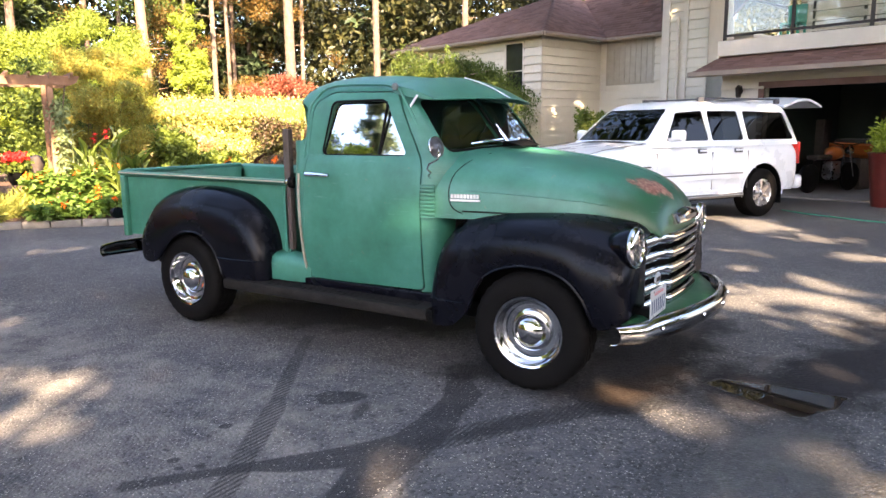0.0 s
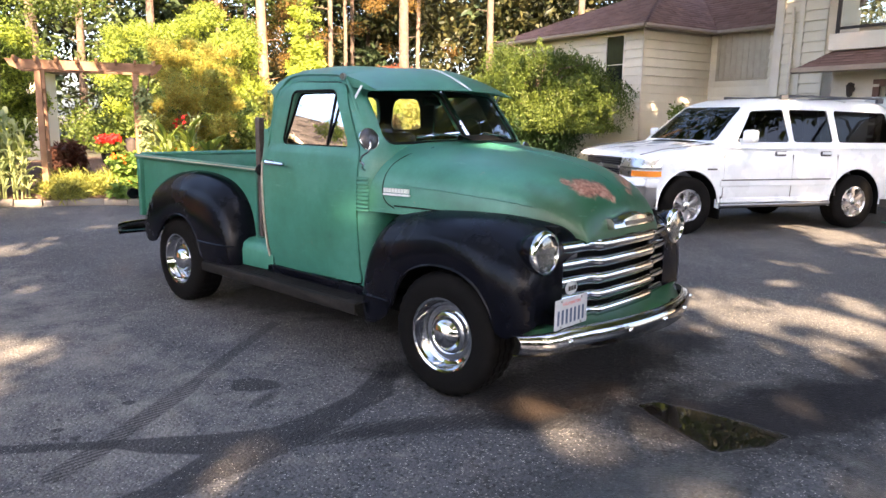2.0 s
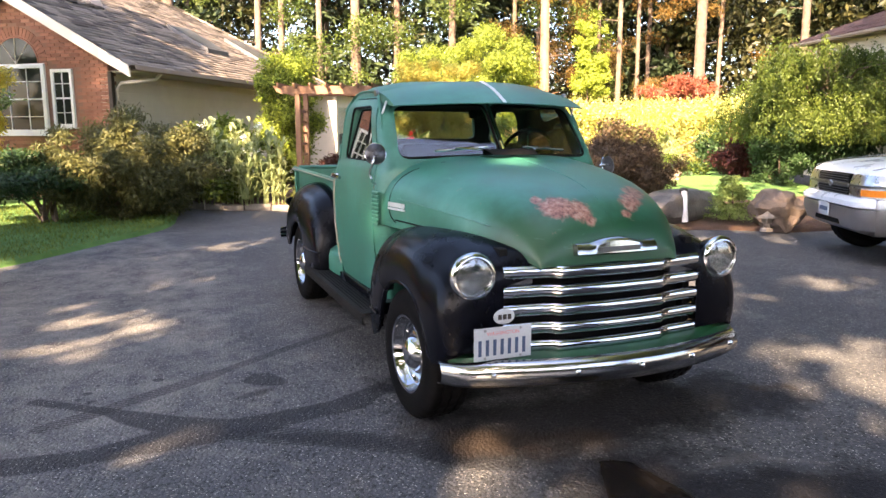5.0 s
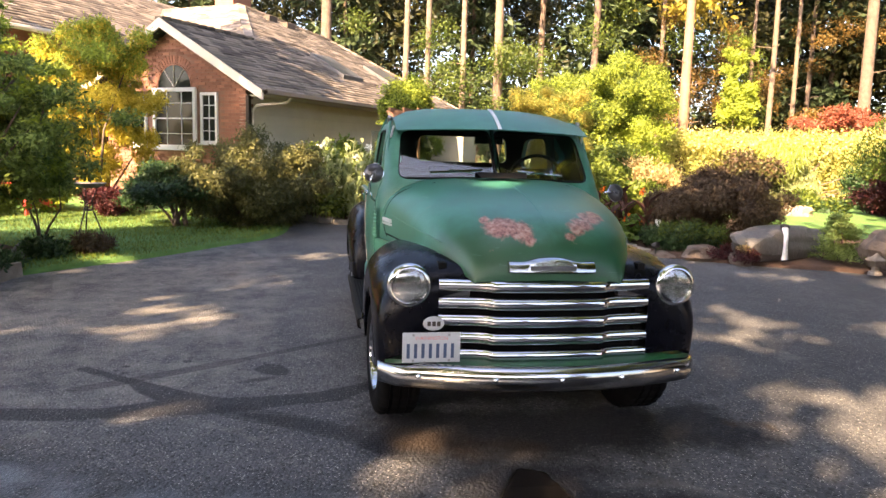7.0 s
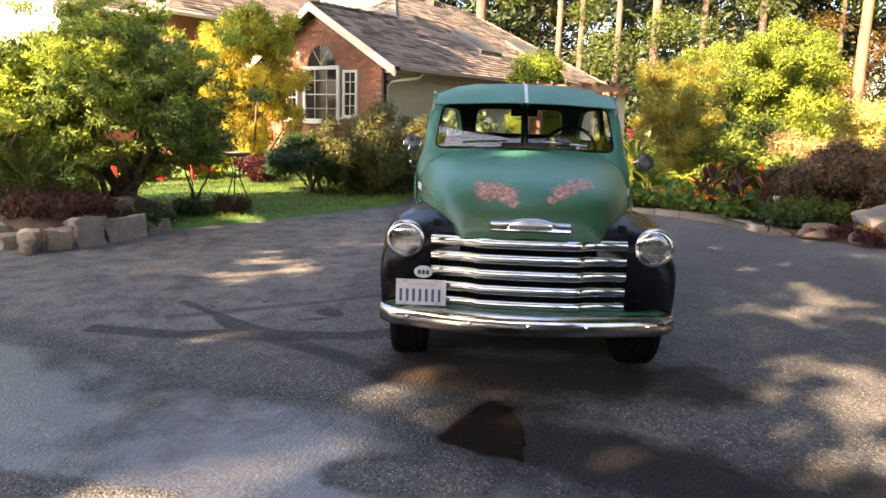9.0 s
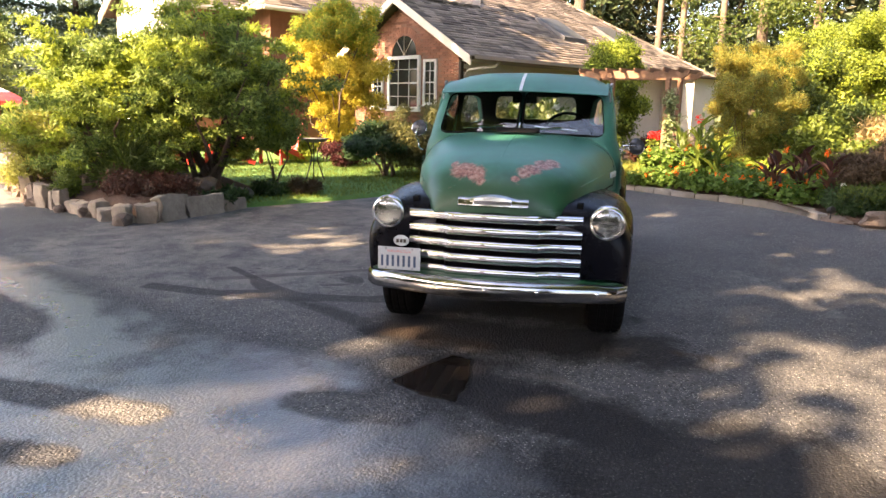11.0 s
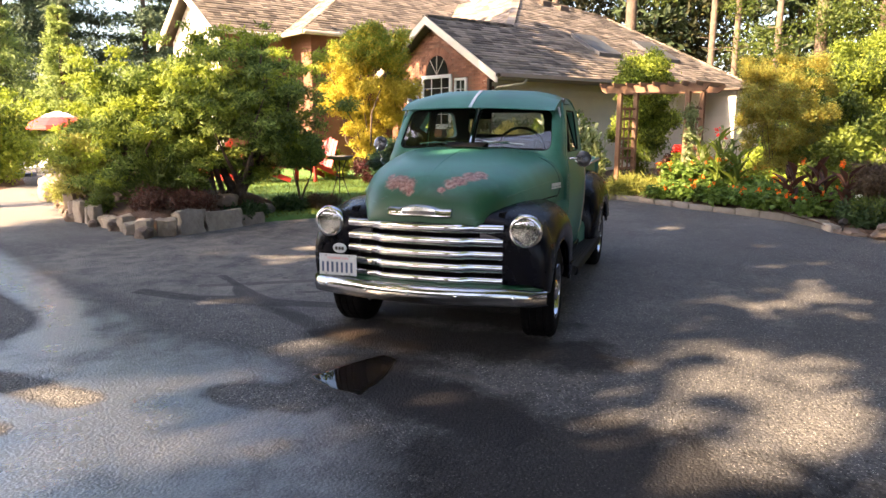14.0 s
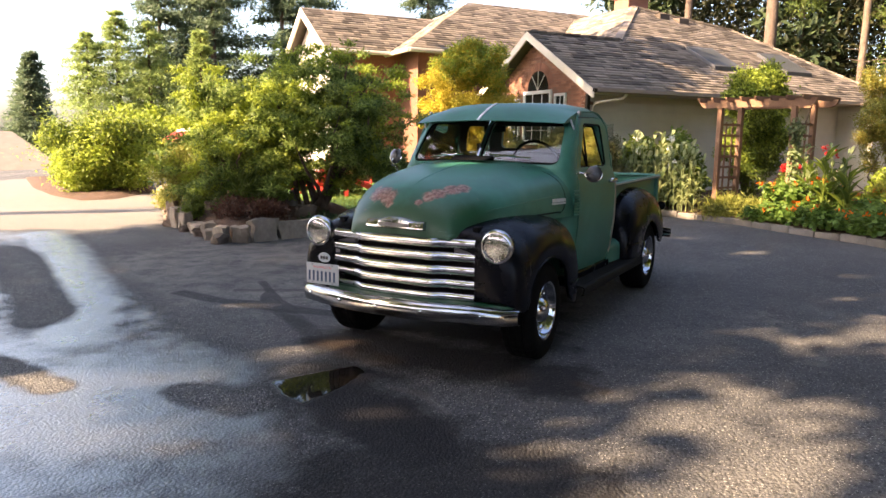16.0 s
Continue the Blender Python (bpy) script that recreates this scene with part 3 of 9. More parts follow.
SPILLS = ([(2.41, -0.85), (2.51, -0.75), (2.76, -1.03), (2.81, -1.31), (2.92, -1.70), (2.93, -1.96), (2.94, -2.18), (2.96, -2.6), (2.90, -3.1), (2.72, -3.1), (2.78, -2.42), (2.68, -2.12), (2.52, -2.26), (2.33, -2.37), (2.0, -2.8), (1.93, -2.74), (2.34, -2.22), (2.54, -1.94), (2.65, -1.74), (2.64, -1.47), (2.60, -1.19)],
          [(1.95, -1.55), (1.96, -1.44), (2.13, -1.36), (2.24, -1.39), (2.19, -1.52), (2.08, -1.63)])
TAILS = ([(2.2, -1.4), (2.28, -1.39), (2.43, -1.6), (2.40, -1.72), (2.32, -1.75), (2.23, -1.57)], [(2.87, -1.62), (3.02, -1.21), (3.3, -0.8), (3.6, -0.65), (3.63, -0.75), (3.42, -0.99), (3.16, -1.41), (2.92, -1.7)],
         [(3.72, -0.20), (3.80, 0.03), (4.03, 0.12), (4.14, 0.5), (4.5, 1.03), (4.73, 1.12), (4.98, 0.95), (4.80, 0.46), (4.56, -0.08), (4.35, -0.5), (3.95, -0.38)])
SPECKS = ((1.78, -2.26, 0.02), (1.85, -2.09, 0.035), (1.95, -2.48, 0.03), (2.04, -2.52, 0.025), (2.10, -2.45, 0.03), (2.06, -2.38, 0.02), (1.83, -2.43, 0.02), (2.07, -1.70, 0.025))
PALES = (([(4.03, 0.2), (4.04, 0.5), (4.2, 0.75)], 0.07, 0.07), ([(1.75, -2.0), (2.3, -1.75), (2.55, -1.55)], 0.13, 0.15), ([(5.2, 0.0), (5.3, 0.5)], 0.1, 0.12), ([(1.4, -2.7), (2.0, -2.6)], 0.14, 0.15), ([(3.0, -1.9), (3.3, -1.5)], 0.1, 0.1), ([(0.5, 2.0), (2.2, 2.6)], 0.2, 0.3))
RUSTY = (([(3.33, 1.25), (3.38, 1.4)], 0.07, 0.08), ([(3.35, -0.68), (3.55, -0.35), (3.6, -0.1)], 0.14, 0.12))
WETTED = [(1.05, -9.4), (0.9, -8.3), (0.85, -7.7), (1.72, -5.68), (3.11, -2.92), (3.68, -1.9), (3.73, -1.35), (3.94, -0.61), (4.35, -0.35), (4.7, 0.2), (5.05, 0.8), (5.6, 0.8), (6.6, 0.0), (7.6, -1.4), (8.2, -3.2), (6.5, -5.5), (4.5, -8.0), (3.0, -9.6)]
STREAM = (([(1.0, -8.3), (1.9, -6.4), (2.9, -4.7), (3.6, -3.3), (4.4, -2.4)], 0.42, 0.40), ([(4.9, -6.0), (5.2, -3.6), (5.4, -2.6)], 0.5, 0.5))
DRY = (([(2.2, -7.3), (2.5, -6.3), (3.3, -4.7), (3.9, -3.5), (4.15, -3.15)], 0.17, 0.16), ([(5.0, -3.1), (5.03, -2.2), (5.1, -1.5)], 0.10, 0.08), ([(5.58, -2.4), (5.6, -1.6)], 0.07, 0.08), ([(4.72, -0.75), (4.70, -0.32)], 0.13, 0.10), ([(5.9, -2.4), (6.3, -1.2)], 0.10, 0.15))
APRON = [(0.9, -8.9), (0.1, -7.7), (-0.9, -7.8), (-2.2, -9.3), (-4.0, -11.6), (-6.4, -15.6), (-8, -20), (2, -22), (6, -14), (3, -10)]
PALE_ZONE = [(-4, -6), (3.0, -6), (3.5, -2.4), (2.7, -1.0), (-2, -0.9), (-5, -1.5)]
DAMP = [(4.45, 0.10), (4.25, 0.7), (4.3, 1.6), (4.7, 2.6), (5.6, 3.6), (8.2, 4.2), (9.0, 1.0), (7.6, 0.0), (6.2, 0.7), (5.4, 0.95), (4.9, 0.6)]


def within(px, py, pts, soft):
    """1 well inside an outline, 0.5 on it, 0 outside."""
    odd = np.zeros(px.shape, bool)
    best = np.full(px.shape, 99.0)
    for (ax, ay), (bx, by) in zip(pts, pts[1:] + pts[:1]):
        dx, dy = bx - ax, by - ay
        t = np.clip(((px - ax) * dx + (py - ay) * dy) / (dx * dx + dy * dy), 0, 1)
        best = np.minimum(best, np.hypot(px - ax - t * dx, py - ay - t * dy))
        if dy:
            odd ^= ((ay > py) != (by > py)) & (px < ax + dx * (py - ay) / dy)
    return np.clip(0.5 + np.where(odd, best, -best) / (2 * soft), 0, 1)


PUDDLE = [(3.78, -0.20), (3.84, -0.06), (4.22, -0.01), (4.53, -0.02), (4.48, -0.24), (4.33, -0.46), (4.12, -0.37)]
spilt = np.zeros(gx.shape)
for outline in SPILLS:
    spilt = np.maximum(spilt, within(gx, gy, outline, 0.05))
for outline in TAILS:
    spilt = np.maximum(spilt, 0.56 * within(gx, gy, outline, 0.05))
for cx, cy, cr in SPECKS:
    spilt = np.maximum(spilt, np.clip(0.5 + (cr - np.hypot(gx - cx, gy - cy)) / 0.06, 0, 1))
# uneven edges of wet, damp and paler ground
wx = gx + 0.16 * np.sin(2.3 * gy + 0.7 * gx) + 0.09 * np.sin(5.7 * gy - 3.1 * gx + 1.0)
wy = gy + 0.16 * np.sin(2.1 * gx - 0.9 * gy + 2.0) + 0.09 * np.sin(6.1 * gx + 2.7 * gy)
far_side = np.clip((gx - 4.8) / 1.2, 0, 1)
wx, wy = gx + far_side * 1.6 * (wx - gx), gy + far_side * 1.6 * (wy - gy)
marks = np.stack([np.maximum(union(gx, gy, STAINS_AND_SHADE), 0.86 * within(wx, wy, DAMP, 0.6)), union(gx, gy, RUTS), np.maximum.reduce([0.60 * union(gx, gy, PALES), within(gx, gy, APRON, 0.4), 0.53 * within(gx, gy, PALE_ZONE, 0.7)]), spilt], -1)
water = np.stack([np.maximum((0.60 + 0.28 * np.clip((gx + 0.25 * gy - 3.6) / 1.1, 0, 1)) * (0.62 + 0.38 * np.clip((0.5 - gy) / 1.4, 0, 1)) * (1 - 0.35 * far_side * np.clip((gx - 6.2) / 1.5, 0, 1)) * within(wx, wy, WETTED, 0.28), 0.98 * union(gx, gy, STREAM)) * (1 - 0.9 * union(gx, gy, DRY)), within(gx, gy, PUDDLE, 0.06), union(gx, gy, RUSTY), np.ones(gx.shape)], -1)
road = tagged(soup("road", np.stack([gx, gy, rz], -1).reshape(-1, 3), quads, ASPHALT), "worn grey asphalt driveway, partly wet, with stains and painted truck shade", "driveway", kind="structure")
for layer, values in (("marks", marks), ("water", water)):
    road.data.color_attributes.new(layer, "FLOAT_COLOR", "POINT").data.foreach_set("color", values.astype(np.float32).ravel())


# ---------------------------------------------------------------- the pickup truck
truck = thing("pickup_truck", "faded green vintage pickup truck with worn black fenders", "pickup truck")


def cab_row(z, xr, xf, w, r, bow=0.0, n=9):
    """A rounded plan of the cab at height z, from the front middle round."""
    c = []
    corners = ((xf, w, r, 0), (xr, w, r * 0.9, 90), (xr, -w, r * 0.9, 180), (xf, -w, r, 270))
    for cx, cy, rr, a0 in corners:
        ox, oy = cx - math.copysign(rr, cx - (xr + xf) / 2), cy - math.copysign(rr, cy)
        for k in range(n):
            a = radians(a0 + 90 * k / (n - 1))
            c.append([ox + rr * math.cos(a), oy + rr * math.sin(a), z])
    for p in c:
        if p[0] > (xr + xf) / 2:
            p[0] += bow * max(0.0, 1 - abs(p[1]) / w) ** 1.0
    mid = []
    for i, p in enumerate(c):
        mid.append(p)
    # the front middle as a point of its own, so that the windscreen is a V
    front = [xf + bow, 0, z]
    return [front] + [tuple(p) for p in mid]


CAB = ((0.44, 1.17, 2.26, 0.735, 0.10, 0.0), (0.60, 1.13, 2.28, 0.775, 0.12, 0.0), (0.85, 1.10, 2.30, 0.797, 0.13, 0.0), (1.05, 1.09, 2.32, 0.803, 0.14, 0.0),
       (1.20, 1.08, 2.34, 0.793, 0.15, 0.02), (1.275, 1.07, 2.345, 0.775, 0.16, 0.06), (1.325, 1.07, 2.315, 0.755, 0.13, 0.09), (1.40, 1.065, 2.265, 0.745, 0.115, 0.085), (1.50, 1.06, 2.195, 0.733, 0.115, 0.08),
       (1.60, 1.06, 2.125, 0.718, 0.125, 0.075), (1.68, 1.07, 2.06, 0.700, 0.15, 0.06), (1.735, 1.09, 2.01, 0.672, 0.19, 0.045), (1.785, 1.135, 1.955, 0.625, 0.21, 0.03), (1.825, 1.21, 1.87, 0.545, 0.23, 0.02),
       (1.85, 1.31, 1.77, 0.42, 0.2, 0.01), (1.862, 1.44, 1.64, 0.2, 0.09, 0.0))


def cab_body(off):
    rows = [cab_row(z + off * (0.6 if z > 1.7 else 0), xr - off, xf + off, w + off, r + off * 0.5, bow) for z, xr, xf, w, r, bow in CAB]
    return grid(rows, close_v=True, caps=(True, True))


DOOR = rounded([(1.21, 0.47), (2.185, 0.485), (2.195, 1.27), (1.955, 1.72), (1.42, 1.735), (1.285, 1.66), (1.245, 1.25)], 0.06, 6)
DOORGAP = rounded([(1.203, 0.46), (2.193, 0.475), (2.203, 1.272), (1.962, 1.728), (1.415, 1.743), (1.277, 1.664), (1.238, 1.25)], 0.06, 6)
SIDEWIN = rounded([(1.365, 1.325), (2.075, 1.325), (1.885, 1.675), (1.44, 1.675)], 0.05, 6)
# the shell, with its windows, and both doors cut free of it
shell = cut(cab_body(0.0), cab_body(-0.035),
            prism(DOORGAP, "Y", 0.5, 1.0), prism(DOORGAP, "Y", -1.0, -0.5),
            prism(rounded([(0.018, 1.372), (0.662, 1.355), (0.622, 1.672), (0.018, 1.69)], 0.06), "X", 1.9, 2.6),
            prism(rounded([(-0.018, 1.372), (-0.662, 1.355), (-0.622, 1.672), (-0.018, 1.69)], 0.06), "X", 1.9, 2.6),
            prism(rounded([(-0.39, 1.46), (0.39, 1.46), (0.37, 1.67), (-0.37, 1.67)], 0.06), "X", 0.9, 1.3))
corner = [prism(rounded([(-0.13, 1.42), (0.13, 1.42), (0.10, 1.67), (-0.10, 1.67)], 0.06), "X", -0.3, 0.3) for _ in (1, -1)]
for b, s in zip(corner, (1, -1)):
    bmesh.ops.transform(b, matrix=pose(1.13, s * 0.655, 0, 0, 0, -s * 47), verts=b.verts)
shell = cut(shell, *corner)
corner = [prism(rounded([(-0.13, 1.42), (0.13, 1.42), (0.10, 1.67), (-0.10, 1.67)], 0.06), "X", -0.3, 0.3) for _ in (1, -1)]
for b, s in zip(corner, (1, -1)):
    bmesh.ops.transform(b, matrix=pose(1.13, s * 0.655, 0, 0, 0, -s * 47), verts=b.verts)
lining = cut(cab_body(-0.037), cab_body(-0.046), prism(SIDEWIN, "Y", -1.0, 1.0),
             prism(rounded([(0.0, 1.36), (0.672, 1.345), (0.632, 1.682), (0.0, 1.70)], 0.06), "X", 1.9, 2.6),
             prism(rounded([(0.0, 1.36), (-0.672, 1.345), (-0.632, 1.682), (0.0, 1.70)], 0.06), "X", 1.9, 2.6),
             prism(rounded([(-0.39, 1.46), (0.39, 1.46), (0.37, 1.67), (-0.37, 1.67)], 0.06), "X", 0.9, 1.3), *corner)
part("cab_lining", lining, SEAT, truck, "dark lining inside the cab", 35)
cab = part("cab", shell, GREEN, truck, smooth=35)
for side in (-1, 1):
    lo, hi = sorted((side * 0.5, side * 1.0))
    d = cut(cut(cab_body(0.004), cab_body(-0.03)), prism(DOOR, "Y", lo, hi), op="INTERSECT")
    door = part("door", cut(d, prism(SIDEWIN, "Y", lo, hi)), GREEN, truck, smooth=35)
    ys = side * 0.715
    bm = grid([[(1.34, side * 0.739, 1.31), (2.09, side * 0.739, 1.31)], [(1.42, side * 0.665, 1.69), (1.90, side * 0.665, 1.69)]])
    pane = part("side_window", thick(bm, 0.004), SIDEGLASS, door, "clear side window glass")
    pane.visible_shadow = False
    part("vent_divider", tube([(1.84, side * 0.742, 1.32), (1.87, side * 0.722, 1.5), (1.895, side * 0.70, 1.665)], 0.009), FLATBLACK, door)
    part("window_seal", tube([(x, side * (0.742 if z < 1.4 else 0.745 - 0.13 * (z - 1.35)), z) for x, z in SIDEWIN + SIDEWIN[:1]], 0.008, 6), FLATBLACK, door)
    # handle: a boss with a bar that points back
    h = merge(lathe([(0.018, 0), (0.02, 0.01), (0.012, 0.03)], 12, "Y", pose(1.30, side * 0.790, 1.20) if side > 0 else pose(1.30, -0.790, 1.20, 180)),
              tube([(1.29, side * 0.83, 1.20), (1.39, side * 0.840, 1.200), (1.49, side * 0.834, 1.196)], 0.013, 8, [0.020, 0.016, 0.012]))
    part("door_handle", h, CHROME, door, "chrome lever handle", 40)
    # louvres in the cowl
    for k in range(9):
        z = 0.955 + k * 0.0235
        bm = grid([[(2.20, side * 0.801, z + 0.016), (2.30, side * 0.792, z + 0.016)], [(2.20, side * 0.812, z + 0.010), (2.30, side * 0.802, z + 0.010)], [(2.20, side * 0.813, z), (2.30, side * 0.803, z)], [(2.20, side * 0.799, z - 0.002), (2.30, side * 0.790, z - 0.002)]])
        part("louvre", thick(bm, 0.003), GREEN, truck)
    # corner window glass
    bm = boxes((-0.003, 0.003, -0.15, 0.15, 1.40, 1.69))
    pane = part("corner_window", bm, GLASS, cab)
    pane.matrix_basis = pose(1.118, side * 0.665, 0, 0, 0, -side * 47)
    pane.visible_shadow = False
    # windscreen half
    bm = grid([[(2.385, side * 0.008, 1.36), (2.285, side * 0.685, 1.345)], [(2.12, side * 0.008, 1.70), (2.04, side * 0.64, 1.69)]])
    pane = part("windscreen", thick(bm, 0.004), SCREENGLASS, cab)
    pane.visible_shadow = False
    out = rounded([(0.018, 1.372), (0.662, 1.355), (0.622, 1.672), (0.018, 1.69)], 0.06)
    seal = [(2.395 - 0.83 * (z - 1.36) - 0.14 * y - 0.7 * max(0.0, y - 0.58) ** 1.5, side * y, z) for y, z in out + out[:1]]
    part("windscreen_seal", tube(seal, 0.009, 6), FLATBLACK, cab)
    # wiper
    part("wiper", merge(tube([(2.435, side * 0.06, 1.375), (2.43, side * 0.2, 1.408), (2.385, side * 0.33, 1.418)], 0.006, 6), tube([(2.405, side * 0.12, 1.422), (2.35, side * 0.45, 1.398)], 0.008, 6)), CHROME if side < 0 else PITTED, truck, "chrome wiper arm with a blade")
    # door mirror on a bent arm: one bowed up against the pillar, the other straight out
    if side < 0:
        arm, head, turn = [(2.27, -0.800, 1.20), (2.275, -0.826, 1.215), (2.30, -0.835, 1.235), (2.275, -0.838, 1.255), (2.29, -0.84, 1.285), (2.355, -0.845, 1.315), (2.365, -0.84, 1.345), (2.335, -0.825, 1.385)], (2.33, -0.82, 1.385), 8
    else:
        arm, head, turn = [(2.26, 0.795, 1.285), (2.27, 0.825, 1.292), (2.245, 0.87, 1.290), (2.205, 0.905, 1.287)], (2.19, 0.91, 1.285), -14
    mirror = part("mirror_arm", tube([tuple(p) for p in smooth_line(arm, 0.02)], 0.007, 6), CHROME, truck, "bent chrome mirror arm", 60)
    m = pose(*head) @ pose(0, 0, 0, 0, 78, -turn)
    part("mirror_head", lathe([(0.005, 0.03), (0.012, 0.029), (0.016, 0.024), (0.034, 0.022), (0.052, 0.014), (0.064, 0.004), (0.064, -0.002), (0.056, -0.006), (0.002, -0.006)], 28, "Z", m), MIRRORBACK, mirror, "round dark metal mirror head", 40)
    part("mirror_rim", lathe([(0.060, 0.006), (0.066, 0.004), (0.067, -0.003), (0.060, -0.007)], 28, "Z", m), CHROME, mirror, "", 40)
part("windscreen_post", tube([(2.41, 0, 1.37), (2.135, 0, 1.69)], 0.012, 8), CHROME, cab)
pane = part("rear_window", boxes((1.062, 1.068, -0.41, 0.41, 1.445, 1.685)), GLASS, cab)
pane.visible_shadow = False
# roof drip rail
for side in (-1, 1):
    rail = [(2.13, side * 0.71, 1.50), (2.05, side * 0.70, 1.63), (1.97, side * 0.685, 1.735), (1.87, side * 0.665, 1.768), (1.45, side * 0.655, 1.782), (1.32, side * 0.672, 1.745), (1.25, side * 0.705, 1.66), (1.225, side * 0.735, 1.45), (1.21, side * 0.765, 1.27)]
    part("drip_rail", tube([tuple(p) for p in smooth_line(rail, 0.06)], 0.009, 6), GREEN, cab, smooth=60)
# cowl ventilator, cabin fittings
part("cowl_vent", grid([[(2.43, -0.17, 1.372), (2.43, 0.17, 1.372)], [(2.45, -0.17, 1.41), (2.45, 0.17, 1.41)], [(2.56, -0.15, 1.378), (2.56, 0.15, 1.378)]]), FLATBLACK, truck)
part("cabin_floor", boxes((1.16, 2.24, -0.70, 0.70, 0.47, 0.50)), CABIN_GARAGE_DARK, truck)
part("seat_bench", merge(boxes((1.28, 1.72, -0.62, 0.62, 0.72, 0.93), bevel=0.06), boxes((1.16, 1.30, -0.62, 0.62, 0.80, 1.40), bevel=0.05)), SEAT, truck, "dark bench seat with a high back", 50)
part("seat_cover", boxes((1.14, 1.325, -0.30, 0.34, 1.22, 1.425), bevel=0.03), SEAT, truck)
part("dashboard", grid([[(2.30, -0.68, 1.335), (2.30, 0.68, 1.335)], [(2.12, -0.68, 1.35), (2.12, 0.68, 1.35)], [(2.06, -0.68, 1.31), (2.06, 0.68, 1.31)], [(2.08, -0.68, 1.12), (2.08, 0.68, 1.12)]]), CABIN_GARAGE_DARK, truck)
wheel_rim = tube([(2.02 + 0.06 * math.sin(a), 0.36 + 0.20 * math.cos(a), 1.34 + 0.19 * math.sin(a)) for a in (2 * math.pi * k / 28 for k in range(29))], 0.013, 8)
part("steering_wheel", merge(wheel_rim, tube([(2.02, 0.36, 1.34), (2.25, 0.36, 1.1)], 0.02), tube([(2.02, 0.17, 1.34), (2.02, 0.55, 1.34)], 0.012)), FLATBLACK, truck)
part("rear_view_mirror", merge(boxes((2.06, 2.075, -0.10, 0.10, 1.60, 1.655), bevel=0.006), tube([(2.07, 0, 1.65), (2.10, 0, 1.70)], 0.008)), FLATBLACK, truck)

# hood: sections along the nose
HOOD = ((2.27, 1.377, 0.770, 0.955, 3.6), (2.45, 1.362, 0.740, 0.955, 3.5), (2.7, 1.338, 0.700, 0.962, 3.3), (2.95, 1.305, 0.650, 0.965, 3.1), (3.15, 1.268, 0.595, 0.960, 2.9), (3.30, 1.228, 0.545, 0.950, 2.7),
        (3.42, 1.178, 0.495, 0.935, 2.6), (3.50, 1.118, 0.450, 0.915, 2.5), (3.55, 1.055, 0.42, 0.900, 2.5), (3.578, 0.985, 0.40, 0.888, 2.5), (3.588, 0.93, 0.39, 0.880, 2.6), (3.590, 0.895, 0.385, 0.874, 3.0))
rows = []
for i in range(41):
    x = 2.27 + (3.590 - 2.27) * (1 - (1 - i / 40) ** 1.9)
    zt, w, zb, n = table(x, *HOOD)
    row = []
    for k in range(33):
        a = math.pi * k / 32
        c, s = math.cos(a), math.sin(a)
        y = w * math.copysign(abs(c) ** (2 / n), c)
        z = zb + (zt - zb) * abs(s) ** (2 / n)
        row.append((x - 0.05 * (abs(y) / 0.5) ** 2 * max(0, (x - 3.1) / 0.5) + 0.006 * max(0, 1 - abs(y) / 0.02), y, z + 0.006 * max(0, 1 - abs(y) / 0.03)))
    rows.append(row)
hood = part("hood", thick(grid(rows), 0.015), GREEN, truck, smooth=40)
part("hood_seam", tube([(x, 0, table(x, *HOOD)[0] + 0.006) for x in (2.5, 2.7, 2.95, 3.15, 3.3, 3.42, 3.5, 3.55)], 0.006, 6), GREEN, truck, smooth=60)
for side in (-1, 1):
    # worn maker's script as plain raised bars
    badge = part("side_badge", boxes((2.385, 2.575, -0.006, 0.006, 1.062, 1.074), bevel=0.002), SCRIPT, truck, "small chrome badge bar on the hood")
    badge.matrix_basis = pose(0, side * 0.742, 0) @ pose(2.48, 0, 0, 0, 0, -side * 11) @ pose(-2.48, 0, 0)
    for k in range(9):
        b = part("badge_mark", boxes((2.39 + k * 0.0205, 2.405 + k * 0.0205, -0.006, 0.006, 1.079, 1.105), bevel=0.002), SCRIPT, badge)
def hood_point(x, deg, side, lift=0.0):
    zt, w, zb, n = table(x, *HOOD)
    c, s = math.cos(radians(deg)), math.sin(radians(deg))
    return (x, side * (w * abs(c) ** (2 / n) + lift), zb + (zt - zb) * abs(s) ** (2 / n) + lift)


for side in (-1, 1):
    # the rounded rear edge of the hood panel, and the bare edge behind the door
    edge = smooth_line([hood_point(x, a, side, -0.001) for x, a in ((2.46, 0.7), (2.40, 2), (2.372, 6), (2.368, 14), (2.385, 28), (2.43, 45), (2.49, 66))], 0.03)
    part("hood_edge", tube([tuple(p) for p in edge], 0.0035, 6), FLATBLACK, truck)
    part("cab_edge", tube([(x, side * y, z) for x, y, z in ((1.20, 0.758, 0.52), (1.19, 0.775, 0.62), (1.185, 0.797, 0.85), (1.185, 0.802, 1.05), (1.185, 0.794, 1.2))], 0.010, 6), BAREMETAL, truck, "bare worn edge behind the door", 60)
    low = [hood_point(x, 1.2, side, 0.002) for x in (2.46, 2.7, 2.95, 3.15, 3.3, 3.4)]
    part("hood_seam", tube([tuple(p) for p in smooth_line(low, 0.05)], 0.005, 6), FLATBLACK, truck)
    rib = [hood_point(x, a, side, 0.001) for x, a in ((2.47, 13), (2.8, 13), (3.1, 14), (3.3, 16))]
    part("hood_crease", tube([tuple(p) for p in smooth_line(rib, 0.05)], 0.0035, 5), GREEN, truck, smooth=60)
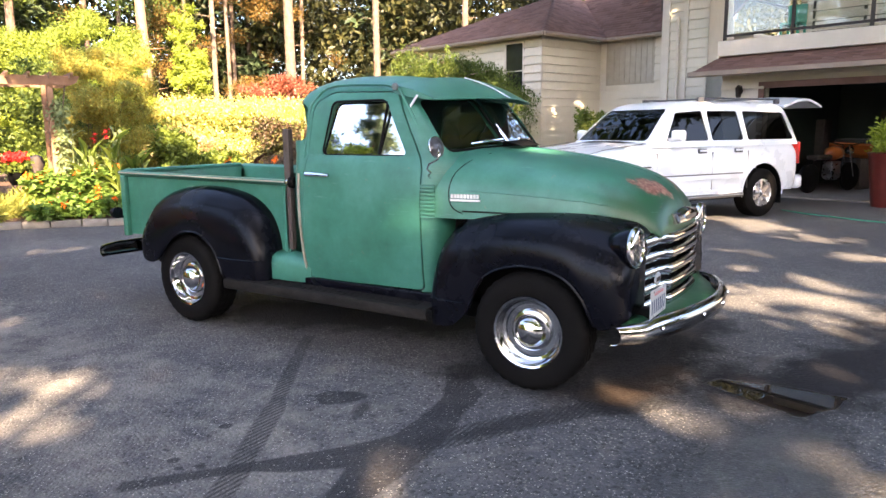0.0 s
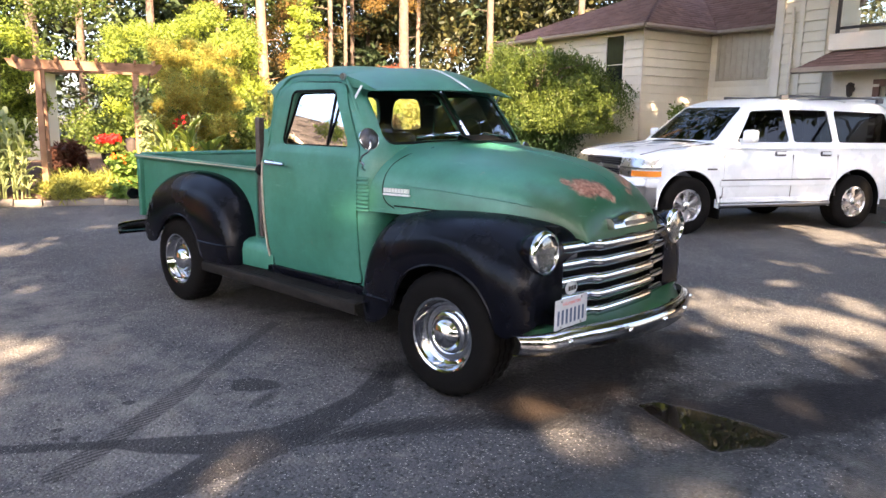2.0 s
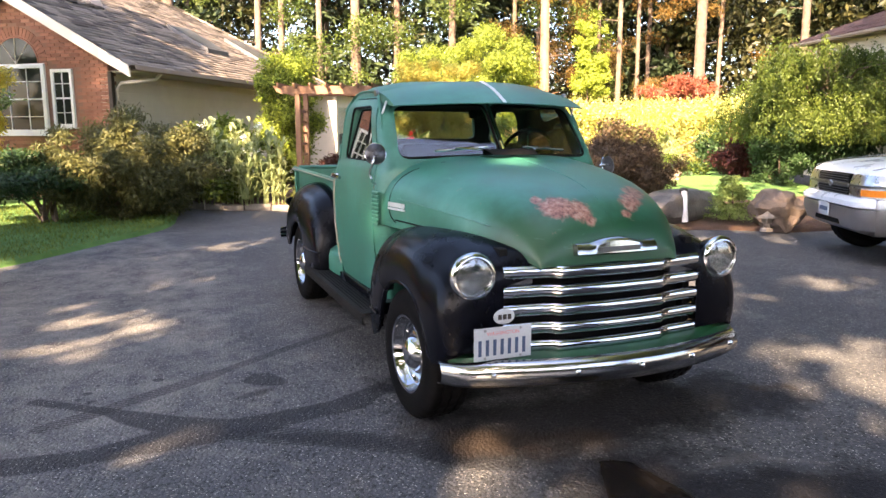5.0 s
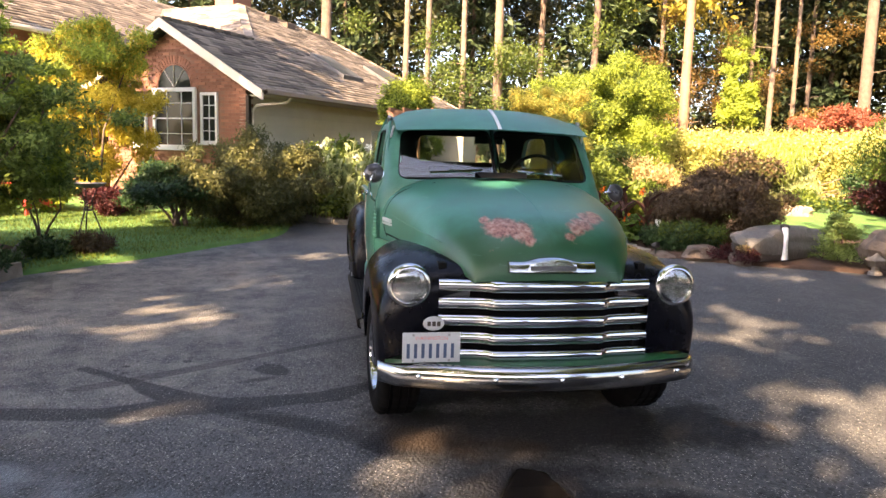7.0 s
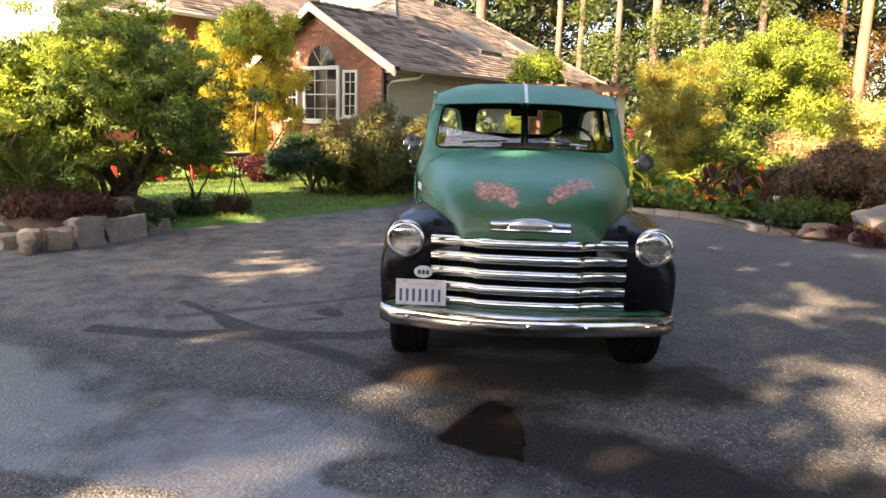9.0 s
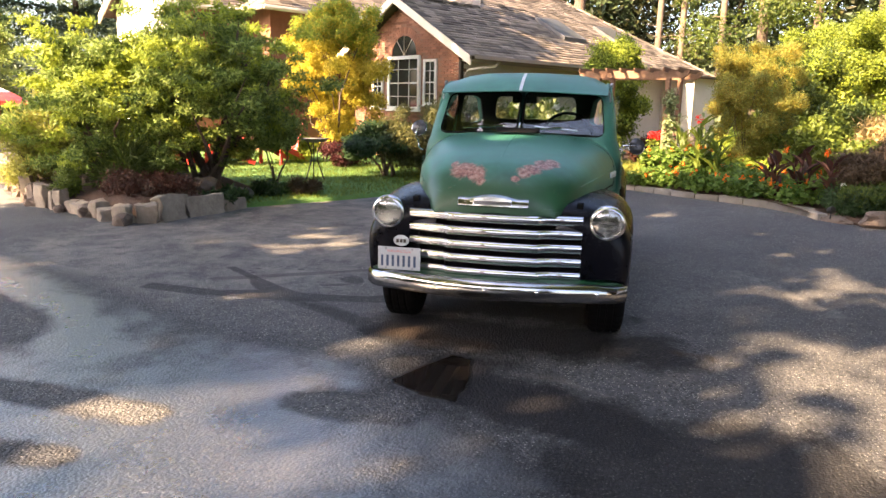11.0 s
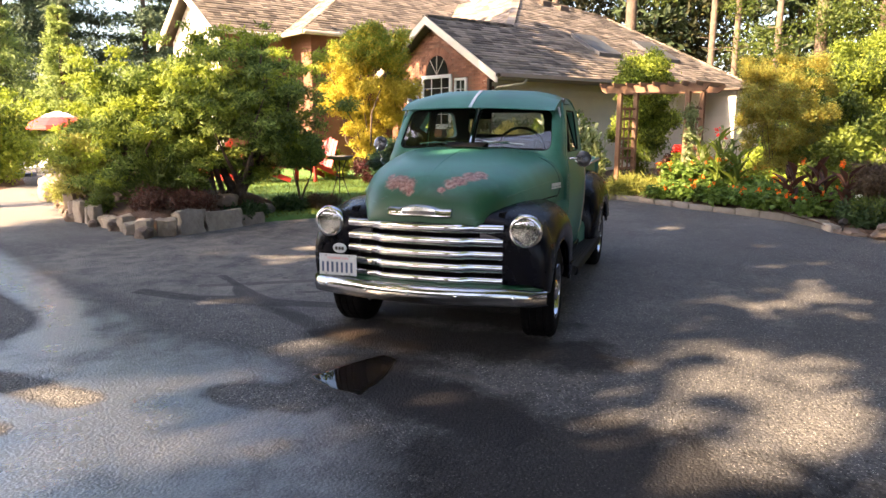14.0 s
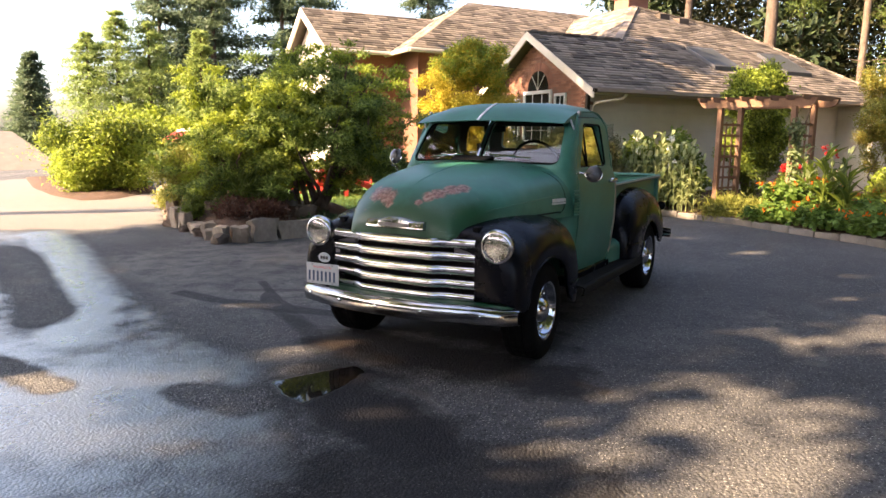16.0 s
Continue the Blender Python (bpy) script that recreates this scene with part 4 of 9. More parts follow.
# chrome emblem over the grille
em = []
for k in range(25):
    y = 0.225 * (2 * k / 24 - 1)
    u = abs(y) / 0.225
    top = 0.994 + 0.024 * max(0.0, 1 - min(1, u / 0.62) ** 2)
    x = 3.598 - 0.045 * (y / 0.45) ** 2
    em.append([(x - 0.03, y, 0.936), (x + 0.018, y, 0.938), (x + 0.030, y, 0.947), (x + 0.022, y, top - 0.014), (x + 0.004, y, top), (x - 0.04, y, top)])
emblem = part("hood_emblem", grid(em, close_v=True, caps=(True, True)), PITTED, truck, "pitted chrome emblem bar above the grille", 40)
part("emblem_inset", grid([[(3.628 - 0.045 * (y / 0.45) ** 2, y, z) for y in (-0.12, -0.06, 0, 0.06, 0.12)] for z in (0.954, 0.978)]), DULL, emblem)


# fenders
def fender(side, rows_x, tab, yi, flare=0.0, n_arc=10):
    rows = []
    for x in rows_x:
        zt, yo, zb, yin = table(x, *tab)
        h = max(0.03, min(zt - zb, 0.42))
        row = [(x, side * yin, zt - 0.012)]
        for k in range(n_arc + 1):
            a = radians(90 * k / n_arc)
            wy = yo - yin
            row.append((x, side * (yin + wy * math.sin(a) ** 0.85), zt - h * 0.75 * (1 - math.cos(a) ** 0.9)))
        z0 = row[-1][2]
        for k in range(1, 7):
            t = k / 6
            row.append((x, side * (yo - 0.012 * t * t), z0 + (zb - z0) * t))
        row.append((x, side * (yo - 0.035), zb + 0.004))
        rows.append(row)
    return rows


FRONT = ((2.275, 0.55, 0.80, 0.315, 0.70), (2.30, 0.70, 0.845, 0.31, 0.68), (2.35, 0.83, 0.87, 0.31, 0.66), (2.45, 0.945, 0.885, 0.325, 0.62), (2.56, 0.985, 0.888, 0.42, 0.60), (2.64, 1.0, 0.889, 0.60, 0.58), (2.75, 1.013, 0.89, 0.69, 0.56), (2.92, 1.02, 0.89, 0.735, 0.53),
         (3.08, 1.02, 0.89, 0.725, 0.50), (3.20, 1.014, 0.888, 0.67, 0.46), (3.29, 1.004, 0.886, 0.57, 0.42), (3.345, 0.994, 0.883, 0.45, 0.40), (3.40, 0.980, 0.879, 0.43, 0.39), (3.45, 0.962, 0.872, 0.45, 0.385), (3.49, 0.93, 0.855, 0.47, 0.385), (3.515, 0.89, 0.825, 0.485, 0.39), (3.525, 0.855, 0.79, 0.50, 0.40))
REAR = ((-0.545, 0.58, 0.80, 0.52, 0.64), (-0.53, 0.70, 0.85, 0.50, 0.64), (-0.49, 0.82, 0.885, 0.475, 0.64), (-0.40, 0.94, 0.90, 0.455, 0.64), (-0.30, 1.0, 0.905, 0.47, 0.64), (-0.20, 1.035, 0.908, 0.57, 0.64), (-0.08, 1.058, 0.91, 0.675, 0.64), (0.08, 1.07, 0.912, 0.735, 0.64), (0.22, 1.07, 0.912, 0.73, 0.64),
        (0.34, 1.062, 0.912, 0.67, 0.64), (0.42, 1.052, 0.91, 0.57, 0.64), (0.47, 1.043, 0.91, 0.44, 0.64), (0.55, 1.025, 0.908, 0.42, 0.64), (0.65, 0.985, 0.905, 0.42, 0.64), (0.75, 0.915, 0.895, 0.42, 0.64), (0.82, 0.82, 0.88, 0.42, 0.64), (0.86, 0.70, 0.85, 0.42, 0.64), (0.875, 0.58, 0.82, 0.42, 0.64))
FX = [2.275 + (3.525 - 2.275) * (0.5 - 0.5 * math.cos(math.pi * k / 44)) for k in range(45)]
RX = [-0.545 + (0.875 + 0.545) * (0.5 - 0.5 * math.cos(math.pi * k / 44)) for k in range(45)]
for side in (-1, 1):
    rows = fender(side, FX, FRONT, 0.5)
    last = rows[-1]
    bm = grid(rows)
    face = [bm.verts.new(q) for q in last] + [bm.verts.new((3.526, side * 0.565, 0.49)), bm.verts.new((3.526, side * 0.565, 0.80))]
    bm.faces.new(face)
    bmesh.ops.remove_doubles(bm, verts=bm.verts, dist=0.0005)
    part("front_fender", thick(bm, 0.012), BLACK, truck, "worn black front fender", 75)
    part("rear_fender", thick(grid(fender(side, RX, REAR, 0.6), caps=(True, True)), 0.012), BLACK, truck, "worn black rear fender", 75)
    # rolled edges of the wheel openings, and the moulding on the skirts
    for tab, lo, hi in ((FRONT, 2.56, 3.35), (REAR, -0.25, 0.47)):
        pts = []
        for k in range(25):
            x = lo + (hi - lo) * k / 24
            zt, yo, zb, yin = table(x, *tab)
            pts.append((x, side * (yo - 0.016), zb))
        part("fender_lip", tube(pts, 0.011, 6), BLACK, truck, smooth=60)
    part("skirt_moulding", tube([(x, side * (table(x, *FRONT)[1] + 0.002), 0.475) for x in (2.29, 2.35, 2.45, 2.55)], 0.008, 6), BLACK, truck)
    part("skirt_moulding", tube([(x, side * (table(x, *REAR)[1] - 0.002), 0.56) for x in (0.44, 0.55, 0.65, 0.75, 0.82, 0.86)], 0.008, 6), BLACK, truck)
    # headlamp: bowl, ring, lens
    m = pose(3.462, side * 0.715, 0.86) @ pose(0, 0, 0, 0, 90, 0)
    lamp = part("headlight", lathe([(0.02, -0.12), (0.07, -0.08), (0.10, 0.0), (0.103, 0.04), (0.09, 0.05)], 36, "Z", m), BLACK, truck, "round headlight with chrome ring", 40)
    part("lamp_ring", lathe([(0.09, 0.03), (0.106, 0.032), (0.113, 0.042), (0.113, 0.055), (0.105, 0.070), (0.092, 0.073), (0.087, 0.064), (0.087, 0.05)], 40, "Z", m), CHROME, lamp, "chrome ring", 50)
    prof = [(0.088, 0.062), (0.075, 0.068), (0.05, 0.073), (0.025, 0.076), (0.002, 0.077)]
    part("lens", lathe(prof, 36, "Z", m), HEADGLASS, lamp, "ribbed clear lens", 60)
    part("reflector", lathe([(0.087, 0.062), (0.078, 0.03), (0.06, 0.0), (0.03, -0.02), (0.002, -0.025)], 36, "Z", m), LAMPMETAL, lamp, "", 60)
    part("bulb_shield", lathe([(0.014, 0.01), (0.016, 0.03), (0.012, 0.045), (0.002, 0.047)], 14, "Z", m), SILVER, lamp)
    # running board with ribs
    bm = grid([[(0.50, side * y, z), (2.30, side * y, z)] for y, z in ((0.70, 0.455), (0.72, 0.425), (0.88, 0.415), (0.905, 0.408), (0.915, 0.39), (0.91, 0.345), (0.89, 0.335))])
    board = part("running_board", thick(bm, 0.01), BOARD, truck, "worn black running board", 40)
    for k in range(7):
        part("tread_rib", tube([(0.9, side * (0.735 + k * 0.023), 0.424 - 0.06 * k * 0.023), (2.2, side * (0.735 + k * 0.023), 0.424 - 0.06 * k * 0.023)], 0.004, 5), RUBBER, board)
    # splash apron behind the cab
    bm = grid([[(0.66, side * y, z) for y, z in ap] for ap in ([(0.67, 0.625), (0.72, 0.62), (0.77, 0.59), (0.785, 0.54), (0.785, 0.43)],)] + [[(1.02, side * y, z) for y, z in ((0.67, 0.625), (0.72, 0.62), (0.77, 0.59), (0.785, 0.54), (0.785, 0.43))]] + [[(1.24, side * y, z) for y, z in ((0.66, 0.60), (0.72, 0.59), (0.755, 0.565), (0.765, 0.53), (0.765, 0.43))]])
    part("side_apron", thick(bm, 0.01), GREEN, truck, smooth=50)
    part("apron_end", boxes((0.655, 0.665, *sorted((side * 0.64, side * 0.78)), 0.43, 0.61), bevel=0.003), GREEN, truck)
    part("door_sill", boxes((1.15, 2.32, min(side * 0.66, side * 0.77), max(side * 0.66, side * 0.77), 0.40, 0.475), bevel=0.01), BLACK, truck)


# cargo bed
def bed_side(side):
    y = side * 0.655
    rows = [(-1.0, 1.135), (0.985, 1.135)]
    prof = ((y, 0.60), (y, 1.10), (y + side * 0.005, 1.125), (y + side * 0.03, 1.145), (y + side * 0.055, 1.14), (y + side * 0.06, 1.12), (y + side * 0.045, 1.105), (y + side * 0.012, 1.10))
    return thick(grid([[(x, yy, z + 0.018 * (1 - (x + 1) / 2)) for yy, z in prof] for x in (-1.0, -0.5, 0, 0.5, 0.985)]), 0.006)


for side in (-1, 1):
    part("bed_side", bed_side(side), GREEN, truck, "green steel bed side with rolled rail", 40)
    part("stake_pocket", boxes((0.93, 0.985, *sorted((side * 0.655, side * 0.70)), 0.60, 1.12), bevel=0.008), GREEN, truck)
    part("stake_pocket", boxes((-1.0, -0.94, *sorted((side * 0.655, side * 0.70)), 0.60, 1.12), bevel=0.008), GREEN, truck)
    part("rail_cap", lathe([(0.002, -0.01), (0.03, -0.008), (0.042, 0.004), (0.042, 0.028), (0.030, 0.040), (0.002, 0.042)], 20, "X", pose(1.03, side * 0.712, 1.128)), RUBBER, truck, "black rubber cap on the rail end", 40)
    part("rail_bolt", lathe([(0.002, -0.052), (0.016, -0.05), (0.026, -0.03), (0.026, 0.0)], 16, "X", pose(1.03, side * 0.712, 1.128)), CHROME, truck, "chrome end bolt", 40)
    part("rail_wear", tube([(-0.98, side * 0.717, 1.146), (-0.3, side * 0.717, 1.14), (0.4, side * 0.717, 1.134), (0.98, side * 0.717, 1.128)], 0.006, 6), BAREMETAL, truck, "worn bare edge of the rail", 60)
    part("tail_lamp", merge(tube([(-0.98, side * 0.68, 0.76), (-1.03, side * 0.735, 0.78)], 0.012), lathe([(0.002, -0.03), (0.04, -0.03), (0.05, 0.0), (0.05, 0.03), (0.002, 0.03)], 18, "X", pose(-1.04, side * 0.735, 0.80))), BLACK, truck, "small black tail lamp", 40)
part("stake", boxes((0.955, 1.01, -0.70, -0.655, 0.64, 1.50), bevel=0.006), STAKEWOOD, truck, "dark upright stake at the bed front")
part("bed_front", boxes((0.975, 0.99, -0.655, 0.655, 0.60, 1.19), bevel=0.004), GREEN, truck)
part("worn_patch", boxes((0.968, 0.975, -0.45, -0.05, 0.98, 1.185), bevel=0.002), BAREMETAL, truck, "bare grey-pink worn panel inside the bed")
part("tailgate", merge(boxes((-1.01, -0.99, -0.655, 0.655, 0.62, 1.14), bevel=0.004), tube([(-1.0, -0.65, 1.15), (-1.0, 0.65, 1.15)], 0.022, 8)), GREEN, truck, smooth=40)
for k in range(8):
    part("bed_plank", boxes((-0.985, 0.97, -0.64 + k * 0.16, -0.49 + k * 0.16, 0.655, 0.68), bevel=0.004), STAKEWOOD, truck)
# frame, axles, bumpers
part("chassis", merge(boxes((-1.05, 3.45, -0.42, -0.34, 0.42, 0.54)), boxes((-1.05, 3.45, 0.34, 0.42, 0.42, 0.54)), boxes((2.4, 3.2, -0.3, 0.3, 0.40, 0.85))), FLATBLACK, truck, "black frame rails under the body")
# unseen boxes added under the body to block light and deepen its shade
part("underbody", merge(boxes((1.0, 2.9, -0.58, 0.58, 0.30, 0.42), bevel=0.03), boxes((-0.85, -0.2, -0.5, 0.5, 0.34, 0.6), bevel=0.03), boxes((0.25, 1.0, -0.5, 0.5, 0.36, 0.6), bevel=0.03)), FLATBLACK, truck, "black boxes added underneath to block light", 40)
part("axle", merge(tube([(0, -0.62, 0.35), (0, 0.62, 0.35)], 0.05), lathe([(0.02, -0.14), (0.12, -0.08), (0.14, 0), (0.12, 0.08), (0.02, 0.14)], 16, "X", pose(0, 0, 0.35))), FLATBLACK, truck, smooth=40)
part("axle", tube([(2.946, -0.62, 0.35), (2.946, 0.62, 0.35)], 0.035), FLATBLACK, truck, smooth=40)
for s in (-1, 1):
    part("inner_fender", boxes((2.3, 3.47, *sorted((s * 0.52, s * 0.56)), 0.46, 0.97)), FLATBLACK, truck)
    part("inner_fender", boxes((-0.5, 0.8, *sorted((s * 0.625, s * 0.65)), 0.5, 1.0)), FLATBLACK, truck)


def bumper(x_mid, sweep, half, z0, z1, wrap, sgn=1):
    rows = []
    for k in range(41):
        t = 2 * k / 40 - 1
        y = half * t
        x = x_mid - sgn * (sweep * t * t + wrap * max(0, abs(t) - 0.9) ** 1.5 * 20)
        dz = -0.028 * t * t if sgn > 0 else 0.02 * t * t
        h = (z1 - z0) * (1 - 0.16 * max(0, abs(t) - 0.75) / 0.25)
        prof = ((-0.022, 0.0), (-0.002, 0.01), (0.014, 0.08), (0.025, 0.24), (0.031, 0.45), (0.031, 0.60), (0.026, 0.78), (0.012, 0.94), (-0.004, 1.0), (-0.024, 1.0))
        rows.append([(x + sgn * a, y, z0 + dz + h * b) for a, b in prof])
    return thick(grid(rows), 0.004)


part("front_bumper", bumper(3.80, 0.27, 0.865, 0.382, 0.505, 0.1), PITTED, truck, "curved chrome front bumper with bolt heads", 60)
part("rear_bumper", bumper(-1.22, 0.06, 0.84, 0.40, 0.52, 0.05, -1), PITTED, truck, "chrome rear bumper", 60)
for y in (-0.68, -0.32, 0.0, 0.32, 0.68):
    part("bumper_bolt", lathe([(0.014, 0), (0.012, 0.008), (0.002, 0.012)], 12, "X", pose(3.832 - 0.27 * (y / 0.865) ** 2, y, 0.452 - 0.028 * (y / 0.865) ** 2)), CHROME, truck)
for s in (-1, 1):
    part("bumper_bracket", boxes((3.3, 3.72, *sorted((s * 0.34, s * 0.40)), 0.41, 0.47)), FLATBLACK, truck)
    part("bumper_bracket", boxes((-1.2, -0.9, *sorted((s * 0.34, s * 0.40)), 0.44, 0.48)), FLATBLACK, truck)
# pan between grille and bumper
pan = []
for k in range(25):
    t = 2 * k / 24 - 1
    y = 0.83 * t
    pan.append([(3.44, y, 0.482), (3.60 - 0.10 * t * t, y, 0.48), (3.73 - 0.25 * t * t, y, 0.478 - 0.03 * t * t), (3.765 - 0.26 * t * t, y, 0.45 - 0.03 * t * t)])
part("gravel_pan", thick(grid(pan), 0.006), GREEN, truck, smooth=50)
# grille: five pairs of chrome bars, each with a bulged middle and two steps
grille = part("grille_back", boxes((3.40, 3.42, -0.60, 0.60, 0.44, 0.90)), FLATBLACK, truck)
for k, z in enumerate((0.862, 0.772, 0.682, 0.592, 0.502)):
    rows = []
    for i in range(61):
        y = 0.565 * (2 * i / 60 - 1)
        a = abs(y)
        inner = min(1, max(0, (0.33 - a) / 0.035))
        x = 3.515 + 0.045 * (1 - (a / 0.57) ** 2) + 0.038 * (inner * inner * (3 - 2 * inner)) + 0.01 * math.exp(-((a - 0.34) / 0.012) ** 2)
        h = 0.0315
        rows.append([(x - 0.03, y, z + h * 0.9)] + [(x - 0.012 + 0.024 * math.cos(radians(g)), y, z + h * math.sin(radians(g))) for g in range(90, -91, -22)] + [(x - 0.03, y, z - h * 0.9)])
    part("grille_bar", grid(rows, caps=(True, True)), CHROME, truck, smooth=60)
for s in (-1, 1):
    part("parking_lamp", boxes((3.46, 3.505, *sorted((s * 0.40, s * 0.555)), 0.80, 0.838), bevel=0.006), GREYPLASTIC, truck, "narrow parking lamp behind the grille")
# plate with a bracket, and a small round badge
plate = part("number_plate", boxes((3.612, 3.616, -0.755, -0.465, 0.49, 0.642), bevel=0.0015), PLATE, truck, "white number plate with dark blue bars")
for k in range(7):
    part("plate_mark", boxes((3.6165, 3.618, -0.734 + k * 0.037, -0.718 + k * 0.037, 0.512, 0.586)), PLATEBLUE, plate)
words = bpy.data.curves.new("plate_words", "FONT")
words.body, words.size, words.extrude, words.align_x = "WASHINGTON", 0.024, 0.0004, "CENTER"
words.materials.append(PLATERED)
text = new("plate_words", words)
text.parent = plate
text.matrix_basis = pose(3.6172, -0.61, 0.606, 90, 0, 90)
for y in (-0.70, -0.52):
    for z in (0.5, 0.63):
        part("plate_bolt", lathe([(0.007, 0), (0.006, 0.003), (0.001, 0.004)], 10, "X", pose(3.616, y, z)), DULL, plate)
part("plate_bracket", boxes((3.48, 3.612, -0.64, -0.58, 0.46, 0.52)), FLATBLACK, truck)
bm = lathe([(0.002, 0), (0.04, 0), (0.043, 0.003), (0.04, 0.006), (0.002, 0.007)], 24, "X", pose(3.60, -0.60, 0.685) @ Matrix.Diagonal((1, 1.25, 0.85, 1)))
badge = part("club_badge", bm, PLATE, truck, "small oval white badge above the plate", 40)
for k in range(3):
    part("badge_mark", boxes((3.607, 3.609, -0.632 + k * 0.024, -0.614 + k * 0.024, 0.672, 0.696)), IRON, badge)

# sun visor over the windscreen
vis = []
for i in range(9):
    t = i / 8
    row = []
    for k in range(33):
        u = 2 * k / 32 - 1
        y = 0.665 * u
        xb, zb = 2.045 - 0.15 * abs(u) ** 1.8, 1.838 - 0.075 * abs(u) ** 2.6
        xf, zf = 2.395 - 0.17 * abs(u) ** 1.7, 1.690 - 0.02 * abs(u) ** 2
        z = zb + (zf - zb) * t + 0.016 * math.sin(math.pi * t)
        row.append((xb + (xf - xb) * t, y, z))
    vis.append(row)
visor = part("sun_visor", thick(grid(vis), 0.006), GREEN, truck, "green metal visor over the windscreen", 50)
part("visor_strip", thick(grid([[(vis[i][16][0], s * 0.012, vis[i][16][2] + 0.005) for s in (-1, 1)] for i in range(9)]), 0.004), CLOTH, visor, "pale centre strip")
for s in (-1, 1):
    part("visor_side", thick(grid([[(1.90, s * 0.668, 1.775), (2.06, s * 0.668, 1.735), (2.21, s * 0.664, 1.675)], [(1.915, s * 0.674, 1.72), (2.03, s * 0.672, 1.69), (2.20, s * 0.662, 1.668)]]), 0.006), GREEN, visor)
    part("visor_brace", tube([(2.04, s * 0.69, 1.61), (2.10, s * 0.675, 1.70)], 0.008, 6), CLOTH, visor)
    part("visor_knob", lathe([(0.002, 0.016), (0.016, 0.014), (0.027, 0.006), (0.027, -0.012)], 16, "Y", pose(1.945, s * 0.690, 1.757) @ Matrix.Diagonal((0.8, 1, 0.8, 1))), DULL, visor)


def wheel(name, r, w, rim_r, rim_mat, parent, chrome_cap=True, lugs=0, spokes=0):
    """A wheel about its own Y axis, its outer face towards -y."""
    h = w / 2
    e = part(name, tyre_mesh(r, w, rim_r), RUBBER, parent, smooth=35)
    if chrome_cap:
        prof = [(rim_r, h - 0.03), (rim_r + 0.008, -h + 0.012), (rim_r + 0.004, -h + 0.002), (rim_r - 0.008, -h + 0.006), (rim_r - 0.014, -h + 0.03), (rim_r - 0.03, -h + 0.055), (rim_r - 0.045, -h + 0.06), (rim_r - 0.05, -h + 0.072), (0.125, -h + 0.075), (0.118, -h + 0.055), (0.108, -h + 0.05), (0.10, -h + 0.048)]
        part("rim", lathe(prof, 48, "Y"), rim_mat, e, "chrome steel rim", 30)
        part("hub_cap", lathe([(0.098, -h + 0.05), (0.088, -h + 0.03), (0.07, -h + 0.012), (0.045, -h - 0.002), (0.02, -h - 0.008), (0.002, -h - 0.009)], 36, "Y"), CHROME, e, "domed chrome hub cap", 60)
    else:
        part("rim", lathe([(rim_r, h - 0.03), (rim_r + 0.006, -h + 0.01), (rim_r - 0.004, -h + 0.004), (rim_r - 0.016, -h + 0.02), (rim_r - 0.02, -h + 0.09), (0.05, -h + 0.10)], 40, "Y"), rim_mat, e, "", 30)
        for k in range(spokes):
            m = pose(0, 0, 0, 0, 360 * k / spokes, 0)
            bm = grid([[(x, y, z) for x, y in ((-wd, -h + 0.06), (-wd * 0.6, -h + 0.028 + dy), (wd * 0.6, -h + 0.028 + dy), (wd, -h + 0.06))] for z, wd, dy in ((0.02, 0.04, 0.0), (0.09, 0.034, 0.0), (rim_r - 0.01, 0.045, 0.004))])
            bmesh.ops.transform(bm, matrix=m, verts=bm.verts)
            part("spoke", thick(bm, 0.012), rim_mat, e, smooth=40)
        part("hub_cap", lathe([(0.055, -h + 0.05), (0.052, -h + 0.02), (0.035, -h + 0.012), (0.002, -h + 0.01)], 24, "Y"), rim_mat, e, "", 40)
    return e


def tyre_mesh(r, w, rim_r):
    h = w / 2
    seg = 96
    prof = ((rim_r, -h + 0.02), (rim_r + 0.01, -h + 0.004), (rim_r + 0.05, -h - 0.004), (r - 0.045, -h - 0.002), (r - 0.02, -h + 0.008), (r - 0.006, -h + 0.022), (r, -h + 0.036), (r, -h * 0.52), (r - 0.009, -h * 0.48), (r - 0.009, -h * 0.40), (r, -h * 0.36), (r, -h * 0.06), (r - 0.009, -h * 0.03))
    prof = prof + tuple((a, -b) for a, b in reversed(prof))
    rows = []
    for i, (a, y) in enumerate(prof):
        row = []
        for k in range(seg):
            t = 2 * math.pi * k / seg
            rr = a
            if a >= r - 0.0201 and 4 <= i <= len(prof) - 5 and k % 3 == 0:
                rr = min(a, r) - 0.007
            row.append((rr * math.cos(t), y, rr * math.sin(t)))
        rows.append(row)
    return grid(rows, close_v=True)


def set_wheel(base, x, y, z, flip, steer=0.0):
    base.matrix_basis = pose(x, y, z, 0, 0, steer + (180 if flip else 0))


w0 = wheel("wheel", 0.348, 0.235, 0.205, CHROME, truck)
set_wheel(w0, 2.946, -0.735, 0.347, False, 3)
for x, y, fl, st in ((2.946, 0.735, True, 3), (0, -0.735, False, 0), (0, 0.735, True, 0)):
    copy_thing(w0, pose(x, y, 0.347, 0, 0, st + (180 if fl else 0)))


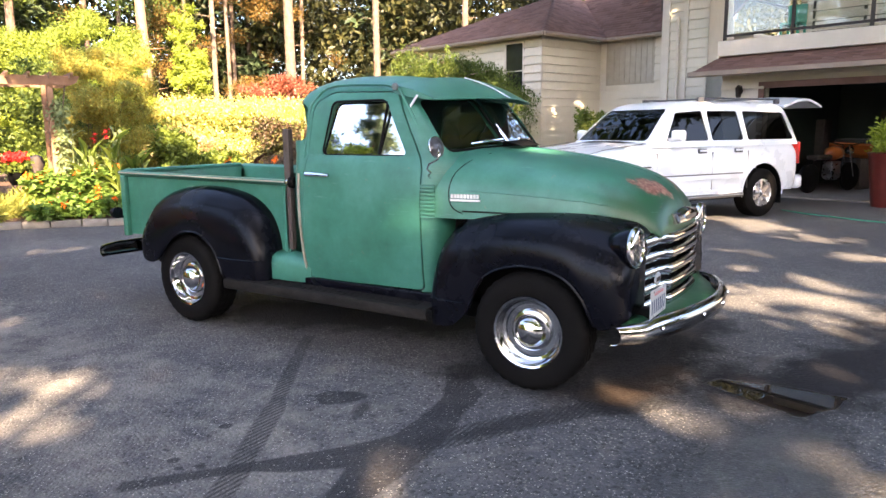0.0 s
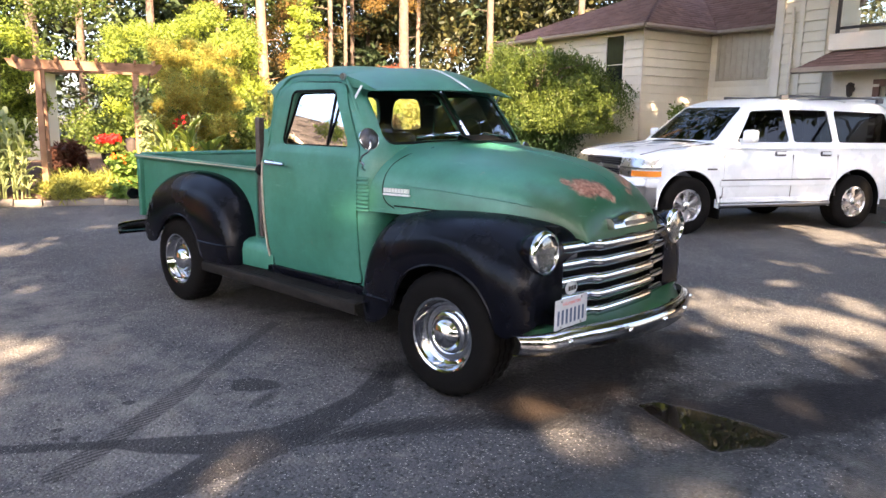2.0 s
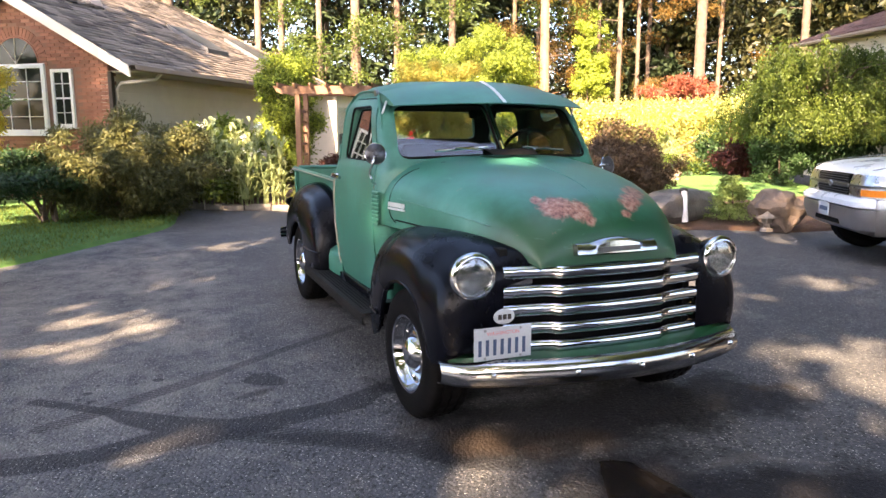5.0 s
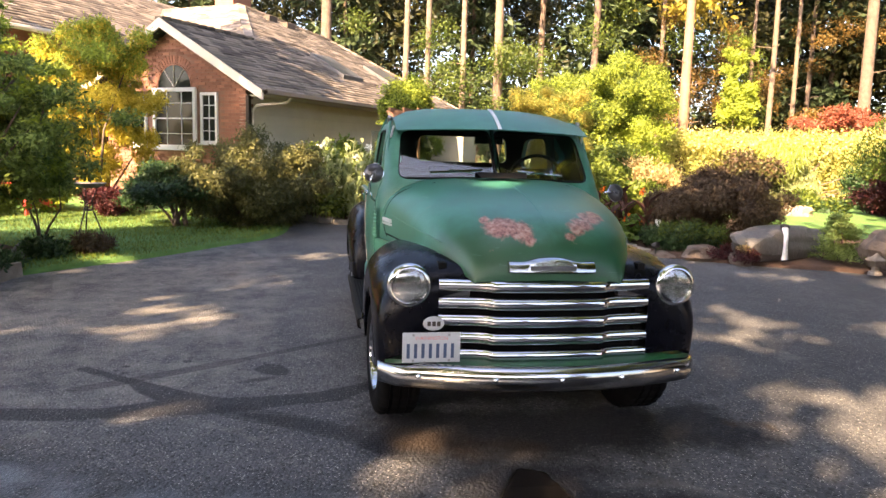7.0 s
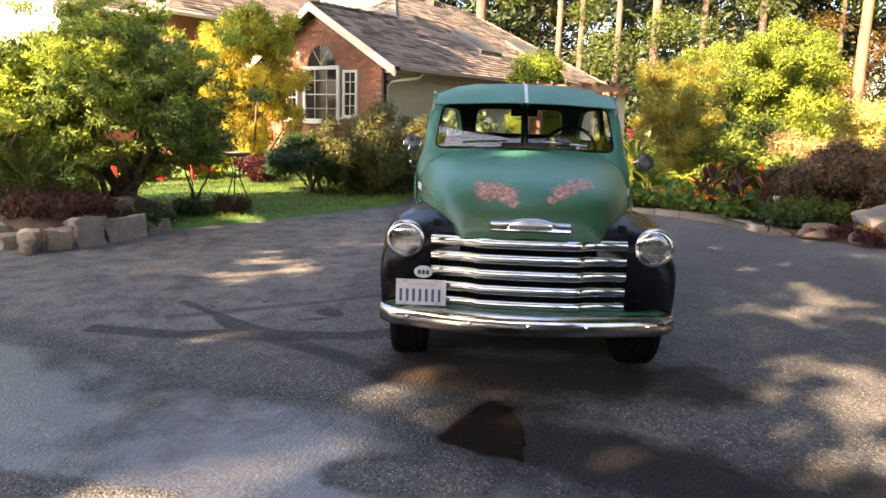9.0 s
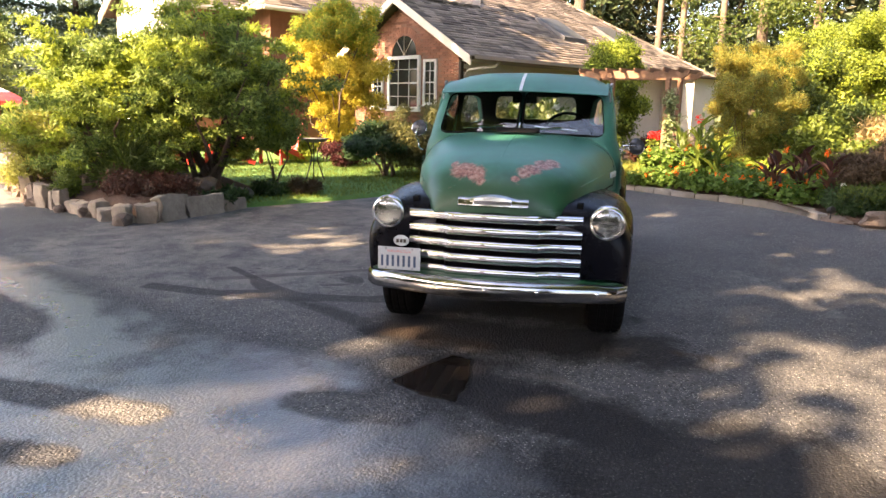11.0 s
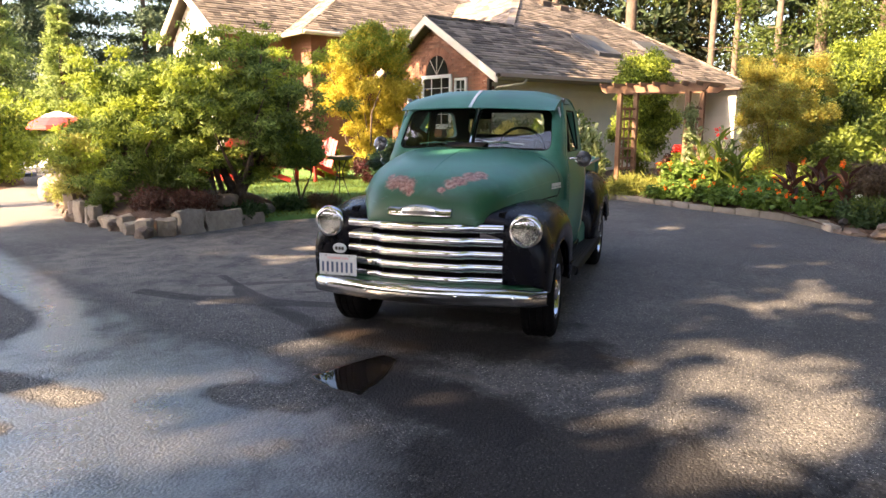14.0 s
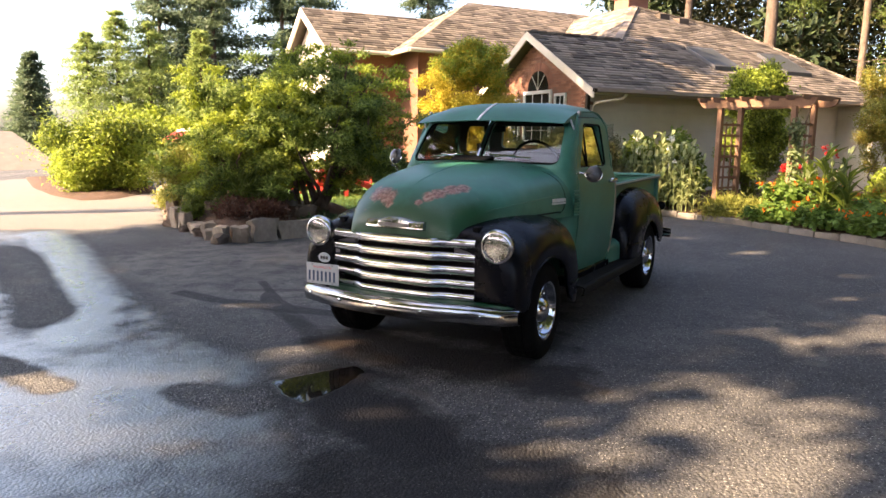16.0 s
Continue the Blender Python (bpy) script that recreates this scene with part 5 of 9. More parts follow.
# ---------------------------------------------------------------- beds, lawns, edging
KERBLINE = [(-7.95, -1.98), (-6.99, -1.1), (-6.5, 0.0), (-6.12, 0.88), (-5.3, 1.97), (-4.58, 3.08), (-3.88, 3.69), (-3.26, 3.87)]
LAWNLINE = [(-8.3, -2.3), (-7.66, -1.95), (-6.23, -1.70), (-4.9, -1.9), (-3.84, -2.64), (-2.92, -3.31), (-2.24, -3.93), (-1.55, -4.55), (-1.0, -5.0), (-0.4, -5.3), (-0.35, -5.6), (-0.75, -6.4), (-0.95, -7.1), (-1.7, -8.3), (-3.3, -10.6), (-5.2, -12.8)]
kerb_pts, lawn_pts = smooth_line(KERBLINE), smooth_line(LAWNLINE)
mound("bed_back", [tuple(p) for p in kerb_pts] + [(-4.4, 5.6), (-8, 9.5), (-13, 11), (-16, 6), (-14, 1.0), (-12, -2)], 0.14, SOIL, "dark mulched flower bed behind a pale stone edging", "flower bed")
mound("lawn", [tuple(p) for p in lawn_pts] + [(-9, -12), (-11, -8), (-11.5, -5), (-10.5, -3)], 0.06, GRASS, "green mown lawn beside the brick house", "lawn", wobble=0.03)
mound("bed_pond", [(-3.3, 3.95), (-2.8, 4.45), (-2.35, 5.2), (-2.0, 6.1), (-1.5, 6.8), (-1.4, 8.0), (-2.5, 10.5), (-4.5, 12.5), (-8, 11.5), (-7.5, 8), (-5.2, 5.6)], 0.12, SOIL, "mulched bed with rocks beside the driveway", "flower bed")
mound("lawn_back", [(-4.6, 7.2), (-3.2, 8.6), (-5.0, 12.0), (-9, 14.5), (-14, 15), (-15, 11), (-10, 8.0)], 0.2, GRASS, "sunlit green lawn behind the rocks", "lawn", wobble=0.03)


def kerb_stones(line, lo, hi):
    """Edging stones laid end to end."""
    rng = random.Random(4)
    e = thing("stone_edging", "pale stone edging along the flower bed", "edging", kind="structure")
    pts = smooth_line(line, 0.02)
    i = 0
    while i < len(pts) - 2:
        ln = rng.uniform(lo, hi)
        j, d = i, 0.0
        while j < len(pts) - 1 and d < ln:
            d += (pts[j + 1] - pts[j]).length
            j += 1
        a, b = pts[i], pts[j]
        w = (b - a)
        if w.length > 0.1:
            h = rng.uniform(0.085, 0.12)
            bm = boxes((0.006, w.length - 0.006, -0.07, 0.07, -0.03, h), bevel=0.014)
            for v in bm.verts:
                v.co += Vector((rng.uniform(-1, 1), rng.uniform(-1, 1), rng.uniform(-1, 1))) * 0.004
            s = part("edging_stone", bm, KERB, e, smooth=50)
            s.matrix_basis = pose(a.x, a.y, gz(a.x), 0, 0, math.degrees(math.atan2(w.y, w.x)))
        i = j
    return e


kerb_stones(KERBLINE, 0.3, 0.5)


# ---------------------------------------------------------------- house parts
class Frame:
    """A plan frame: origin, way a along one wall, way b square to it."""
    def __init__(self, x, y, deg):
        self.m = pose(x, y, 0, 0, 0, deg)

    def at(self, s, w, z):
        return tuple(self.m @ Vector((s, w, z)))


def roof_face(parent, p, material, thickness=0.07, name="roof"):
    """One roof plane through its corners, with thickness."""
    bm = bmesh.new()
    vs = [bm.verts.new(q) for q in p]
    f = bm.faces.new(vs)
    bm.normal_update()
    n = f.normal.copy()
    if n.z < 0:
        n = -n
    low = [bm.verts.new(Vector(q) - n * thickness) for q in p]
    bm.faces.new(list(reversed(low)))
    k = len(p)
    for i in range(k):
        bm.faces.new((vs[i], vs[(i + 1) % k], low[(i + 1) % k], low[i]))
    bmesh.ops.recalc_face_normals(bm, faces=bm.faces)
    return part(name, bm, material, parent)


def inside(poly, x, y):
    r = False
    for (x1, y1), (x2, y2) in zip(poly, poly[1:] + poly[:1]):
        if (y1 > y) != (y2 > y) and x < (x2 - x1) * (y - y1) / (y2 - y1) + x1:
            r = not r
    return r


def shingles(parent, p, material, width=0.32, course=0.16, seed=1):
    """Courses of shingles laid over a roof plane: p[0], p[1] are its eave corners. Joined into one mesh, each with its own edges."""
    o, ex = Vector(p[0]), (Vector(p[1]) - Vector(p[0])).normalized()
    nrm = None
    for k in range(2, len(p)):
        c = ex.cross(Vector(p[k]) - o)
        if c.length > 1e-4:
            nrm = c.normalized()
            break
    if nrm.z < 0:
        nrm = -nrm
    ey = nrm.cross(ex)
    if ey.z < 0:
        ey = -ey
    poly = [((Vector(q) - o).dot(ex), (Vector(q) - o).dot(ey)) for q in p]
    rng = random.Random(seed)
    v, f = [], []
    xs, ys = [q[0] for q in poly], [q[1] for q in poly]
    r = 0
    y = min(ys)
    while y < max(ys):
        ym = min(max(y + course * 0.5, min(ys) + 1e-4), max(ys) - 1e-4)
        cross = sorted(x1 + (x2 - x1) * (ym - y1) / (y2 - y1) for (x1, y1), (x2, y2) in zip(poly, poly[1:] + poly[:1]) if (y1 > ym) != (y2 > ym))
        x = min(xs) - rng.random() * width
        while x < max(xs):
            w = width * rng.choice((0.45, 0.6, 1.0, 1.0, 0.8))
            span = next(((p0, p1) for p0, p1 in zip(cross[::2], cross[1::2]) if x + w > p0 + 0.02 and x < p1 - 0.02), None)
            if span:
                lo, hi = max(x, span[0]), min(x + w, span[1])
                h1 = rng.choice((0.014, 0.018, 0.03))
                i = len(v)
                for a, b, h in ((lo + 0.004, y - 0.01, h1), (hi - 0.004, y - 0.01, h1), (hi - 0.004, y + course, 0.006), (lo + 0.004, y + course, 0.006), (lo + 0.004, y - 0.01, 0.0), (hi - 0.004, y - 0.01, 0.0)):
                    v.append(o + ex * a + ey * b + nrm * h)
                f += [(i, i + 1, i + 2, i + 3), (i + 4, i + 5, i + 1, i)]
            x += w
        y += course
    return soup("roof_shingles", np.array([tuple(q) for q in v]), np.array(f), material, parent)


def shingle_mat(name, c1, c2):
    """Shingles whose tone changes from piece to piece."""
    m, n, l, b = nodes_of(name)
    g = n.new("ShaderNodeNewGeometry")
    fine, big = noise_node(n, l, 60, 4, 0.6, g.outputs["Position"]), noise_node(n, l, 0.8, 4, 0.6, g.outputs["Position"])
    f = math_node(n, l, "ADD", math_node(n, l, "MULTIPLY", g.outputs["Random Per Island"], 0.55), math_node(n, l, "ADD", math_node(n, l, "MULTIPLY", fine.outputs[0], 0.25), math_node(n, l, "MULTIPLY", big.outputs[0], 0.2)))
    l.new(ramp(n, l, f, [(0.15, c1), (0.85, c2)]), b.inputs["Base Color"])
    b.inputs["Roughness"].default_value = 0.9
    bump(n, l, b, fine.outputs[0], 0.6, 0.006)
    return m


SHINGLES1 = shingle_mat("weathered_shingles", (0.040, 0.033, 0.028), (0.30, 0.245, 0.195))
SHINGLES2 = shingle_mat("red_brown_shingles", (0.10, 0.052, 0.042), (0.18, 0.105, 0.085))


def wall_slab(parent, f, s0, w0, s1, w1, z0, z1, material, thickness=0.18, name="wall", holes=()):
    """A wall from (s0, w0) to (s1, w1) of a frame, its thickness to its left, with openings (from, to, bottom, top)."""
    a, b = Vector(f.at(s0, w0, 0)), Vector(f.at(s1, w1, 0))
    d = (b - a)
    m = pose(a.x, a.y, 0, 0, 0, math.degrees(math.atan2(d.y, d.x)))
    bm = boxes((0, d.length, 0, thickness, z0, z1))
    if holes:
        bm = cut(bm, *[boxes((h0, h1, -0.5, 0.8, b0, b1)) for h0, h1, b0, b1 in holes])
    ob = part(name, bm, material, parent)
    ob.matrix_basis = m
    return ob, m


def lap_boards(parent, m, length, z0, z1, step, material, holes=(), lip=0.060):
    """Lap siding, board by board, on the outer (-y) face of a wall with pose m."""
    z = z0
    while z < z1 - 0.02:
        spans = [(0.0, length)]
        for h0, h1, b0, b1 in holes:
            if z + step > b0 and z < b1:
                spans = [p for a, b in spans for p in ((a, min(b, h0)), (max(a, h1), b)) if p[1] - p[0] > 0.03]
        for a, b in spans:
            zt = min(z + step - 0.009, z1)
            bm = grid([[(a, -lip, z), (b, -lip, z)], [(a, -0.014, zt + 0.006), (b, -0.014, zt + 0.006)], [(a, 0.0, zt), (b, 0.0, zt)], [(a, 0.0, z), (b, 0.0, z)]], close_u=True)
            o = part("siding_board", bm, material, parent)
            o.matrix_basis = m
        z += step


def window(name, m, x0, x1, z0, z1, parent, label, cols=1, rows=1, mat=None, split=False, depth=0.07, pane_mat=None, bar=0.022, fw=0.06):
    """A window on the outer (-y) face of a wall: casing, sash bars, dark pane."""
    mat, pane_mat = mat or WHITETRIM, pane_mat or PANE
    e = thing(name, label, "window", m, kind="structure") if parent is None else part(name, boxes((x0 + fw, x1 - fw, -0.016, -0.008, z0 + fw, z1 - fw)), pane_mat, parent, label)
    if parent is None:
        part("pane", boxes((x0 + fw, x1 - fw, -0.016, -0.008, z0 + fw, z1 - fw)), pane_mat, e)
    else:
        e.matrix_basis = m
    fr = boxes((x0, x0 + fw, -0.05, depth, z0, z1), (x1 - fw, x1, -0.05, depth, z0, z1), (x0, x1, -0.052, depth, z1 - fw, z1), (x0, x1, -0.052, depth, z0, z0 + fw), bevel=0.006)
    part("window_frame", fr, mat, e)
    part("window_sill", boxes((x0 - 0.03, x1 + 0.03, -0.08, 0.0, z0 - 0.035, z0), bevel=0.006), mat, e)
    for k in range(1, cols):
        x = x0 + (x1 - x0) * k / cols
        part("glazing_bar", boxes((x - bar / 2, x + bar / 2, -0.032, -0.012, z0 + fw, z1 - fw)), mat, e)
    for k in range(1, rows):
        z = z0 + (z1 - z0) * k / rows
        wd = bar * (2.2 if split and k == rows // 2 else 1)
        part("glazing_bar", boxes((x0 + fw, x1 - fw, -0.036, -0.013, z - wd / 2, z + wd / 2)), mat, e)
    return e


# ---------------------------------------------------------------- the brick house
H1 = Frame(-7.86, -2.34, math.degrees(math.atan2(0.57, -0.82)))
brick_house = thing("brick_house", "brick and cream-sided bungalow with brown shingle hip roof", "house")
PITCH = 0.56
# gable wall: its face stands 0.35 m behind the rake
SW = 0.35
wall, mg = wall_slab(brick_house, H1, SW, 4.80, SW, 0.70, 0.0, 2.92, MORTAR, 0.2, "gable_wall", ())
# side wall under the long eave
wall2, ms = wall_slab(brick_house, H1, SW, 0.72, 10.6, 0.72, 0.0, 2.62, SIDING, 0.18, "side_wall")
lap_boards(wall2, Matrix(), 10.25, 0.25, 2.60, 0.2, SIDING, lip=0.030)
# shallow bay near the far end, with its sunlit front
bay, mbay = wall_slab(brick_house, H1, 9.1, 0.70, 9.1, -0.38, 0.0, 2.60, SIDING, 0.15, "bay_front")
lap_boards(bay, Matrix(), 1.08, 0.25, 2.58, 0.2, SIDING, lip=0.030)
part("bay_side", boxes((9.26, 10.6, -0.38, -0.23, 0.0, 2.60)), SIDING, brick_house).matrix_basis = H1.m
part("bay_roof", boxes((8.85, 11.0, -0.6, 0.0, 2.605, 2.67), bevel=0.01), SHINGLE, brick_house).matrix_basis = H1.m
part("corner_board", boxes((SW - 0.02, SW + 0.07, 0.64, 0.72, 0.0, 2.62), bevel=0.006), IRON, brick_house).matrix_basis = H1.m
part("soffit", boxes((SW + 0.02, 10.9, 0.02, 0.75, 2.60, 2.63)), WEATHERED, brick_house).matrix_basis = H1.m
gut = part("gutter", thick(grid([[(x, y, z) for y, z in ((0.02, 2.70), (-0.08, 2.70), (-0.09, 2.62), (-0.02, 2.60), (0.02, 2.60))] for x in (0.05, 11.0)]), 0.004), TAN, brick_house)
gut.matrix_basis = H1.m
part("downpipe", tube([H1.at(0.95, 0.0, 2.62), H1.at(0.9, 0.1, 2.5), H1.at(0.55, 0.60, 2.42), H1.at(0.5, 0.66, 2.3), H1.at(0.5, 0.66, 0.1)], 0.035, 8), TRIM, brick_house, smooth=50)
# roof planes: the long slope with its hip, both slopes of the gable, the slope behind it
P = {"tip": (0, 0, 2.68), "end": (11.2, 0, 2.68), "knee": (8.6, 4.3, 5.088), "peak": (5.55, 5.36, 5.68), "top": (0, 2.75, 4.22), "val": (2.85, 2.75, 4.22), "left": (0, 5.5, 2.68), "low": (0.1, 5.5, 2.68), "peak2": (5.55, 9, 5.68), "low2": (0.1, 9, 2.68), "back": (11.2, 12, 2.68)}
K = {k: H1.at(*v) for k, v in P.items()}
A_FACE = [K["tip"], K["end"], K["knee"], K["peak"], K["val"], K["top"]]
GABLE_LEFT = [K["left"], K["top"], K["val"], K["low"]]
B_FACE = [K["low2"], K["low"], K["val"], K["peak"], K["peak2"]]
for face, seed in ((A_FACE, 3), (GABLE_LEFT, 4), (B_FACE, 8)):
    roof_face(brick_house, face, SHINGLE)
roof_face(brick_house, [K["end"], K["back"], K["peak2"], K["peak"], K["knee"]], SHINGLE)
shingles(brick_house, A_FACE, SHINGLES1, 0.36, 0.15, 3)
shingles(brick_house, B_FACE, SHINGLES1, 0.36, 0.15, 8)
# ridge caps, hip by hip
for a, b in (("top", "val"), ("val", "peak"), ("peak", "knee"), ("knee", "end"), ("peak", "peak2")):
    p, q = Vector(K[a]), Vector(K[b])
    n = int((q - p).length / 0.24)
    bm = bmesh.new()
    for k in range(n):
        m = Matrix.Translation(p.lerp(q, (k + 0.5) / n)) @ (q - p).to_track_quat("X", "Z").to_matrix().to_4x4()
        box(bm, -0.14, 0.12, -0.11, 0.11, -0.02, 0.035, m=m @ pose(0, 0, 0, 0, -4, 0))
    tagged(part("ridge_capping", bm, SHINGLES1, brick_house), kind="stuff")
# rake boards
for a, b in (("tip", "top"), ("left", "top")):
    p, q = Vector(K[a]), Vector(K[b])
    n = Vector(H1.at(-1, 0, 0)) - Vector(H1.at(0, 0, 0))
    bm = grid([[p + n * 0.02, q + n * 0.02], [p + n * 0.02 - Vector((0, 0, 0.2)), q + n * 0.02 - Vector((0, 0, 0.2))], [p - n * 0.03 - Vector((0, 0, 0.2)), q - n * 0.03 - Vector((0, 0, 0.2))], [p - n * 0.03, q - n * 0.03]], close_u=True, caps=(False, False))
    part("rake_board", bm, TRIM, brick_house)
# gable triangle
bm = grid([[H1.at(s, 0.72, 2.90), H1.at(s, 2.75, 4.04), H1.at(s, 4.78, 2.90)] for s in (SW, SW + 0.2)], close_v=True, caps=(True, True))
part("gable_peak", bm, MORTAR, brick_house)
# the taller body with its hip roof, and a gable wing beyond it
part("upper_wall", boxes((-1.55, 10.5, 5.95, 14.0, 0, 4.0)), BRICK, brick_house).matrix_basis = H1.m
U = {"a": (-2.04, 5.4, 4.0), "b": (-2.04, 14.6, 4.0), "c": (11, 14.6, 4.0), "d": (11, 5.4, 4.0), "p": (1.55, 8.97, 6.0), "q": (9.4, 8.97, 6.0)}
U = {k: H1.at(*v) for k, v in U.items()}
for f, seed in ((["b", "a", "p"], 5), (["a", "d", "q", "p"], 6), (["d", "c", "q"], 0), (["c", "b", "p", "q"], 0)):
    roof_face(brick_house, [U[k] for k in f], SHINGLE)
    if seed:
        shingles(brick_house, [U[k] for k in f], SHINGLES1, 0.36, 0.17, seed)
for p, q in (("a", "d"), ("b", "a")):
    part("gutter", tube([tuple(Vector(U[p]) - Vector((0, 0, 0.06))), tuple(Vector(U[q]) - Vector((0, 0, 0.06)))], 0.06, 8), TRIM, brick_house)
part("wing_wall", boxes((-3.62, 1.0, 7.2, 11.2, 0, 4.0)), BRICK, brick_house).matrix_basis = H1.m
part("wing_end", boxes((-3.66, -3.625, 7.2, 11.2, 0, 4.0)), STUCCO, brick_house, "pale rendered gable end").matrix_basis = H1.m
W = {"fr": (-4.0, 6.7, 4.0), "ft": (-4.0, 9.2, 5.42), "fl": (-4.0, 11.7, 4.0), "br": (-2.1, 6.7, 4.0), "bt": (0.55, 9.2, 5.42), "bl": (2.0, 11.7, 4.0)}
W = {k: H1.at(*v) for k, v in W.items()}
roof_face(brick_house, [W["fr"], W["br"], W["bt"], W["ft"]], SHINGLE)
roof_face(brick_house, [W["bl"], W["fl"], W["ft"], W["bt"]], SHINGLE)
shingles(brick_house, [W["fr"], W["br"], W["bt"], W["ft"]], SHINGLES1, 0.36, 0.17, 7)
part("gutter", tube([tuple(Vector(W["fr"]) - Vector((0, 0, 0.06))), tuple(Vector(W["br"]) - Vector((0, 0, 0.06)))], 0.06, 8), TRIM, brick_house)
part("wing_gable", grid([[H1.at(s, 7.2, 4.0), H1.at(s, 9.2, 5.22), H1.at(s, 11.2, 4.0)] for s in (-3.66, -3.4)], close_v=True, caps=(True, True)), STUCCO, brick_house)
for a, b in (("fr", "ft"), ("fl", "ft")):
    p, q = Vector(W[a]), Vector(W[b])
    n = Vector(H1.at(-1, 0, 0)) - Vector(H1.at(0, 0, 0))
    part("rake_board", grid([[p + n * 0.02, q + n * 0.02], [p + n * 0.02 - Vector((0, 0, 0.25)), q + n * 0.02 - Vector((0, 0, 0.25))], [p - n * 0.03 - Vector((0, 0, 0.25)), q - n * 0.03 - Vector((0, 0, 0.25))], [p - n * 0.03, q - n * 0.03]], close_u=True), TRIM, brick_house)
part("chimney", boxes((5.5, 6.3, 5.6, 6.3, 5.2, 6.05), bevel=0.02), BRICK, brick_house).matrix_basis = H1.m
part("chimney_cap", boxes((5.44, 6.36, 5.54, 6.36, 6.05, 6.13), bevel=0.015), KERB, brick_house).matrix_basis = H1.m
for s_, w_ in ((6.1, 4.75), (6.7, 4.55)):
    part("roof_vent", boxes((s_ - 0.2, s_ + 0.2, w_ - 0.16, w_ + 0.16, 2.68 + PITCH * w_ - 0.1, 2.68 + PITCH * w_ + 0.1), bevel=0.02), SHINGLE, brick_house).matrix_basis = H1.m
# windows of the gable
window("arched_window", mg, 1.46, 2.73, 1.47, 2.79, brick_house, "white sash window under an arch", 3, 4, split=True, bar=0.013, fw=0.085)
window("narrow_window", mg, 2.86, 3.33, 1.60, 2.68, brick_house, "narrow white sash window", 2, 4, split=True, bar=0.014)
window("narrow_window", mg, 0.80, 1.26, 1.50, 2.62, brick_house, "narrow white sash window", 2, 4, split=True, bar=0.014)
ACX, ACZ, ACR = 2.10, 2.80, 0.49
arc = [(ACX + ACR * math.cos(radians(a)), ACZ + ACR * math.sin(radians(a))) for a in range(0, 181, 10)]
aw = part("arch_pane", grid([[(x, -0.012, z) for x, z in arc], [(x, 0.02, z) for x, z in arc]], close_v=True, caps=(True, True)), PANE, brick_house)
aw.matrix_basis = mg
part("arch_frame", tube([(x, -0.012, z) for x, z in arc], 0.014, 6), BRICK, aw)
for a in (52, 90, 128):
    part("arch_bar", tube([(ACX, -0.022, ACZ), (ACX + (ACR - 0.02) * math.cos(radians(a)), -0.022, ACZ + (ACR - 0.02) * math.sin(radians(a)))], 0.010, 5), TRIM, aw)
# soldier course of bricks round the arch
for k in range(25):
    a = radians(-2 + 184 * k / 24)
    o = part("brick", boxes((-0.033, 0.033, -0.012, 0.02, 0.0, 0.17), bevel=0.004), BRICK, aw)
    o.matrix_basis = pose(ACX + (ACR + 0.025) * math.cos(a), 0, ACZ + (ACR + 0.025) * math.sin(a)) @ Matrix.Rotation(math.pi / 2 - a, 4, "Y")


# skylights
SKYPANE = surf("skylight_pane", (0.03, 0.033, 0.035), (0.07, 0.075, 0.078), 3, 0.3, spec=0.3)


def skylight(s, w0, w1, half):
    z = lambda w: 2.68 + PITCH * w
    d = thing("skylight", "dark-framed skylight set in the shingle roof", "skylight", group="roof skylights")
    rows = [[H1.at(s + a, w, z(w) + h) for a, w in ((-half, w0), (half, w0), (half, w1), (-half, w1))] for h in (0.0, 0.12)]
    part("skylight_frame", grid(rows, close_v=True, caps=(True, True)), GREYPLASTIC, d)
    part("skylight_glass", grid([[H1.at(s + a * 0.85, w, z(w) + 0.125) for a in (-half, half)] for w in (w0 + 0.08, w1 - 0.08)]), SKYPANE, d)


skylight(5.45, 1.35, 2.45, 0.5)
skylight(8.2, 1.35, 2.45, 0.5)


# ---------------------------------------------------------------- the grey-cream house with the garage
H2 = Frame(-4.25, 14.92, math.degrees(math.atan2(-0.28, 0.96)))   # s runs along the front, w away from the drive
garage_house = thing("garage_house", "cream lap-sided house with red-brown roof and open garage", "house")
wing, mw = wall_slab(garage_house, H2, -6.0, 0, 0, 0, 0.0, 4.1, SIDING, 0.18, "wing_wall")
lap_boards(wing, Matrix(), 6.0, 0.9, 4.05, 0.24, SIDING, [(4.55, 5.35, 2.3, 4.0)])
window("window", mw, 4.55, 5.35, 2.3, 4.0, garage_house, "dark sash window with cream casing", 1, 2, TRIM)
wing2, mw2 = wall_slab(garage_house, H2, 0, 0, 0, 2.75, 0.0, 4.1, SIDING, 0.18, "wing_side")
lap_boards(wing2, Matrix(), 2.75, 0.9, 4.05, 0.24, SIDING)
part("corner_board", boxes((-0.05, 0.02, -0.03, 0.06, 0.6, 4.1)), TRIM, garage_house).matrix_basis = H2.m
wing3, mw3 = wall_slab(garage_house, H2, 0.0, 2.75, 4.2, 2.75, 0.0, 4.3, SIDING, 0.18, "inner_wall")
lap_boards(wing3, Matrix(), 4.2, 0.9, 4.2, 0.24, SIDING, [(0.25, 1.95, 2.75, 4.2)])
part("louvred_panel", boxes((0.25, 1.95, -0.03, 0.02, 2.75, 4.15)), WEATHERED, wing3, "boarded window panel with upright battens")
for k in range(9):
    part("batten", boxes((0.32 + k * 0.19, 0.36 + k * 0.19, -0.05, -0.03, 2.8, 4.12), bevel=0.004), WEATHERED, wing3)
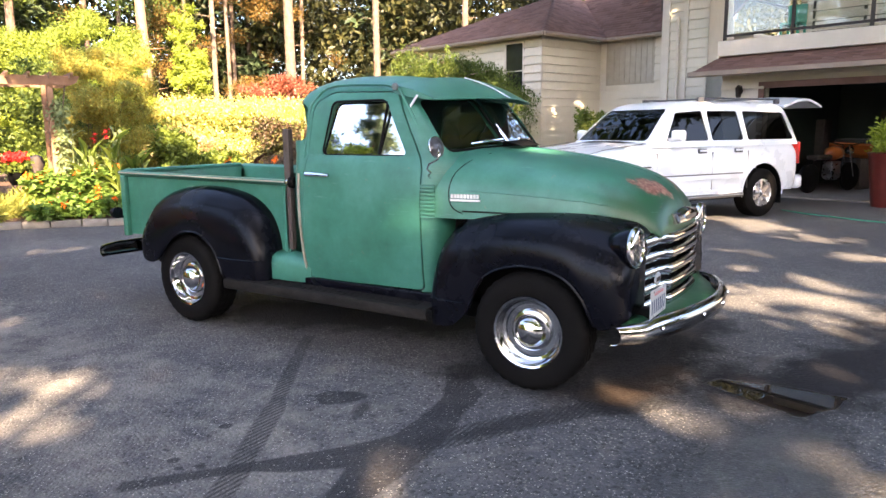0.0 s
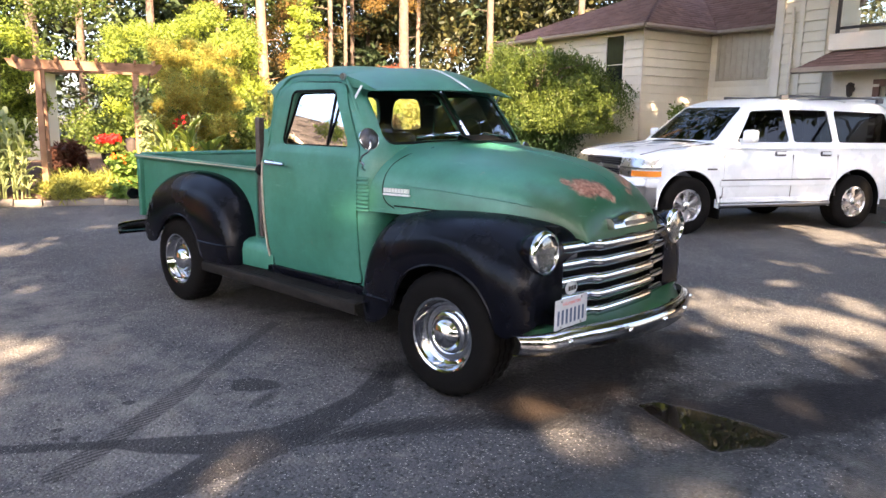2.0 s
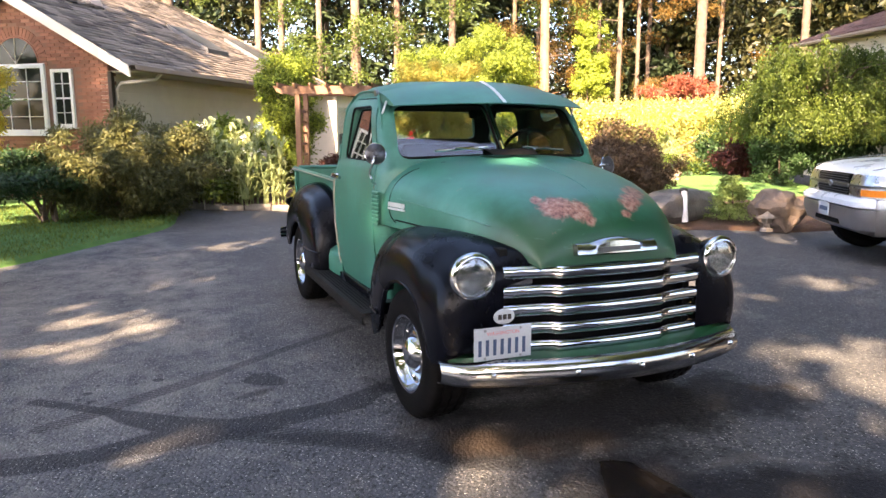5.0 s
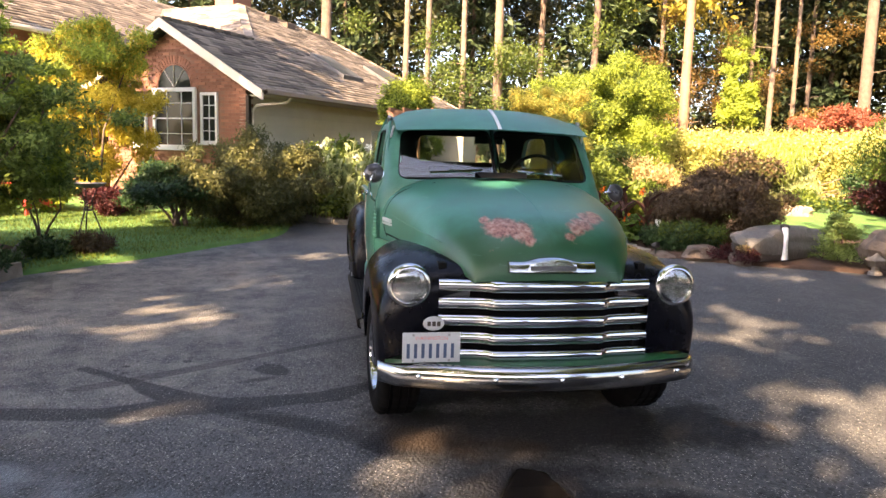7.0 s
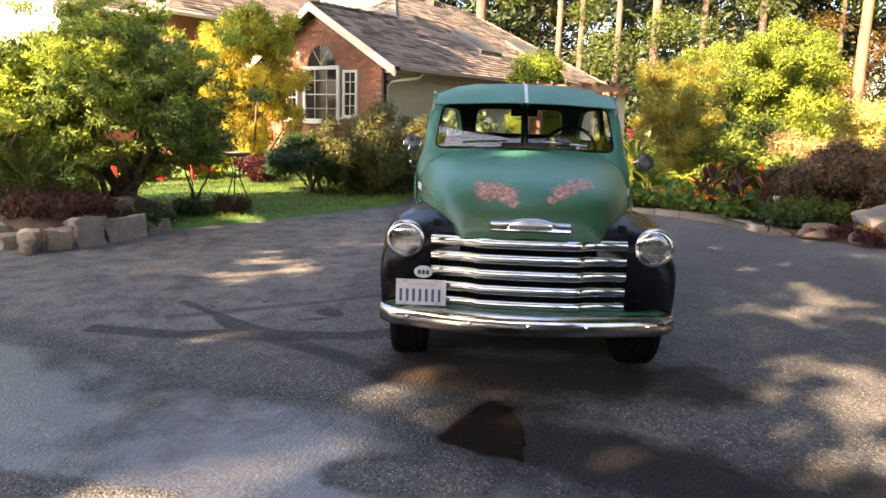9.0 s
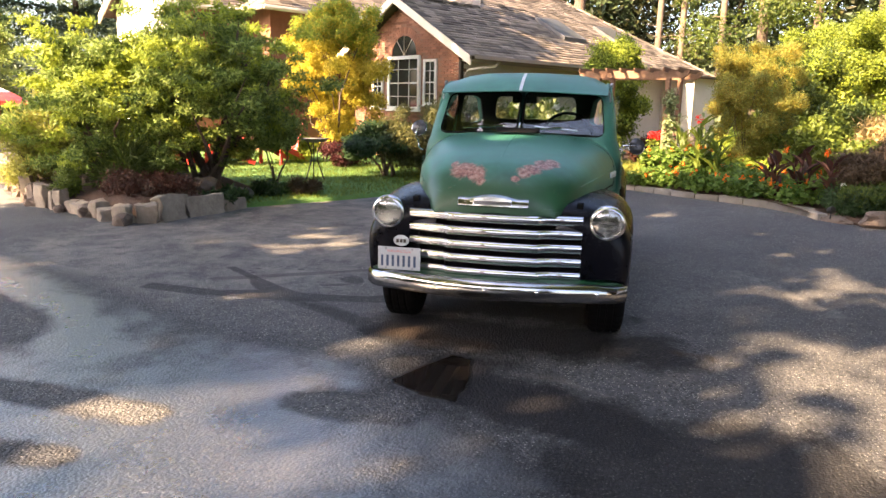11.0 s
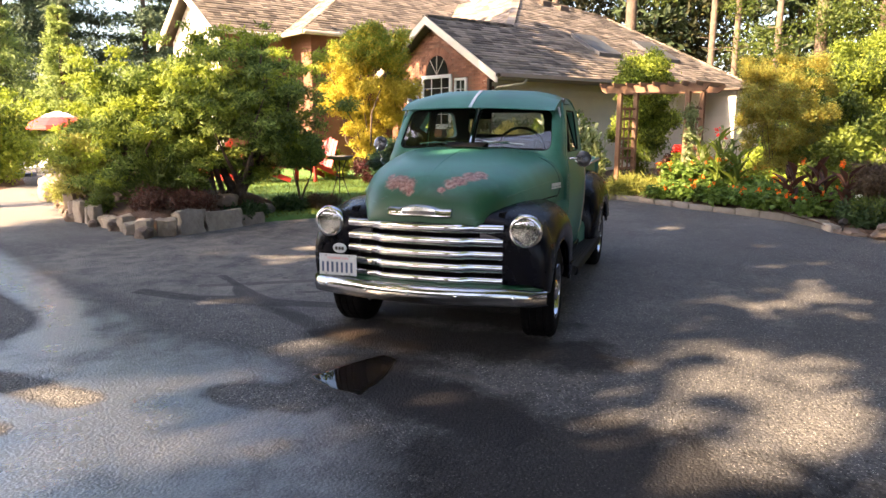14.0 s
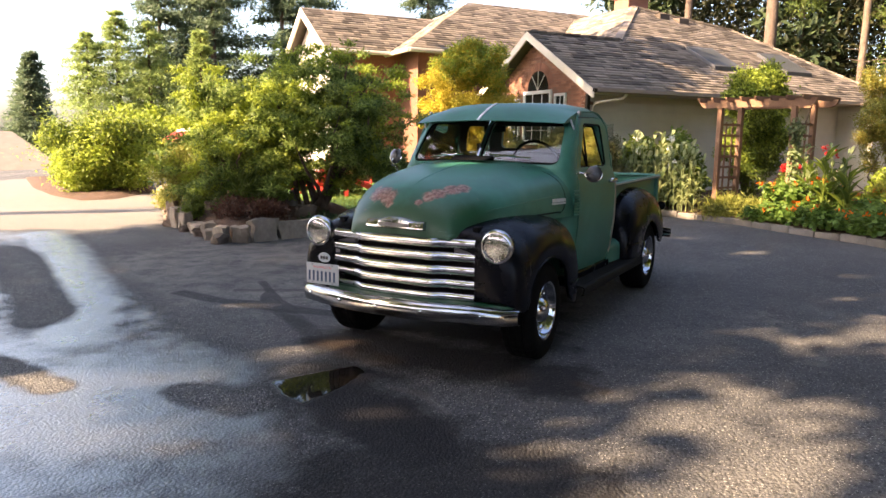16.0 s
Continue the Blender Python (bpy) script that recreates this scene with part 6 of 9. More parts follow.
# column block between wing and garage
blk, mb = wall_slab(garage_house, H2, 3.05, 1.45, 4.3, 1.45, 0.0, 6.5, SIDING, 1.2, "entry_block")
lap_boards(blk, Matrix(), 1.25, 0.6, 6.4, 0.24, SIDING)
part("corner_board", boxes((3.0, 3.22, 1.36, 1.46, 0.3, 6.5), bevel=0.008), TRIM, garage_house).matrix_basis = H2.m
part("corner_board", boxes((3.62, 3.74, 1.38, 1.46, 0.3, 6.5), bevel=0.008), TRIM, garage_house).matrix_basis = H2.m
part("downpipe", tube([H2.at(3.5, 1.28, 4.3), H2.at(3.5, 1.34, 3.9), H2.at(3.5, 1.34, 0.3)], 0.04, 8), TRIM, garage_house)
# wing roof: hip with a valley over the inner corner
R = {"a": (-6.5, -0.45, 4.15), "b": (0.45, -0.45, 4.15), "c": (0.45, 2.4, 4.15), "d": (4.2, 2.4, 4.15), "p": (-2.6, 3.6, 5.9), "q": (4.2, 5.2, 5.9), "l": (-6.5, 8.0, 4.15), "v": (-2.6, 5.2, 5.9)}
R = {k: H2.at(*v) for k, v in R.items()}
wingroof = [["a", "b", "p"], ["b", "c", "v", "p"], ["c", "d", "q", "v"], ["l", "a", "p"]]
for f in wingroof:
    roof_face(garage_house, [R[k] for k in f], SHINGLE2)
    shingles(garage_house, [R[k] for k in f], SHINGLES2, 0.34, 0.17, 11)
for p, q in (("a", "b"), ("b", "c"), ("c", "d")):
    part("gutter", tube([tuple(Vector(R[p]) - Vector((0, 0, 0.07))), tuple(Vector(R[q]) - Vector((0, 0, 0.07)))], 0.06, 8), TAN, garage_house)
part("roof_vent", tube([H2.at(1.6, 3.6, 4.8), H2.at(1.6, 3.6, 5.25)], 0.05, 8), IRON, garage_house)
# the garage: open front, deck over it
G0 = Frame(1.05, 12.27, math.degrees(math.atan2(-0.28, 0.96)))
gar, mgar = wall_slab(garage_house, G0, 0.1, 0.25, 8.0, 0.25, 0.0, 3.0, SIDING, 0.2, "garage_front", [(0.95, 6.2, -0.1, 2.28)])
lap_boards(gar, Matrix(), 7.9, 0.1, 2.9, 0.24, TRIM, [(0.95, 6.2, -0.1, 2.28)])
part("opening_trim", boxes((0.93, 1.05, 0.20, 0.30, 0, 2.3), (7.1 - 0.85, 7.2 - 0.85, 0.20, 0.30, 0, 2.3), (0.93, 6.4, 0.20, 0.30, 2.27, 2.40)), SHINGLE2, garage_house).matrix_basis = G0.m
# garage inside is near-black: its deep shade is put into the colour
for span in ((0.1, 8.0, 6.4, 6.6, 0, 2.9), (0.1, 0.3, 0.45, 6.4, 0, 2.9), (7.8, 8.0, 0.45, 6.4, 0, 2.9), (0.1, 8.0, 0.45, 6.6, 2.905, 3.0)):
    part("garage_ceiling" if span[4] > 2 else "garage_wall", boxes(span), CABIN_GARAGE_DARK, garage_house).matrix_basis = G0.m
part("garage_floor", boxes((0.1, 8.0, 0.2, 6.5, -0.02, 0.03)), KERB, garage_house).matrix_basis = G0.m
aw0 = [G0.at(-0.25, -0.55, 2.60), G0.at(8.4, -0.55, 2.60), G0.at(8.4, 0.25, 2.98), G0.at(0.05, 0.25, 2.98)]
roof_face(garage_house, aw0, SHINGLE2)
shingles(garage_house, aw0, SHINGLES2, 0.34, 0.15, 12)
part("gutter", thick(grid([[(x, y, z) for y, z in ((-0.54, 2.63), (-0.64, 2.63), (-0.65, 2.54), (-0.56, 2.52))] for x in (-0.25, 8.4)]), 0.004), TAN, garage_house).matrix_basis = G0.m
part("deck_band", boxes((0.05, 8.3, 0.05, 0.35, 2.98, 3.30), bevel=0.01), TRIM, garage_house).matrix_basis = G0.m
part("deck_floor", boxes((0.05, 8.3, 0.35, 4.0, 3.0, 3.25)), KERB, garage_house).matrix_basis = G0.m
railing = thing("deck_railing", "dark framed glass railing on the deck", "railing")
for x in (0.12, 1.55, 3.0, 4.6, 6.2, 7.8):
    part("post", boxes((x, x + 0.06, 0.12, 0.18, 3.3, 4.3), bevel=0.004), IRON, railing).matrix_basis = G0.m
part("rail", boxes((0.12, 8.0, 0.11, 0.19, 4.26, 4.31), bevel=0.004), IRON, railing).matrix_basis = G0.m
part("rail", boxes((0.12, 8.0, 0.12, 0.18, 3.38, 3.43), bevel=0.004), IRON, railing).matrix_basis = G0.m
part("rail", boxes((0.12, 0.16, 0.15, 3.5, 4.26, 4.31)), IRON, railing).matrix_basis = G0.m
for x0, x1 in ((0.2, 1.5), (1.65, 2.95), (3.1, 4.55), (4.7, 6.15), (6.3, 7.75)):
    g = part("glass_panel", boxes((x0, x1, 0.145, 0.155, 3.44, 4.25)), GLASS, railing)
    g.matrix_basis = G0.m
up, mup = wall_slab(garage_house, G0, 0.1, 4.0, 8.0, 4.0, 3.0, 6.0, SIDING, 0.2, "upper_wall")
lap_boards(up, Matrix(), 7.9, 3.3, 5.9, 0.24, SIDING)
window("deck_window", mup, 0.3, 7.4, 3.35, 5.5, garage_house, "wide dark sliding windows behind the deck", 6, 1, IRON, bar=0.07)
part("upper_roof", boxes((-0.3, 8.4, -0.4, 8.2, 6.0, 6.15), bevel=0.02), SHINGLE2, garage_house).matrix_basis = G0.m
part("house_body", boxes((-5.8, 4.0, 4.5, 10, 0, 4.1)), SIDING, garage_house).matrix_basis = H2.m


# ---------------------------------------------------------------- the white wagon
BUMPERGREY = surf("brushed_bumper", (0.30, 0.30, 0.31), (0.44, 0.44, 0.45), 4, 0.3, 0.8)
suv = thing("suv", "white sport utility vehicle parked with its liftgate open", "car", pose(1.90, 8.88, 0, 0, 0, -119.0))


def plan_row(z, xr, xf, w, r, n=8):
    c = []
    for cx, cy, a0 in ((xf, w, 0), (xr, w, 90), (xr, -w, 180), (xf, -w, 270)):
        ox, oy = cx - math.copysign(r, cx - (xr + xf) / 2), cy - math.copysign(r, cy)
        for k in range(n):
            a = radians(a0 + 90 * k / (n - 1))
            c.append((ox + r * math.cos(a), oy + r * math.sin(a), z))
    return c


def lofted(rows):
    return grid([plan_row(*r) for r in rows], close_v=True, caps=(True, True))


low = lofted(((0.42, -0.96, 3.56, 0.93, 0.2), (0.50, -1.01, 3.66, 0.975, 0.28), (0.72, -1.03, 3.70, 0.99, 0.30), (0.92, -1.02, 3.70, 0.99, 0.30), (1.00, -1.01, 3.68, 0.984, 0.30), (1.06, -1.01, 3.65, 0.972, 0.30), (1.11, -1.00, 3.57, 0.955, 0.32), (1.155, -1.0, 3.36, 0.935, 0.34), (1.185, -1.0, 3.08, 0.915, 0.35), (1.21, -1.0, 2.78, 0.895, 0.3), (1.25, -0.98, 2.55, 0.86, 0.25)))
arch = [lathe([(0.49, -0.5), (0.49, 0.5)], 40, "Y", pose(x, y, 0.40)) for x in (0, 2.946) for y in (-0.98, 0.98)]
body = part("body", cut(low, *arch), WHITE, suv, smooth=35)
TOP = ((1.18, -1.01, 2.56, 0.955, 0.2), (1.25, -1.0, 2.48, 0.935, 0.2), (1.42, -0.95, 2.29, 0.885, 0.2), (1.60, -0.88, 2.09, 0.835, 0.2), (1.74, -0.82, 1.92, 0.795, 0.21), (1.82, -0.77, 1.78, 0.745, 0.23), (1.87, -0.68, 1.62, 0.65, 0.25), (1.895, -0.55, 1.38, 0.5, 0.25))
INN = tuple((z if z < 1.8 else z - 0.03, a + 0.04, b - 0.05, w - 0.04, r) for z, a, b, w, r in TOP[:-1])
sidewins = [rounded(o, 0.05) for o in ([(1.24, 1.27), (2.16, 1.27), (1.86, 1.70), (1.30, 1.73)], [(0.44, 1.27), (1.16, 1.27), (1.20, 1.73), (0.50, 1.73)], [(-0.80, 1.27), (0.34, 1.27), (0.38, 1.73), (-0.62, 1.71)])]
tools = [prism(o, "Y", -1.2, 1.2) for o in sidewins]
tools.append(prism(rounded([(-0.80, 1.28), (0.80, 1.28), (0.64, 1.76), (-0.64, 1.76)], 0.06), "X", 1.72, 2.9))
tools.append(prism(rounded([(-0.72, 0.75), (0.72, 0.75), (0.64, 1.76), (-0.64, 1.76)], 0.06), "X", -1.6, -0.62))
part("cabin_shell", cut(lofted(TOP), lofted(INN), *tools), WHITE, suv, smooth=35)
glz = lofted([(z, a + 0.015, b - 0.018, w - 0.018, r) for z, a, b, w, r in TOP[:6]])
bmesh.ops.delete(glz, geom=[f for f in glz.faces if abs(f.normal.z) > 0.9 or f.calc_center_median().x < -0.80], context="FACES")
g = part("glazing", glz, DARKGLASS, suv, "dark tinted glass", 35)
g.visible_shadow = False
for y in (-0.42, 0.42):
    part("seat", merge(boxes((1.0, 1.5, y - 0.25, y + 0.25, 0.8, 1.08), bevel=0.05), boxes((0.85, 1.02, y - 0.24, y + 0.24, 0.95, 1.52), bevel=0.05), boxes((0.86, 0.96, y - 0.13, y + 0.13, 1.50, 1.68), bevel=0.04)), SEAT, suv, smooth=50)
for side in (-1, 1):
    for x in (0.0, 2.946):
        part("wheel_well", thick(grid([[(x + 0.495 * math.cos(a), side * y, 0.40 + 0.495 * math.sin(a)) for a in (math.pi * k / 16 for k in range(17))] for y in (0.62, 0.985)]), 0.01), FLATBLACK, suv)
    part("side_moulding", boxes((0.48, 2.44, *sorted((side * 0.985, side * 1.003)), 0.66, 0.74), bevel=0.008), WHITE, suv)
    part("moulding_insert", boxes((0.50, 2.42, *sorted((side * 0.99, side * 1.006)), 0.738, 0.756), bevel=0.004), GREYPLASTIC, suv)
    part("rocker_cladding", boxes((0.47, 2.47, *sorted((side * 0.93, side * 0.985)), 0.36, 0.50), bevel=0.015), WHITE, suv)
    part("step_bar", tube([(0.5, side * 1.0, 0.40), (2.45, side * 1.0, 0.40)], 0.035, 8), DULL, suv, smooth=50)
    for x in (1.34, 0.52):
        part("door_handle", boxes((x, x + 0.16, *sorted((side * 0.955, side * 1.0)), 1.10, 1.135), bevel=0.01), WHITE, suv)
        part("handle_cup", boxes((x - 0.01, x + 0.17, *sorted((side * 0.955, side * 0.984)), 1.075, 1.145), bevel=0.006), GREYPLASTIC, suv)
    for x in (2.38, 1.20, 0.38):
        part("door_seam", boxes((x, x + 0.004, *sorted((side * 0.97, side * 0.9912)), 0.5, 1.10)), DULL, suv)
    part("mirror", merge(boxes((2.02, 2.14, *sorted((side * 0.99, side * 1.21)), 1.27, 1.44), bevel=0.04), boxes((2.04, 2.10, *sorted((side * 0.90, side * 1.02)), 1.26, 1.32))), WHITE, suv, smooth=50)
    for name, mat, y0, y1, za, zb, off, tag in (("headlight", SILVER, 0.46, 1.0, 0.925, 1.035, 0.006, "clear upper headlight"), ("lamp_divider", DULL, 0.455, 1.0, 0.895, 0.92, 0.008, ""), ("headlight", SILVER, 0.46, 0.74, 0.79, 0.89, 0.007, "clear lower lamp"), ("indicator", AMBER, 0.745, 1.0, 0.80, 0.875, 0.006, "amber indicator")):
        hull = lofted(((0.70, 3.0, 3.70 + off, 0.99 + off, 0.30), (0.92, 3.0, 3.70 + off, 0.99 + off, 0.30), (1.00, 3.0, 3.68 + off, 0.984 + off, 0.30), (1.06, 3.0, 3.645 + off, 0.972 + off, 0.30)))
        part(name, cut(hull, boxes((3.40, 3.9, *sorted((side * y0, side * y1)), za, zb)), op="INTERSECT"), mat, suv, tag, 40)
    part("tail_light", boxes((-1.035, -1.0, *sorted((side * 0.76, side * 0.90)), 0.85, 1.22), bevel=0.006), REDLENS, suv)
    part("roof_rail", merge(tube([(-0.75, side * 0.60, 1.93), (1.15, side * 0.60, 1.935)], 0.015, 8), boxes((-0.78, -0.66, side * 0.60 - 0.02, side * 0.60 + 0.02, 1.86, 1.935)), boxes((1.05, 1.18, side * 0.60 - 0.02, side * 0.60 + 0.02, 1.86, 1.945))), GREYPLASTIC, suv)
    part("wiper", tube([(2.42, side * 0.1 - 0.1, 1.20), (2.30, side * 0.5 - 0.1, 1.27)], 0.01, 5), FLATBLACK, suv)
    part("mud_flap", boxes((2.40, 2.415, *sorted((side * 0.74, side * 0.985)), 0.2, 0.52)), FLATBLACK, suv)
    part("mud_flap", boxes((-0.5, -0.485, *sorted((side * 0.72, side * 0.98)), 0.2, 0.55)), FLATBLACK, suv)
    part("fender_badge", boxes((2.50, 2.66, *sorted((side * 0.988, side * 0.996)), 0.885, 0.91), bevel=0.002), GREYPLASTIC, suv)
for side in (-1, 1):
    for x in (0.0, 2.946):
        lip = [(x + 0.495 * math.cos(a), side * 0.992, 0.40 + 0.495 * math.sin(a)) for a in (math.pi * (k / 20 * 1.06 - 0.03) for k in range(21))]
        part("arch_lip", tube(lip, 0.012, 8), WHITE, suv, smooth=60)
    part("hood_line", tube([(3.62, side * 0.80, 1.088), (3.3, side * 0.86, 1.165), (2.8, side * 0.865, 1.215), (2.55, side * 0.86, 1.245)], 0.006, 5), DULL, suv)
part("cowl_panel", grid([[(2.60, y, 1.252 - 0.04 * y * y), (2.46, y, 1.275 - 0.04 * y * y)] for y in (-0.84, -0.4, 0, 0.4, 0.84)]), FLATBLACK, suv)
for y in (-0.35, 0.35):
    part("roof_bar", boxes((y * 1.6, y * 1.6 + 0.05, -0.60, 0.60, 1.93, 1.955), bevel=0.008), GREYPLASTIC, suv)
grl = part("grille", boxes((3.55, 3.712, -0.455, 0.455, 0.775, 1.035), bevel=0.03), FLATBLACK, suv, "dark mesh grille")
part("grille_strip", boxes((3.705, 3.735, -0.46, 0.46, 0.885, 0.925), bevel=0.01), DULL, grl)
for k in range(9):
    part("grille_slat", boxes((3.71, 3.718, -0.44, 0.44, 0.79 + k * 0.028, 0.797 + k * 0.028)), GREYPLASTIC, grl)
part("grille_emblem", lathe([(0.002, 0), (0.05, 0), (0.045, 0.012), (0.002, 0.014)], 4, "X", pose(3.735, 0, 0.905) @ Matrix.Diagonal((1, 1.5, 0.8, 1))), SILVER, grl)
part("front_bumper", lofted(((0.66, 3.3, 3.75, 0.985, 0.30), (0.68, 3.3, 3.79, 0.998, 0.34), (0.735, 3.3, 3.785, 0.998, 0.34), (0.775, 3.3, 3.73, 0.988, 0.32))), WHITE, suv, "white front bumper", 40)
part("bumper_lower", lofted(((0.36, 3.3, 3.60, 0.88, 0.28), (0.42, 3.3, 3.72, 0.95, 0.30), (0.56, 3.3, 3.775, 0.985, 0.32), (0.655, 3.3, 3.77, 0.985, 0.32))), BUMPERGREY, suv, "grey metal lower bumper", 40)
part("bumper_slot", boxes((3.70, 3.758, -0.34, 0.34, 0.44, 0.50), bevel=0.01), FLATBLACK, suv)
pl = part("number_plate", boxes((3.785, 3.797, -0.15, 0.15, 0.52, 0.67), bevel=0.002), PLATE, suv)
part("plate_mark", boxes((3.797, 3.799, -0.12, 0.12, 0.57, 0.62)), PLATEBLUE, pl)
part("rear_bumper", boxes((-1.10, -0.90, -0.95, 0.95, 0.42, 0.66), bevel=0.06), WHITE, suv, smooth=50)
part("underbody", boxes((-0.9, 3.4, -0.62, 0.62, 0.30, 0.45)), FLATBLACK, suv)
# raised liftgate
gate = [[(-0.70, y, 1.88 - 0.05 * (y / 0.75) ** 2), (-1.05, y, 1.985 - 0.05 * (y / 0.75) ** 2), (-1.35, y, 2.0 - 0.05 * (y / 0.75) ** 2), (-1.60, y, 1.93 - 0.05 * (y / 0.75) ** 2), (-1.72, y, 1.83)] for y in (-0.78, -0.5, 0, 0.5, 0.78)]
lg = part("liftgate", thick(grid(gate), 0.04), WHITE, suv, "raised white liftgate", 40)
part("liftgate_glass", thick(grid([[(-0.85, y, 1.885), (-1.3, y, 1.955)] for y in (-0.6, 0.6)]), 0.01), DARKGLASS, lg)
sw = wheel("wheel", 0.400, 0.275, 0.222, SILVER, suv, False, 0, 6)
set_wheel(sw, 2.946, -0.86, 0.400, False)
for x, y, fl in ((2.946, 0.86, True), (0, -0.86, False), (0, 0.86, True)):
    copy_thing(sw, pose(x, y, 0.400, 0, 0, 180 if fl else 0))

# ---------------------------------------------------------------- plants
L_RHODO = leaf_mat("leaves_rhododendron", (0.040, 0.080, 0.018), (0.31, 0.40, 0.095), 0.5)
L_GREEN = leaf_mat("leaves_green", (0.052, 0.086, 0.014), (0.20, 0.25, 0.038))
L_DARK = leaf_mat("leaves_dark", (0.012, 0.035, 0.012), (0.045, 0.085, 0.025), 0.3)
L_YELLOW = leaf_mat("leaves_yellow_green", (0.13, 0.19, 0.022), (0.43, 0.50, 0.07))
L_GOLD = leaf_mat("leaves_gold", (0.34, 0.27, 0.02), (0.66, 0.56, 0.08))
L_ORANGE = leaf_mat("leaves_orange", (0.17, 0.135, 0.02), (0.46, 0.37, 0.065), 0.5)
L_WEEP = leaf_mat("leaves_weeping", (0.022, 0.045, 0.008), (0.125, 0.17, 0.026), 0.4)
L_DEEP = leaf_mat("leaves_deep_green", (0.030, 0.058, 0.012), (0.12, 0.155, 0.025), 0.4)
L_RED = leaf_mat("leaves_red", (0.20, 0.05, 0.03), (0.42, 0.15, 0.09))
L_AUTUMN = leaf_mat("leaves_autumn", (0.07, 0.05, 0.014), (0.27, 0.16, 0.04))
L_PURPLE = leaf_mat("leaves_purple", (0.03, 0.008, 0.01), (0.10, 0.022, 0.022), 0.3)
L_BROWN = leaf_mat("leaves_brown", (0.04, 0.026, 0.014), (0.13, 0.085, 0.045), 0.35)
L_PEACH = leaf_mat("leaves_peach", (0.22, 0.16, 0.06), (0.55, 0.42, 0.20))
L_CANNA = leaf_mat("leaves_bronze_canna", (0.035, 0.014, 0.010), (0.12, 0.05, 0.03), 0.35)
L_BRONZE = leaf_mat("leaves_bronze_green", (0.034, 0.044, 0.014), (0.145, 0.140, 0.044), 0.35)
L_PALE = leaf_mat("leaves_pale", (0.18, 0.23, 0.09), (0.46, 0.49, 0.23))
L_STRAP = leaf_mat("leaves_strap", (0.09, 0.14, 0.06), (0.32, 0.36, 0.17))
L_FEATHER = leaf_mat("leaves_feathery", (0.12, 0.14, 0.03), (0.40, 0.40, 0.09))
L_FIR = leaf_mat("needles", (0.022, 0.040, 0.018), (0.085, 0.115, 0.05), 0.3)
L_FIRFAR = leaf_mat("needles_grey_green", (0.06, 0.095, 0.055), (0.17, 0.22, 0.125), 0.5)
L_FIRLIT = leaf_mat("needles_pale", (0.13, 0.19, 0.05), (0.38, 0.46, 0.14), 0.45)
L_HEDGE = leaf_mat("hedge_leaves", (0.28, 0.30, 0.06), (0.66, 0.62, 0.24), 0.5)
F_RED = leaf_mat("petals_red", (0.65, 0.02, 0.02), (0.8, 0.05, 0.04), 0.4)
F_ORANGE = leaf_mat("petals_orange", (0.8, 0.12, 0.01), (0.9, 0.25, 0.02), 0.4)
F_WHITE = leaf_mat("petals_white", (0.6, 0.62, 0.55), (0.8, 0.8, 0.75), 0.4)
L_NASTURTIUM = leaf_mat("leaves_nasturtium", (0.05, 0.11, 0.018), (0.20, 0.30, 0.06), 0.5)
L_WOODS = leaf_mat("woodland_leaves", (0.010, 0.018, 0.007), (0.07, 0.066, 0.020), 0.3)


def stems_for(rng, base, blobs, radius, count, material, parent, name="stem"):
    """Bent limbs from the base into the crown."""
    for k in range(count):
        b = blobs[rng.integers(len(blobs))]
        a, c = np.array(base) + rng.normal(size=3) * (radius * 1.5, radius * 1.5, 0), np.array(b[:3])
        mid = (a + c) / 2 + rng.normal(size=3) * 0.12 * np.linalg.norm(c - a) * (1, 1, 0.4)
        r = radius * rng.uniform(0.5, 1.0)
        part(name, tube([tuple(a), tuple(a * 0.6 + mid * 0.4 + (0, 0, 0.05)), tuple(mid), tuple(c)], r, 7, [r * 1.2, r, r * 0.7, r * 0.2]), material, parent, smooth=60)


def shrub(label, category, centre, radii, material, n, leaf, seed, clumps=30, clump=0.35, stems=4, stem_r=0.03, base_z=None, droop=0.0, flat=0.0, shell=0.75, squash=0.8, name="shrub", second=None, bark=None, high=False):
    rng = np.random.default_rng(seed)
    z0 = gz(centre[0]) + 0.05 if base_z is None else base_z
    e = thing(name, label, category, pose(centre[0], centre[1], z0))
    local = (0, 0, centre[2] - z0)
    blobs = clumped(rng, local, radii, clumps, clump, squash, high or name in ("maple_tree", "sapling"))
    stems_for(rng, (0, 0, 0), blobs, stem_r, stems, bark or BARK, e)
    foliage("leaves", rng, blobs, n, leaf[0], leaf[1], material, e, "", droop, flat, shell, 0.02)
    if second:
        # second tone on the highest clumps; the paler ones imitate sunlight in colour
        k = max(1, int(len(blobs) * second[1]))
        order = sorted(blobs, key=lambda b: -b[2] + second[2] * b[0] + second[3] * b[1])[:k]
        foliage("leaves", rng, [(b[0], b[1], b[2] + 0.04, b[3] * 1.08, b[4] * 1.08, b[5] * 1.08) for b in order], int(n * second[1]), leaf[0], leaf[1], second[0], e, "top leaves in a second tone, paler ones as if sunlit", droop, flat, 0.9, 0.02)
    return e


